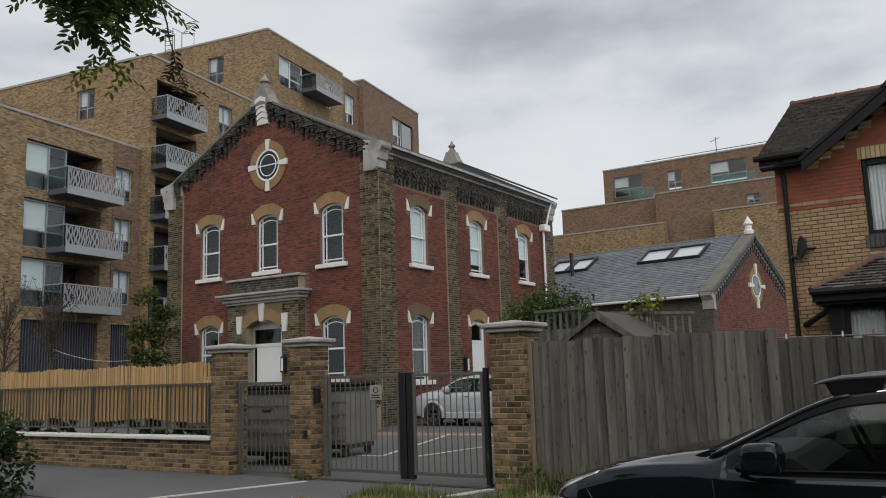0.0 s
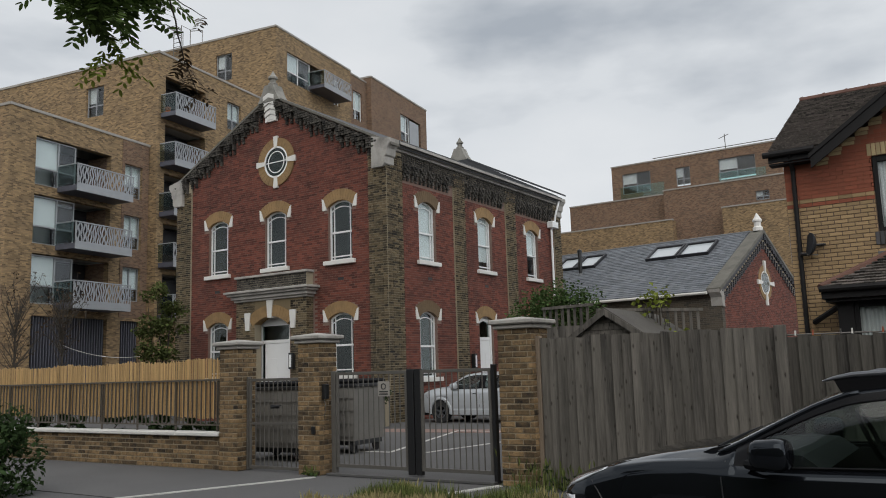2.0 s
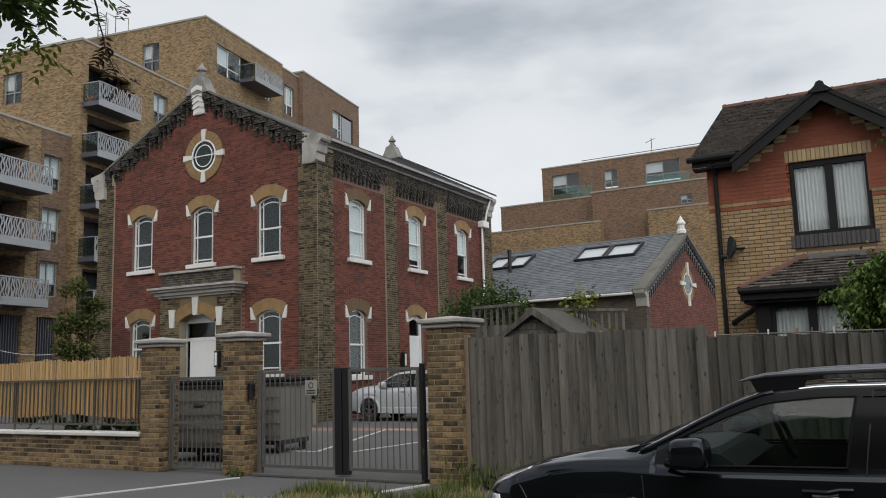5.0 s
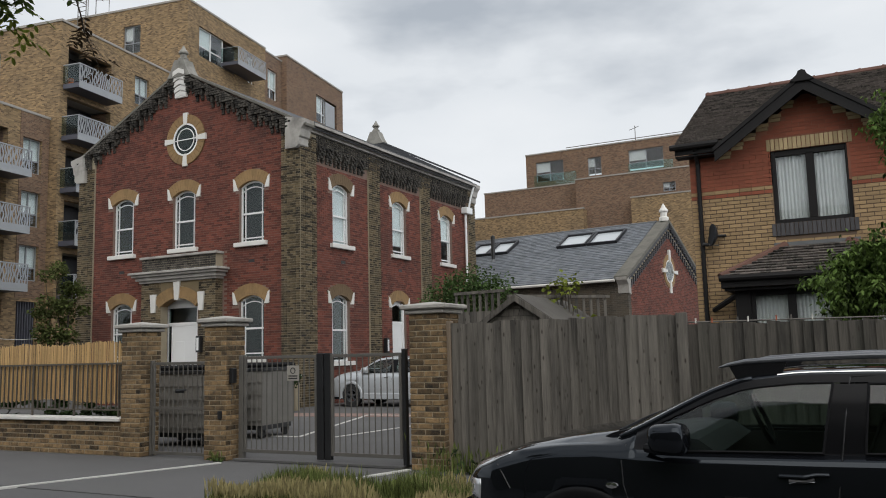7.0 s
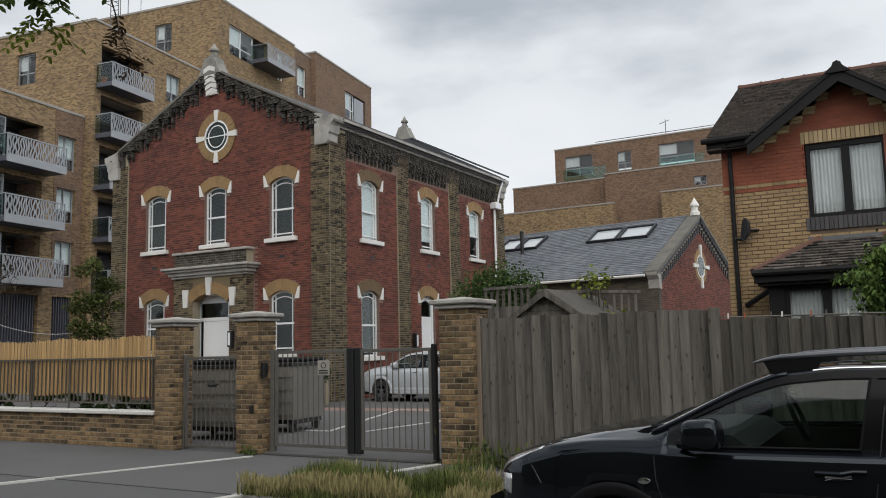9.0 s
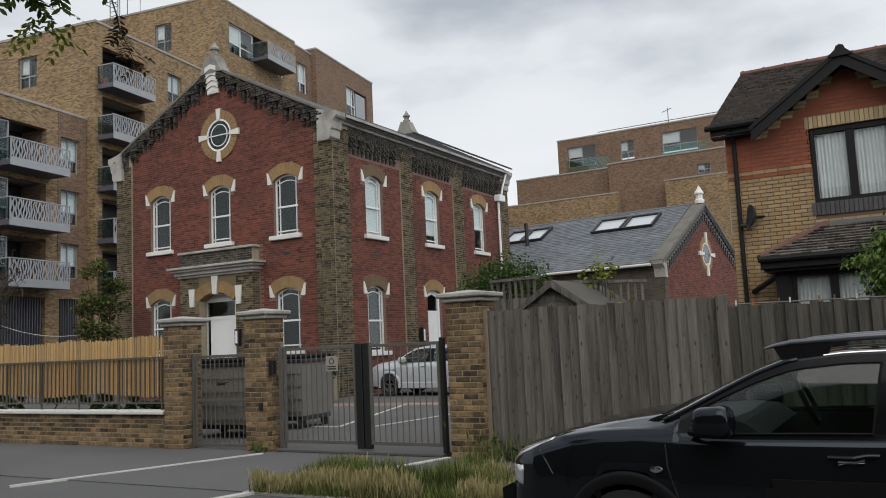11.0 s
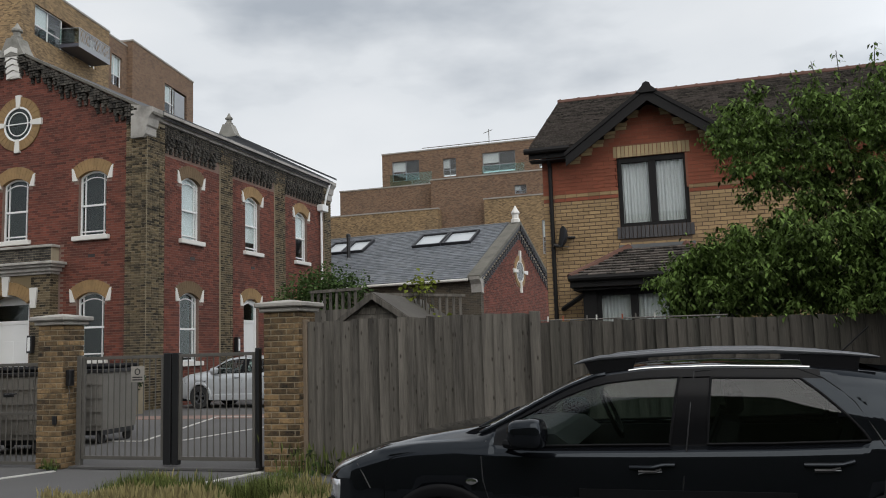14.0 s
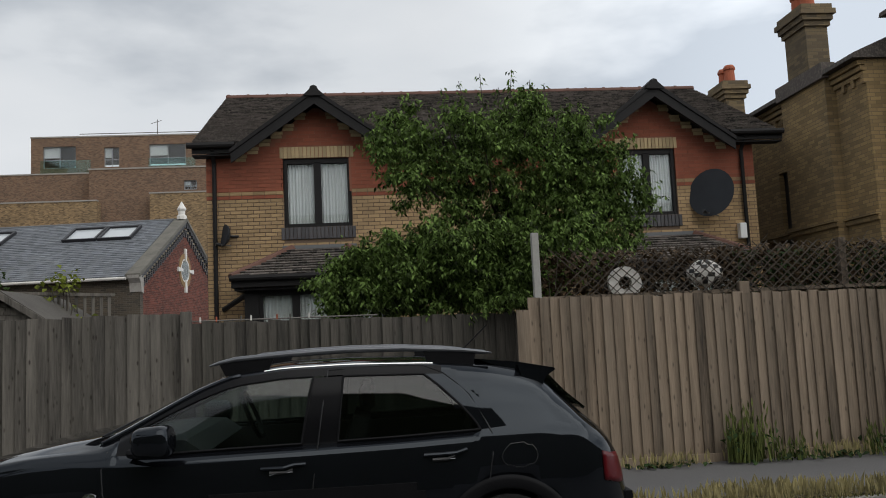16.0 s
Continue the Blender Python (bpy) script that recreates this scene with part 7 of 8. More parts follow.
for x, z in ((-1.35, 4.85), (-0.55, 5.0), (-0.25, 5.1), (0.2, 5.15), (0.65, 4.95), (-1.75, 4.6), (1.15, 4.7), (1.6, 4.3), (-1.0, 4.75), (-0.8, 4.9), (0.0, 4.9), (0.45, 5.0), (0.9, 4.75), (-1.5, 4.5), (1.85, 3.95)):
    add_limb(sprigs, (x * 0.7, -0.1, z - 1.0), (x, -0.2, z), 0.012, 0.004, rnd, 0.04, 5)
    for k in range(60):
        f = rnd.random()
        spots.append(Vector((x - 0.2 * x * f + rnd.gauss(0, 0.03 + 0.05 * f), -0.2 + 0.1 * f + rnd.gauss(0, 0.06), z - 0.85 * f)))
part("sprig_stem", sprigs, M_BARK, tree)["kind"] = "stuff"
part("crown", leaves_mesh(spots, 0.082, rnd, 0.6, 0.22), L_TREE, tree, "fresh green leaves in loose clumps")["kind"] = "stuff"


def shrub(name, label, m, w, d, z0, z1, n, size, lm, seed, stem=True, cat="shrub"):
    rnd = random.Random(seed)
    s = thing(name, label, cat, m)
    cs = []
    for i in range(max(8, n // 120)):
        u, v = rnd.uniform(-1, 1), rnd.uniform(-1, 1)
        t = rnd.random()
        f = math.sqrt(max(0.12, 1 - (2 * t - 1) ** 2 * 0.85))
        cs.append(((u * w / 2 * f, v * d / 2 * f, z0 + (z1 - z0) * t), (0.16 + 0.1 * rnd.random()) * min(w, z1 - z0)))
    bm = bmesh.new()
    for i in range(7):
        c, r = cs[i % len(cs)]
        add_limb(bm, (rnd.uniform(-0.04, 0.04), rnd.uniform(-0.04, 0.04), 0), c, 0.02 + 0.008 * (z1 - z0), 0.006, rnd)
    part("stem", bm, M_BARK, s)["kind"] = "stuff"
    part("foliage", leaves_mesh(clump_spots(cs, n, rnd), size, rnd), lm, s)["kind"] = "stuff"
    return s


shrub("street_tree", "slender young street tree with olive-green leaves", pose(-23.9, 18.4, 0), 1.3, 1.3, 1.7, 5.35, 3000, 0.12, L_OLIVE, 61, cat="tree")
shrub("shrub", "dark green shrub beside the hall's side wall", pose(-10.1, 21.3, 0), 2.5, 1.6, 1.2, 3.55, 9000, 0.10, L_SHRUB, 62)
shrub("sapling", "straggly sapling with yellow-green leaves behind the fence", pose(-4.55, 13.6, 0), 1.0, 0.9, 1.5, 2.75, 170, 0.10, L_YELLOW, 63)
shrub("shrub", "low green planting at the foot of the hall", pose(-14.6, 18.3, 0), 1.9, 0.7, 0.1, 1.05, 2600, 0.10, L_DARK, 64)
shrub("roadside_bush", "dense dark green bush at the roadside", pose(-11.75, 6.25, -0.1), 1.3, 1.2, 0.1, 1.15, 3000, 0.08, L_DARK, 65)
shrub("shrub", "dark trailing leaves behind the dwarf wall", pose(-15.0, 10.15, 0), 7.8, 0.12, 0.50, 0.86, 5500, 0.07, L_DARK, 66)


def bare_tree(m, h, seed):
    rnd = random.Random(seed)
    t = thing("bare_tree", "small bare-twigged street tree with a few brown leaves", "tree", m, "bare street trees")
    bm = bmesh.new()
    add_limb(bm, (0, 0, 0), (0, 0, h * 0.9), 0.06, 0.02, rnd, 0.02)
    tips = []
    for i in range(46):
        z = rnd.uniform(h * 0.35, h * 0.8)
        a = rnd.uniform(0, 2 * math.pi)
        r = rnd.uniform(0.3, 0.85)
        tip = (r * math.cos(a), r * math.sin(a), z + rnd.uniform(0.5, 1.3))
        pts = add_limb(bm, (0, 0, z), tip, 0.016, 0.005, rnd, 0.05, 4)
        for k in range(3):
            b = pts[rnd.randint(1, 4)]
            q = b + Vector((rnd.uniform(-0.3, 0.3), rnd.uniform(-0.3, 0.3), rnd.uniform(0.2, 0.5)))
            add_limb(bm, b, q, 0.008, 0.003, rnd, 0.05, 3)
            tips.append(q)
    part("trunk", bm, M_BARK, t)
    part("foliage", leaves_mesh([p for p in tips for _ in range(2)], 0.09, rnd), L_DRY, t)["kind"] = "stuff"


bare_tree(pose(-26.2, 14.7, 0), 4.6, 71)
bare_tree(pose(-25.4, 15.8, 0), 4.9, 72)
wire = thing("festoon_wire", "thin pale wire slung between the street trees", "wire")
part("wire", tube([(-25.4 + 1.5 * f, 15.8 + 2.6 * f, 2.72 - 0.30 * f - 1.1 * f * (1 - f)) for f in np.linspace(0, 1, 13)], 0.010, 5), M_LINE, wire)
pot = thing("flower_pot", "small orange flower pot on the balcony floor", "flower pot", FL @ pose(0.95, 9.85, 17.41))
part("pot", lathe(((0.12, 0), (0.17, 0.28), (0.19, 0.28), (0.19, 0.34), (0.15, 0.34)), 14), mat("orange_glaze", (0.55, 0.13, 0.03), 0.5, 0.1, 6, 60, 0.05), pot)

# overhanging branch near the camera, from a street tree out of view
rnd = random.Random(81)
br = thing("street_tree", "overhanging branch of a street tree with feathery leaves", "tree", pose(-5.2, 0.2, -0.1))
bm = bmesh.new()
add_limb(bm, (0, 0, 0), (0.1, 0.2, 5.6), 0.16, 0.10, rnd, 0.02)
main = add_limb(bm, (0.1, 0.2, 4.6), (0.80, 2.9, 4.25), 0.05, 0.015, rnd, 0.05, 8)
ends = []
for i in range(34):
    f, k = rnd.random(), rnd.uniform(0.95, 1.06)
    q = Vector((0.98 + 0.28 * f, 2.40 + 0.42 * f, rnd.uniform(3.80, 4.20)))
    q = Vector((5.2, -0.2, 1.64)) + (q - Vector((5.2, -0.2, 1.64))) * k
    add_limb(bm, main[rnd.randint(5, 8)], q, 0.007, 0.003, rnd, 0.06, 4)
    ends.append(q)
tw = add_limb(bm, main[8], (1.32, 2.81, 3.90), 0.008, 0.006, rnd, 0.06, 5)
low = add_limb(bm, tw[5], (1.27, 2.97, 3.56), 0.006, 0.004, rnd, 0.05, 5)
low += add_limb(bm, low[5], (1.28, 3.07, 3.37), 0.004, 0.002, rnd, 0.06, 5)
add_limb(bm, tw[5], (1.43, 3.01, 3.79), 0.004, 0.002, rnd, 0.06, 5)
mid_twig = add_limb(bm, ends[0], (1.04, 2.70, 3.64), 0.005, 0.003, rnd, 0.05, 5)
part("trunk", bm, M_BARK, br)


def pinnate(points, rnd, n_pairs=6, ll=0.062, reach=0.26):
    vs, fs = [], []
    for p in points:
        a = rnd.uniform(0, 2 * math.pi)
        d = Vector((math.cos(a), math.sin(a), rnd.uniform(-1.3, -0.1))).normalized()
        side = d.cross(Vector((0, 0, 1))).normalized()
        for k in range(n_pairs):
            for s in (-1, 1):
                b = p + d * reach * (k + 0.6) / n_pairs + Vector((0, 0, -0.02 * (k / n_pairs) ** 2))
                e = (side * s + d * 0.5 + Vector((0, 0, rnd.uniform(-0.5, 0.1)))).normalized()
                f = e.cross(d).cross(e).normalized()
                i = len(vs)
                vs += [b, b + e * ll * 0.28 + f * ll * 0.17, b + e * ll * 0.65 + f * ll * 0.17, b + e * ll, b + e * ll * 0.65 - f * ll * 0.17, b + e * ll * 0.28 - f * ll * 0.17]
                fs.append(tuple(range(i, i + 6)))
    me = bpy.data.meshes.new("mesh")
    me.from_pydata([tuple(v) for v in vs], [], fs)
    return me


pts = [q + Vector((rnd.gauss(0, 0.07), rnd.gauss(0, 0.07), rnd.gauss(0, 0.05))) for q in ends for _ in range(4)]
part("foliage", pinnate(pts, rnd, 7, 0.072, 0.24), L_BRANCH, br, "green feathery leaves")["kind"] = "stuff"
dull = [p + Vector((rnd.gauss(0, 0.02), rnd.gauss(0, 0.02), 0)) for p in low[4:] for _ in range(2)] + [Vector((1.42, 3.0, 3.79)), Vector((1.40, 2.98, 3.80))]
part("dull_foliage", pinnate(dull, rnd, 4, 0.045, 0.11), L_DRY, br, "dull brownish leaflets on a bare twig")["kind"] = "stuff"
low_pts = [Vector((1.04 + rnd.gauss(0, 0.05), 2.70 + rnd.gauss(0, 0.07), 3.60 + rnd.gauss(0, 0.04))) for _ in range(9)]
part("young_foliage", pinnate(low_pts, rnd), L_YELLOW, br, "yellow-green hanging leaflets")["kind"] = "stuff"

# grass verge
verge = thing("grass_verge", "unmown grass verge with dry seed heads beside the kerb", "grass verge", kind="stuff")
poly = [(-6.50, 7.02), (-6.10, 8.15), (-4.4, 8.2), (-1.0, 7.5), (1.0, 7.28), (14, 7.22), (14, 7.02)]
bm = bmesh.new()
top_ = [bm.verts.new((x, y, 0.03)) for x, y in poly]
bot_ = [bm.verts.new((x, y, -0.05)) for x, y in poly]
bm.faces.new(top_)
for i in range(len(poly)):
    j = (i + 1) % len(poly)
    bm.faces.new((top_[i], bot_[i], bot_[j], top_[j]))
part("soil", bm, M_SOIL, verge)
part("edging", box(-6.62, 14, 6.93, 7.02, -0.4, 0.012, 0.004), M_KERB, verge, "concrete kerb edge")


def blades(spots, rnd, h0, h1, wid=0.006, seed_head=False):
    vs, fs = [], []
    for x, y, g in spots:
        h = rnd.uniform(h0, h1) * g
        a = rnd.uniform(0, 2 * math.pi)
        lean = rnd.uniform(0.05, 0.45) * h
        dx, dy = math.cos(a), math.sin(a)
        w = wid * rnd.uniform(0.7, 1.4)
        i = len(vs)
        vs += [(x - dy * w, y + dx * w, 0.02), (x + dy * w, y - dx * w, 0.02),
               (x + dx * lean * 0.35 - dy * w * 0.8, y + dy * lean * 0.35 + dx * w * 0.8, h * 0.6), (x + dx * lean * 0.35 + dy * w * 0.8, y + dy * lean * 0.35 - dx * w * 0.8, h * 0.6),
               (x + dx * lean, y + dy * lean, h)]
        fs += [(i, i + 1, i + 3, i + 2), (i + 2, i + 3, i + 4)]
        if seed_head and rnd.random() < 0.5:
            k = len(vs)
            tx, ty = x + dx * lean, y + dy * lean
            vs += [(tx, ty, h - 0.02), (tx + 0.012, ty, h + 0.04), (tx + dx * 0.02, ty + dy * 0.02, h + 0.10), (tx - 0.012, ty, h + 0.04)]
            fs.append((k, k + 1, k + 2, k + 3))
    me = bpy.data.meshes.new("mesh")
    me.from_pydata(vs, [], fs)
    return me


def inside(x, y):
    c = False
    for i in range(len(poly)):
        (x0, y0), (x1, y1) = poly[i], poly[i - 1]
        if (y0 > y) != (y1 > y) and x < (x1 - x0) * (y - y0) / (y1 - y0) + x0:
            c = not c
    return c


rnd = random.Random(91)
green, straw = [], []
while len(green) < 21000:
    x, y = rnd.uniform(-6.5, 7.0), rnd.uniform(6.9, 8.2)
    if not inside(x, max(y, 7.03)):
        continue
    if x > -0.5 and rnd.random() < 0.5:
        continue
    g = 0.45 + 0.75 * (noise.noise(Vector((x * 1.3, y * 1.6, 0))) + 0.5)
    if x > -0.5:
        g *= 0.38
    if noise.noise(Vector((x * 0.9, y * 2.0, 4.0))) + (0.35 if x > 0 else 0.2 if y < 7.2 else -0.25) > 0.15:
        straw.append((x, y, max(0.25, g * 0.55)))
    green.append((x, y, max(0.3, g) * (0.5 if y < 7.3 else 1.0)))
part("blade", blades(green, rnd, 0.16, 0.36), L_GRASS, verge)["kind"] = "stuff"
part("dry_blade", blades(straw, rnd, 0.15, 0.42, 0.005, True), L_STRAW, verge)["kind"] = "stuff"


def weed(x, y, w, h, n, seed, lm=None):
    rnd = random.Random(seed)
    t = thing("weed_clump", "tall weeds and grass growing at the fence foot", "weeds", pose(x, y, 0), "weeds along the fence")
    sp = [(rnd.gauss(0, w / 2.5), rnd.gauss(0, 0.07), rnd.uniform(0.5, 1)) for _ in range(n)]
    part("blade", blades(sp, rnd, h * 0.5, h, 0.008, True), lm or L_GRASS, t)["kind"] = "stuff"
    part("leaf", leaves_mesh([Vector((a, b, rnd.uniform(0.03, h * 0.6))) for a, b, _ in sp[: n // 2]], 0.08, rnd), L_DARK, t)["kind"] = "stuff"


weed(-4.95, 9.66, 0.4, 0.5, 40, 1)
weed(-4.4, 9.6, 0.7, 0.34, 90, 2)
weed(4.15, 8.98, 0.35, 0.62, 170, 3)
weed(4.65, 8.98, 0.35, 0.28, 60, 4)
weed(5.75, 8.98, 0.4, 0.40, 80, 5)
weed(3.2, 9.0, 0.6, 0.10, 120, 6, L_STRAW)
weed(5.2, 9.0, 0.5, 0.12, 120, 7, L_STRAW)
weed(-8.9, 9.66, 0.2, 0.12, 30, 8)

# ---- yard things ----
M_BINGREY = mat("grey_bin_metal", (0.165, 0.155, 0.138), 0.75, 0.3, 3, 50, 0.1, metal=0.0, stain=(0.09, 0.08, 0.07), stain_amount=0.4)


def wheeled_bin(m):
    b = thing("wheeled_bin", "large grey metal wheeled bin with dark lid", "refuse bin", m, "refuse bins")
    part("body", prism(((0.05, 0.22), (1.20, 0.22), (1.25, 1.15), (0, 1.15)), 0, 0.95), M_BINGREY, b)
    for k in range(5):
        part("rib", box(0.12 + 0.24 * k, 0.15 + 0.24 * k, -0.02, 0, 0.3, 1.1), M_BINGREY, b)
    part("rim", box(-0.03, 1.28, -0.03, 0.98, 1.15, 1.21, 0.01), M_BLACKM, b)
    part("lid", box(-0.02, 1.27, -0.02, 0.97, 1.21, 1.29, 0.03), M_PLASTIC, b, "dark rounded lid")
    part("skirt", box(0.05, 1.2, 0.05, 0.9, 0.14, 0.22), M_BLACKM, b)
    for k in range(4):
        part("band", box(0.02, 1.23, -0.032, -0.021, 0.30 + 0.22 * k, 0.33 + 0.22 * k), M_BINGREY, b)
    for x in (0.12, 1.1):
        for y in (0.1, 0.82):
            part("castor", tube(((x, y, 0.1), (x + 0.05, y, 0.1)), 0.1, 12), M_TYRE, b)


wheeled_bin(pose(-11.95, 11.0, 0, 0, 0, 4) @ Matrix.Diagonal((1.25, 1.1, 1.10, 1)))
wheeled_bin(pose(-11.75, 12.45, 0, 0, 0, 4) @ Matrix.Diagonal((1.1, 1.1, 1.10, 1)))
yw = thing("planter_wall", "low grey retaining wall with pale coping by the hall", "garden wall")
part("wall", box(-17.5, -14.6, 19.0, 19.2, 0, 0.95), M_MORT_Y, yw)
part("coping", box(-17.5, -14.55, 18.95, 19.25, 0.95, 1.02, 0.01), M_STONE, yw)

# ---- gardens behind the timber fences ----
shed = thing("garden_shed", "weathered timber shed with felted gable roof", "shed", pose(-4.95, 12.1, 0, 0, 0, 2))
part("front_wall", prism(((-0.62, 0), (0.62, 0), (0.62, 1.92), (0, 2.33), (-0.62, 1.92)), 0, 0.03), M_FENCE, shed)
for i in range(10):
    part("board", box(-0.6, 0.6, -0.015, 0.0, 1.2 + 0.11 * i, 1.305 + 0.11 * i) if i < 7 else prism(((-0.62 + 0.22 * (i - 6.5), 1.2 + 0.11 * i), (0.62 - 0.22 * (i - 6.5), 1.2 + 0.11 * i), (0.62 - 0.22 * (i - 6), 1.3 + 0.11 * i), (-0.62 + 0.22 * (i - 6), 1.3 + 0.11 * i)), -0.015, 0), M_FENCE, shed)
part("side_wall", box(0.59, 0.62, 0.03, 2.5, 0, 1.92), M_FENCE, shed)
part("side_wall", box(-0.62, -0.59, 0.03, 2.5, 0, 1.92), M_FENCE, shed)
M_FELT = mat("roofing_felt", (0.075, 0.068, 0.060), 0.95, 0.3, 2, 60, 0.3, stain=(0.13, 0.12, 0.10), stain_amount=0.5)
for s in (-1, 1):
    part("roof_slope", prism(((0, 2.42), (s * 0.78, 1.88), (s * 0.78, 1.84), (0, 2.37)), -0.12, 2.6), M_FELT, shed)
    part("bargeboard", prism(((0, 2.40), (s * 0.80, 1.86), (s * 0.80, 1.77), (0, 2.30)), -0.15, -0.121), M_FENCE, shed)


def slat_fence(p, q, z0, z1, step, label, w=0.05):
    f = thing("slatted_fence", label, "fence")
    p, q = Vector((*p, 0)), Vector((*q, 0))
    ln = (q - p).length
    ang = math.degrees(math.atan2(q.y - p.y, q.x - p.x))
    f.matrix_world = pose(p.x, p.y, 0, 0, 0, ang)
    part("top_rail", box(0, ln, -0.03, 0.0, z1 - 0.05, z1), M_FENCE, f)
    part("mid_rail", box(0, ln, -0.03, 0.0, z1 - 0.55, z1 - 0.50), M_FENCE, f)
    x = 0.0
    while x < ln - w:
        part("slat", box(x, x + w, 0.001, 0.02, z0, z1 - 0.002), M_FENCE, f)
        x += step
    return f


slat_fence((-6.6, 13.2), (-5.55, 13.0), 0.1, 2.58, 0.13, "open slatted grey timber fence panel")
slat_fence((-5.5, 13.0), (-4.2, 14.6), 0.1, 2.48, 0.15, "low open slatted timber fence panel beside the shed")
bf = thing("timber_fence", "grey solid timber fence between the gardens", "fence")
for i in range(12):
    part("board", box(-6.9 + 0.125 * i, -6.78 + 0.125 * i, 12.6, 12.62, 0, 2.2), M_FENCE, bf)

# lattice with climbers above the pavement fence
lat = thing("trellis", "diagonal timber trellis with dry climbing stems above the fence", "trellis")
SLX = finish(box(-0.43, 0.43, -0.004, 0.004, -0.005, 0.005))
SLX.materials.append(mat("dark_trellis_timber", (0.055, 0.043, 0.032), 0.9, 0.3, 6, 60, 0.2))
k = 0
for s in (-1, 1):
    x = 2.46
    while x < 9.2:
        b = part("slat", SLX, None, lat)
        b.location = (x, 9.30 + 0.005 * s, 2.14)
        b.rotation_euler = (0, s * (0.72 + 0.05 * math.sin(k * 2.7)), 0)
        x += 0.115 + 0.02 * math.sin(k * 1.9)
        k += 1
part("post", box(5.6, 5.68, 9.32, 9.4, 0, 2.45), M_FENCE2, lat)
part("bottom_rail", box(1.9, 9.2, 9.31, 9.35, 1.86, 1.90), M_FENCE2, lat)
rnd = random.Random(101)
cl = thing("climber", "tangle of dry brown climbing plant on the trellis", "climbing plant", pose(0, 9.42, 0), kind="stuff")
bm = bmesh.new()
for i in range(70):
    x = rnd.uniform(2.1, 9)
    add_limb(bm, (x, rnd.uniform(-0.06, 0.1), rnd.uniform(1.7, 2.1)), (x + rnd.uniform(-0.9, 0.9), rnd.uniform(-0.06, 0.12), rnd.uniform(2.05, 2.55)), 0.006, 0.003, rnd, 0.08, 5)
part("stem", bm, M_BARK, cl)
sp = [Vector((rnd.uniform(2.1, 4.4) if rnd.random() < 0.35 else rnd.uniform(4.2, 9.2), rnd.uniform(-0.04, 0.25), rnd.uniform(1.8, 2.42))) for _ in range(5200)]
part("leaf", leaves_mesh(sp, 0.075, rnd), L_DRY, cl)["kind"] = "stuff"
sp = [Vector((rnd.uniform(4.4, 9.2), rnd.uniform(0.0, 0.25), rnd.uniform(1.8, 2.36))) for _ in range(2600)]
part("green_leaf", leaves_mesh(sp, 0.075, rnd), L_DARK, cl)["kind"] = "stuff"
orn = thing("garden_ornament", "white ring-shaped ornament hung behind the trellis", "ornament", pose(3.02, 9.37, 2.02))
part("ring", ring_mesh(0.075, 0.19, -0.04, 0.04, 24), M_WHITE, orn)
orn2 = thing("garden_ornament", "black and white patterned round ornament behind the trellis", "ornament", pose(4.0, 9.43, 2.10))
bm = bmesh.new()
bmesh.ops.create_uvsphere(bm, u_segments=16, v_segments=10, radius=0.22, matrix=Matrix.Diagonal((1, 0.5, 0.72, 1)))
me = finish(bm)
me.materials.append(M_WHITE)
me.materials.append(M_BLACKM)
for i, p in enumerate(me.polygons):
    a = math.atan2(p.center.y, p.center.x)
    p.material_index = 1 if (int((a + 10) / 0.39) + int((p.center.z + 1) / 0.055)) % 3 == 0 else 0
part("ball", me, None, orn2)

# ---- bricks and tiles told apart one by one ----
def brick_objs(name, cells, material, parent, mesh_cache={}):
    """Each cell an object on a shared box mesh."""
    for cnr in cells:
        a, b = cnr[0], cnr[7]
        size = tuple(round(abs(b[i] - a[i]), 2) for i in range(3))
        key = (size, material.name)
        if key not in mesh_cache:
            x, y, z = (abs(b[i] - a[i]) / 2 for i in range(3))
            me = finish(box(-x, x, -y, y, -z, z, 0.004))
            me.materials.append(material)
            mesh_cache[key] = me
        o = part(name, mesh_cache[key], None, parent)
        o.location = tuple((a[i] + b[i]) / 2 for i in range(3))


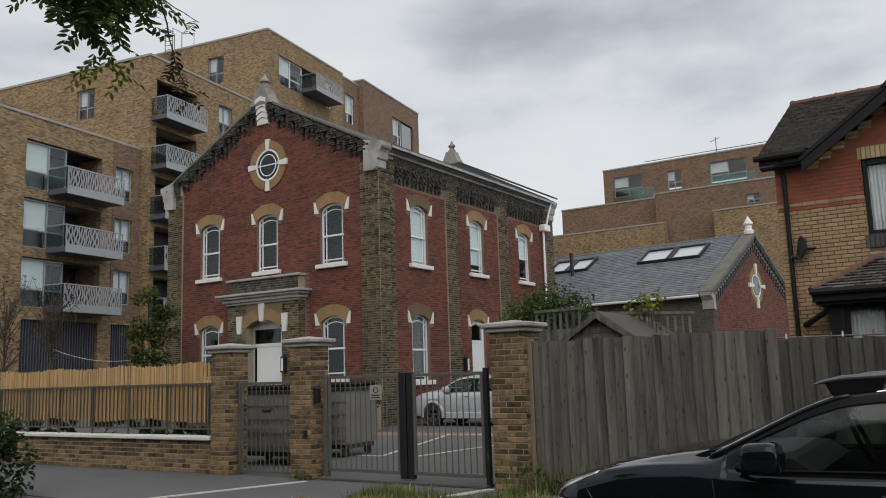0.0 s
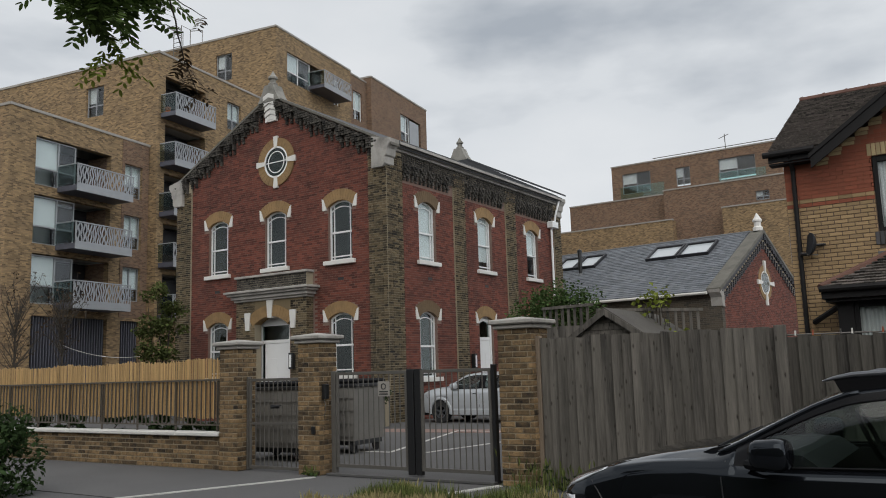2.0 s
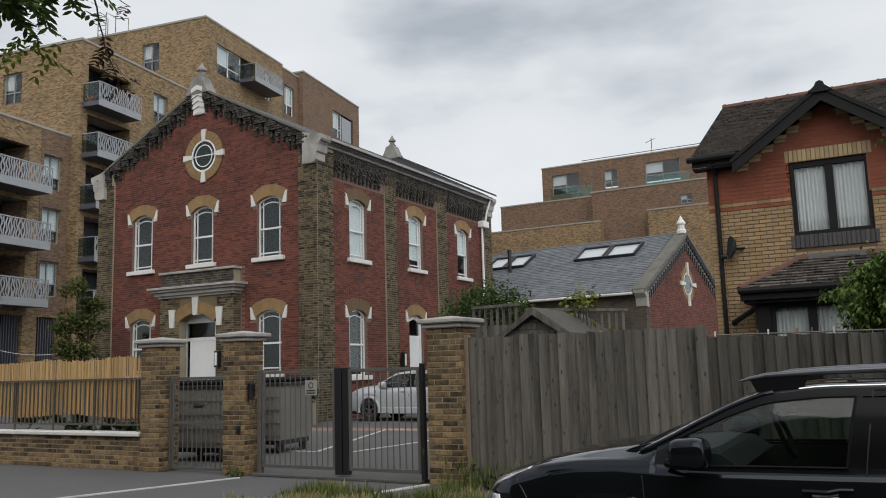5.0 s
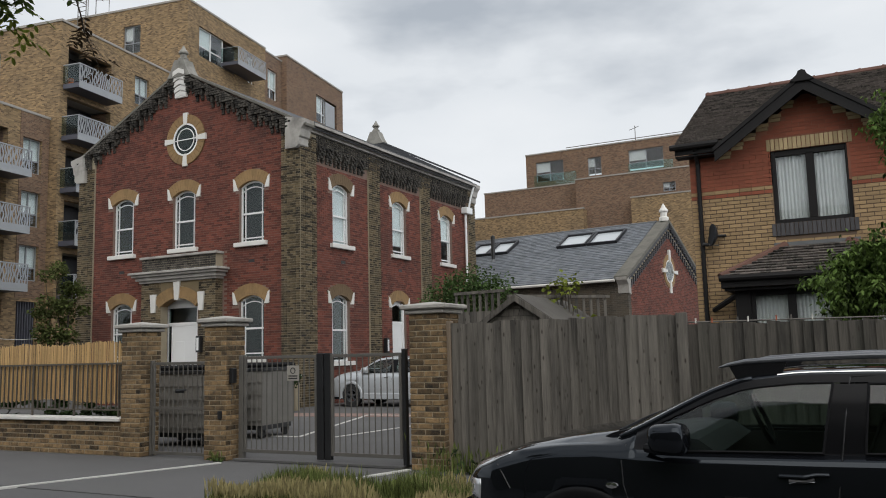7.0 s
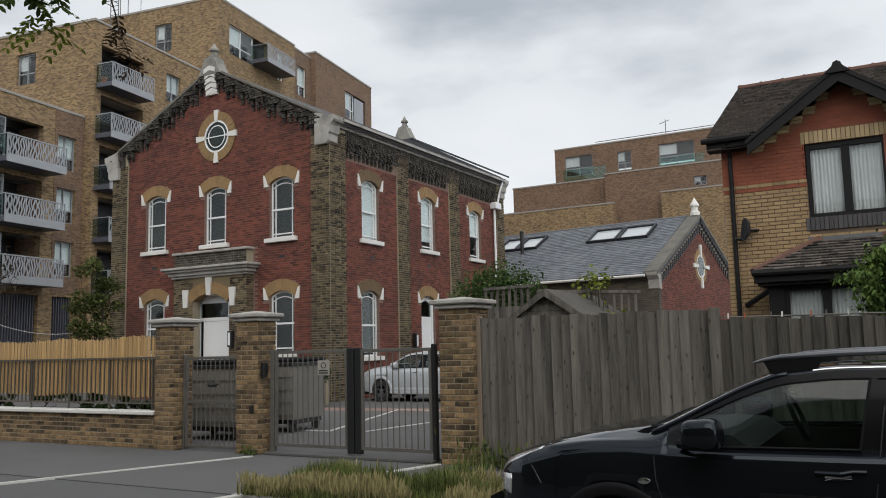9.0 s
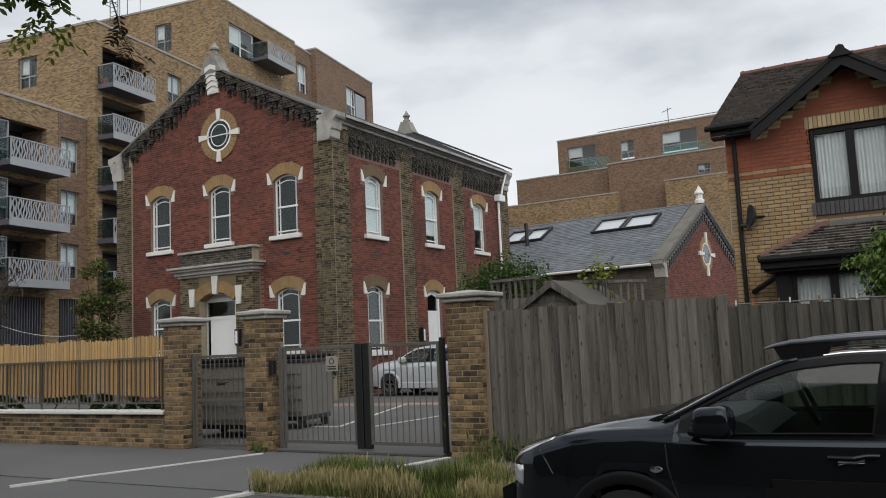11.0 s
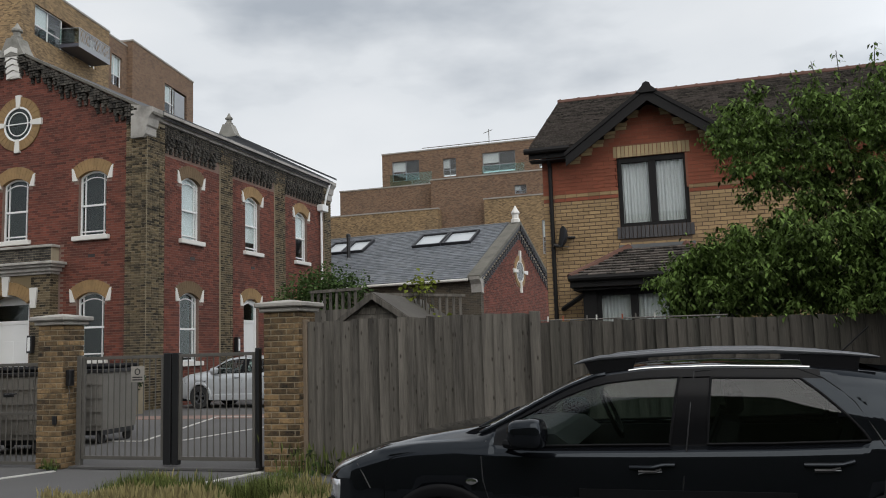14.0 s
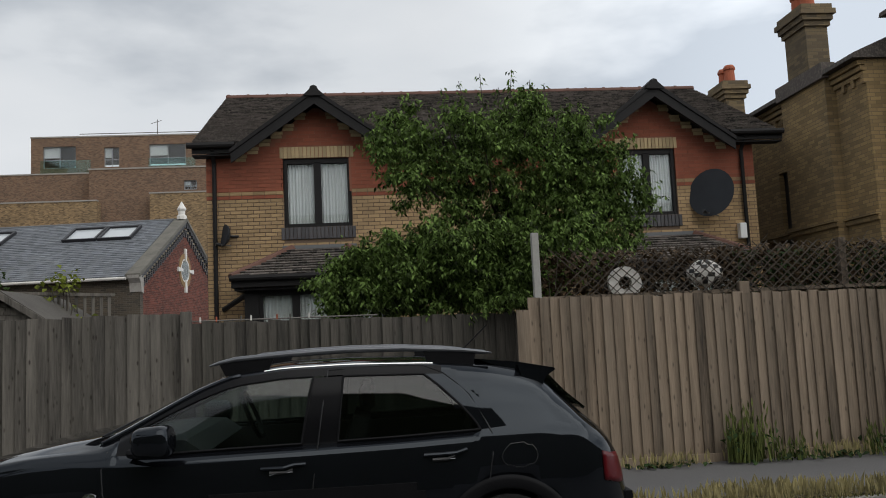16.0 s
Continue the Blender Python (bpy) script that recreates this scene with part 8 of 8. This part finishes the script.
for p, (x0, x1, y0, y1, top, _) in zip(pier_objs, PIERS):
    z1 = top - 0.14
    n_c = int(z1 / 0.0745)
    h = z1 / n_c
    cells = brick_cells("x", y0 + 0.012, -1, x0, x1, 0, z1, lambda *q: True, course=h, joint=0.015, proud=0.011, depth=0.02, seed=51)
    brick_objs("brick", cells, M_PBRICK, p)
    cells = brick_cells("y", x1 - 0.012, 1, y0 + 0.014, y1, 0, z1, lambda *q: True, course=h, joint=0.015, proud=0.011, depth=0.02, seed=52)
    brick_objs("brick", cells, M_PBRICK, p)
cells = brick_cells("x", 9.752, -1, -24.0, -10.99, 0, 0.55, lambda *q: True, course=0.0785, joint=0.015, proud=0.011, depth=0.02, seed=53)
near_c = [c for c in cells if c[0][0] > -17.5]
brick_objs("brick", near_c[-300:], M_PBRICK, dwarf)
part("bricks", box_soup([c for c in cells if c not in near_c[-300:]]), M_PBRICK, dwarf)["kind"] = "stuff"

H_HOLES = [(h[0] - 0.005, h[1] + 0.005, h[2] - (0.24 if h in WINS else 0.03), h[3] + (0.225 if h in WINS else 0.03)) for h in WINS + LOW]
# house front: buff below the string course, red above
cells = brick_cells("x", HY, -1, HX0, HX1, 0.0, 4.35, lambda a, b, c, d: True, proud=0.008, joint=0.014, seed=54, holes=H_HOLES)
near_h = [c for c in cells if -2.95 < c[0][0] < -1.5 and 2.2 < c[0][2] < 4.4][:300]
ids = {id(c) for c in near_h}
brick_objs("brick", near_h, M_HBRICK, house)
part("buff_bricks", box_soup([c for c in cells if id(c) not in ids]), M_HBRICK, house)["kind"] = "stuff"
cells = brick_cells("x", HY, -1, HX0, HX1, 4.5, 6.15, lambda a, b, c, d: d < min(gab_top(a), gab_top(b)), proud=0.008, seed=55, holes=H_HOLES)
part("red_bricks", box_soup(cells), M_HRED, house)["kind"] = "stuff"
for z, mm in ((4.35, M_HRED), (4.425, M_HBRICK)):
    cells = brick_cells("x", HY, -1, HX0, HX1, z, z + 0.075, lambda a, b, c, d: True, proud=0.012, seed=56, holes=H_HOLES)
    part("string_course", box_soup(cells), mm, house)["kind"] = "stuff"

# roof tiles
near_t = [c for c in roof_cells if c[0][0] < -1.6 and c[0][2] < 6.3][:300]
ids = {id(c) for c in near_t}
rest = [c for c in roof_cells if id(c) not in ids]
tile_me = {}
for cnr in near_t:
    o = Vector(cnr[0])
    key = tuple(round(v, 2) for v in Vector(cnr[7]) - o)
    if key not in tile_me:
        me = box_soup([[tuple(Vector(q) - o) for q in cnr]])
        me.materials.append(M_TILE)
        tile_me[key] = me
    part("roof_tile", tile_me[key], None, house).location = o
part("roof_tiles", box_soup(rest + gcells), M_TILE, house)["kind"] = "stuff"
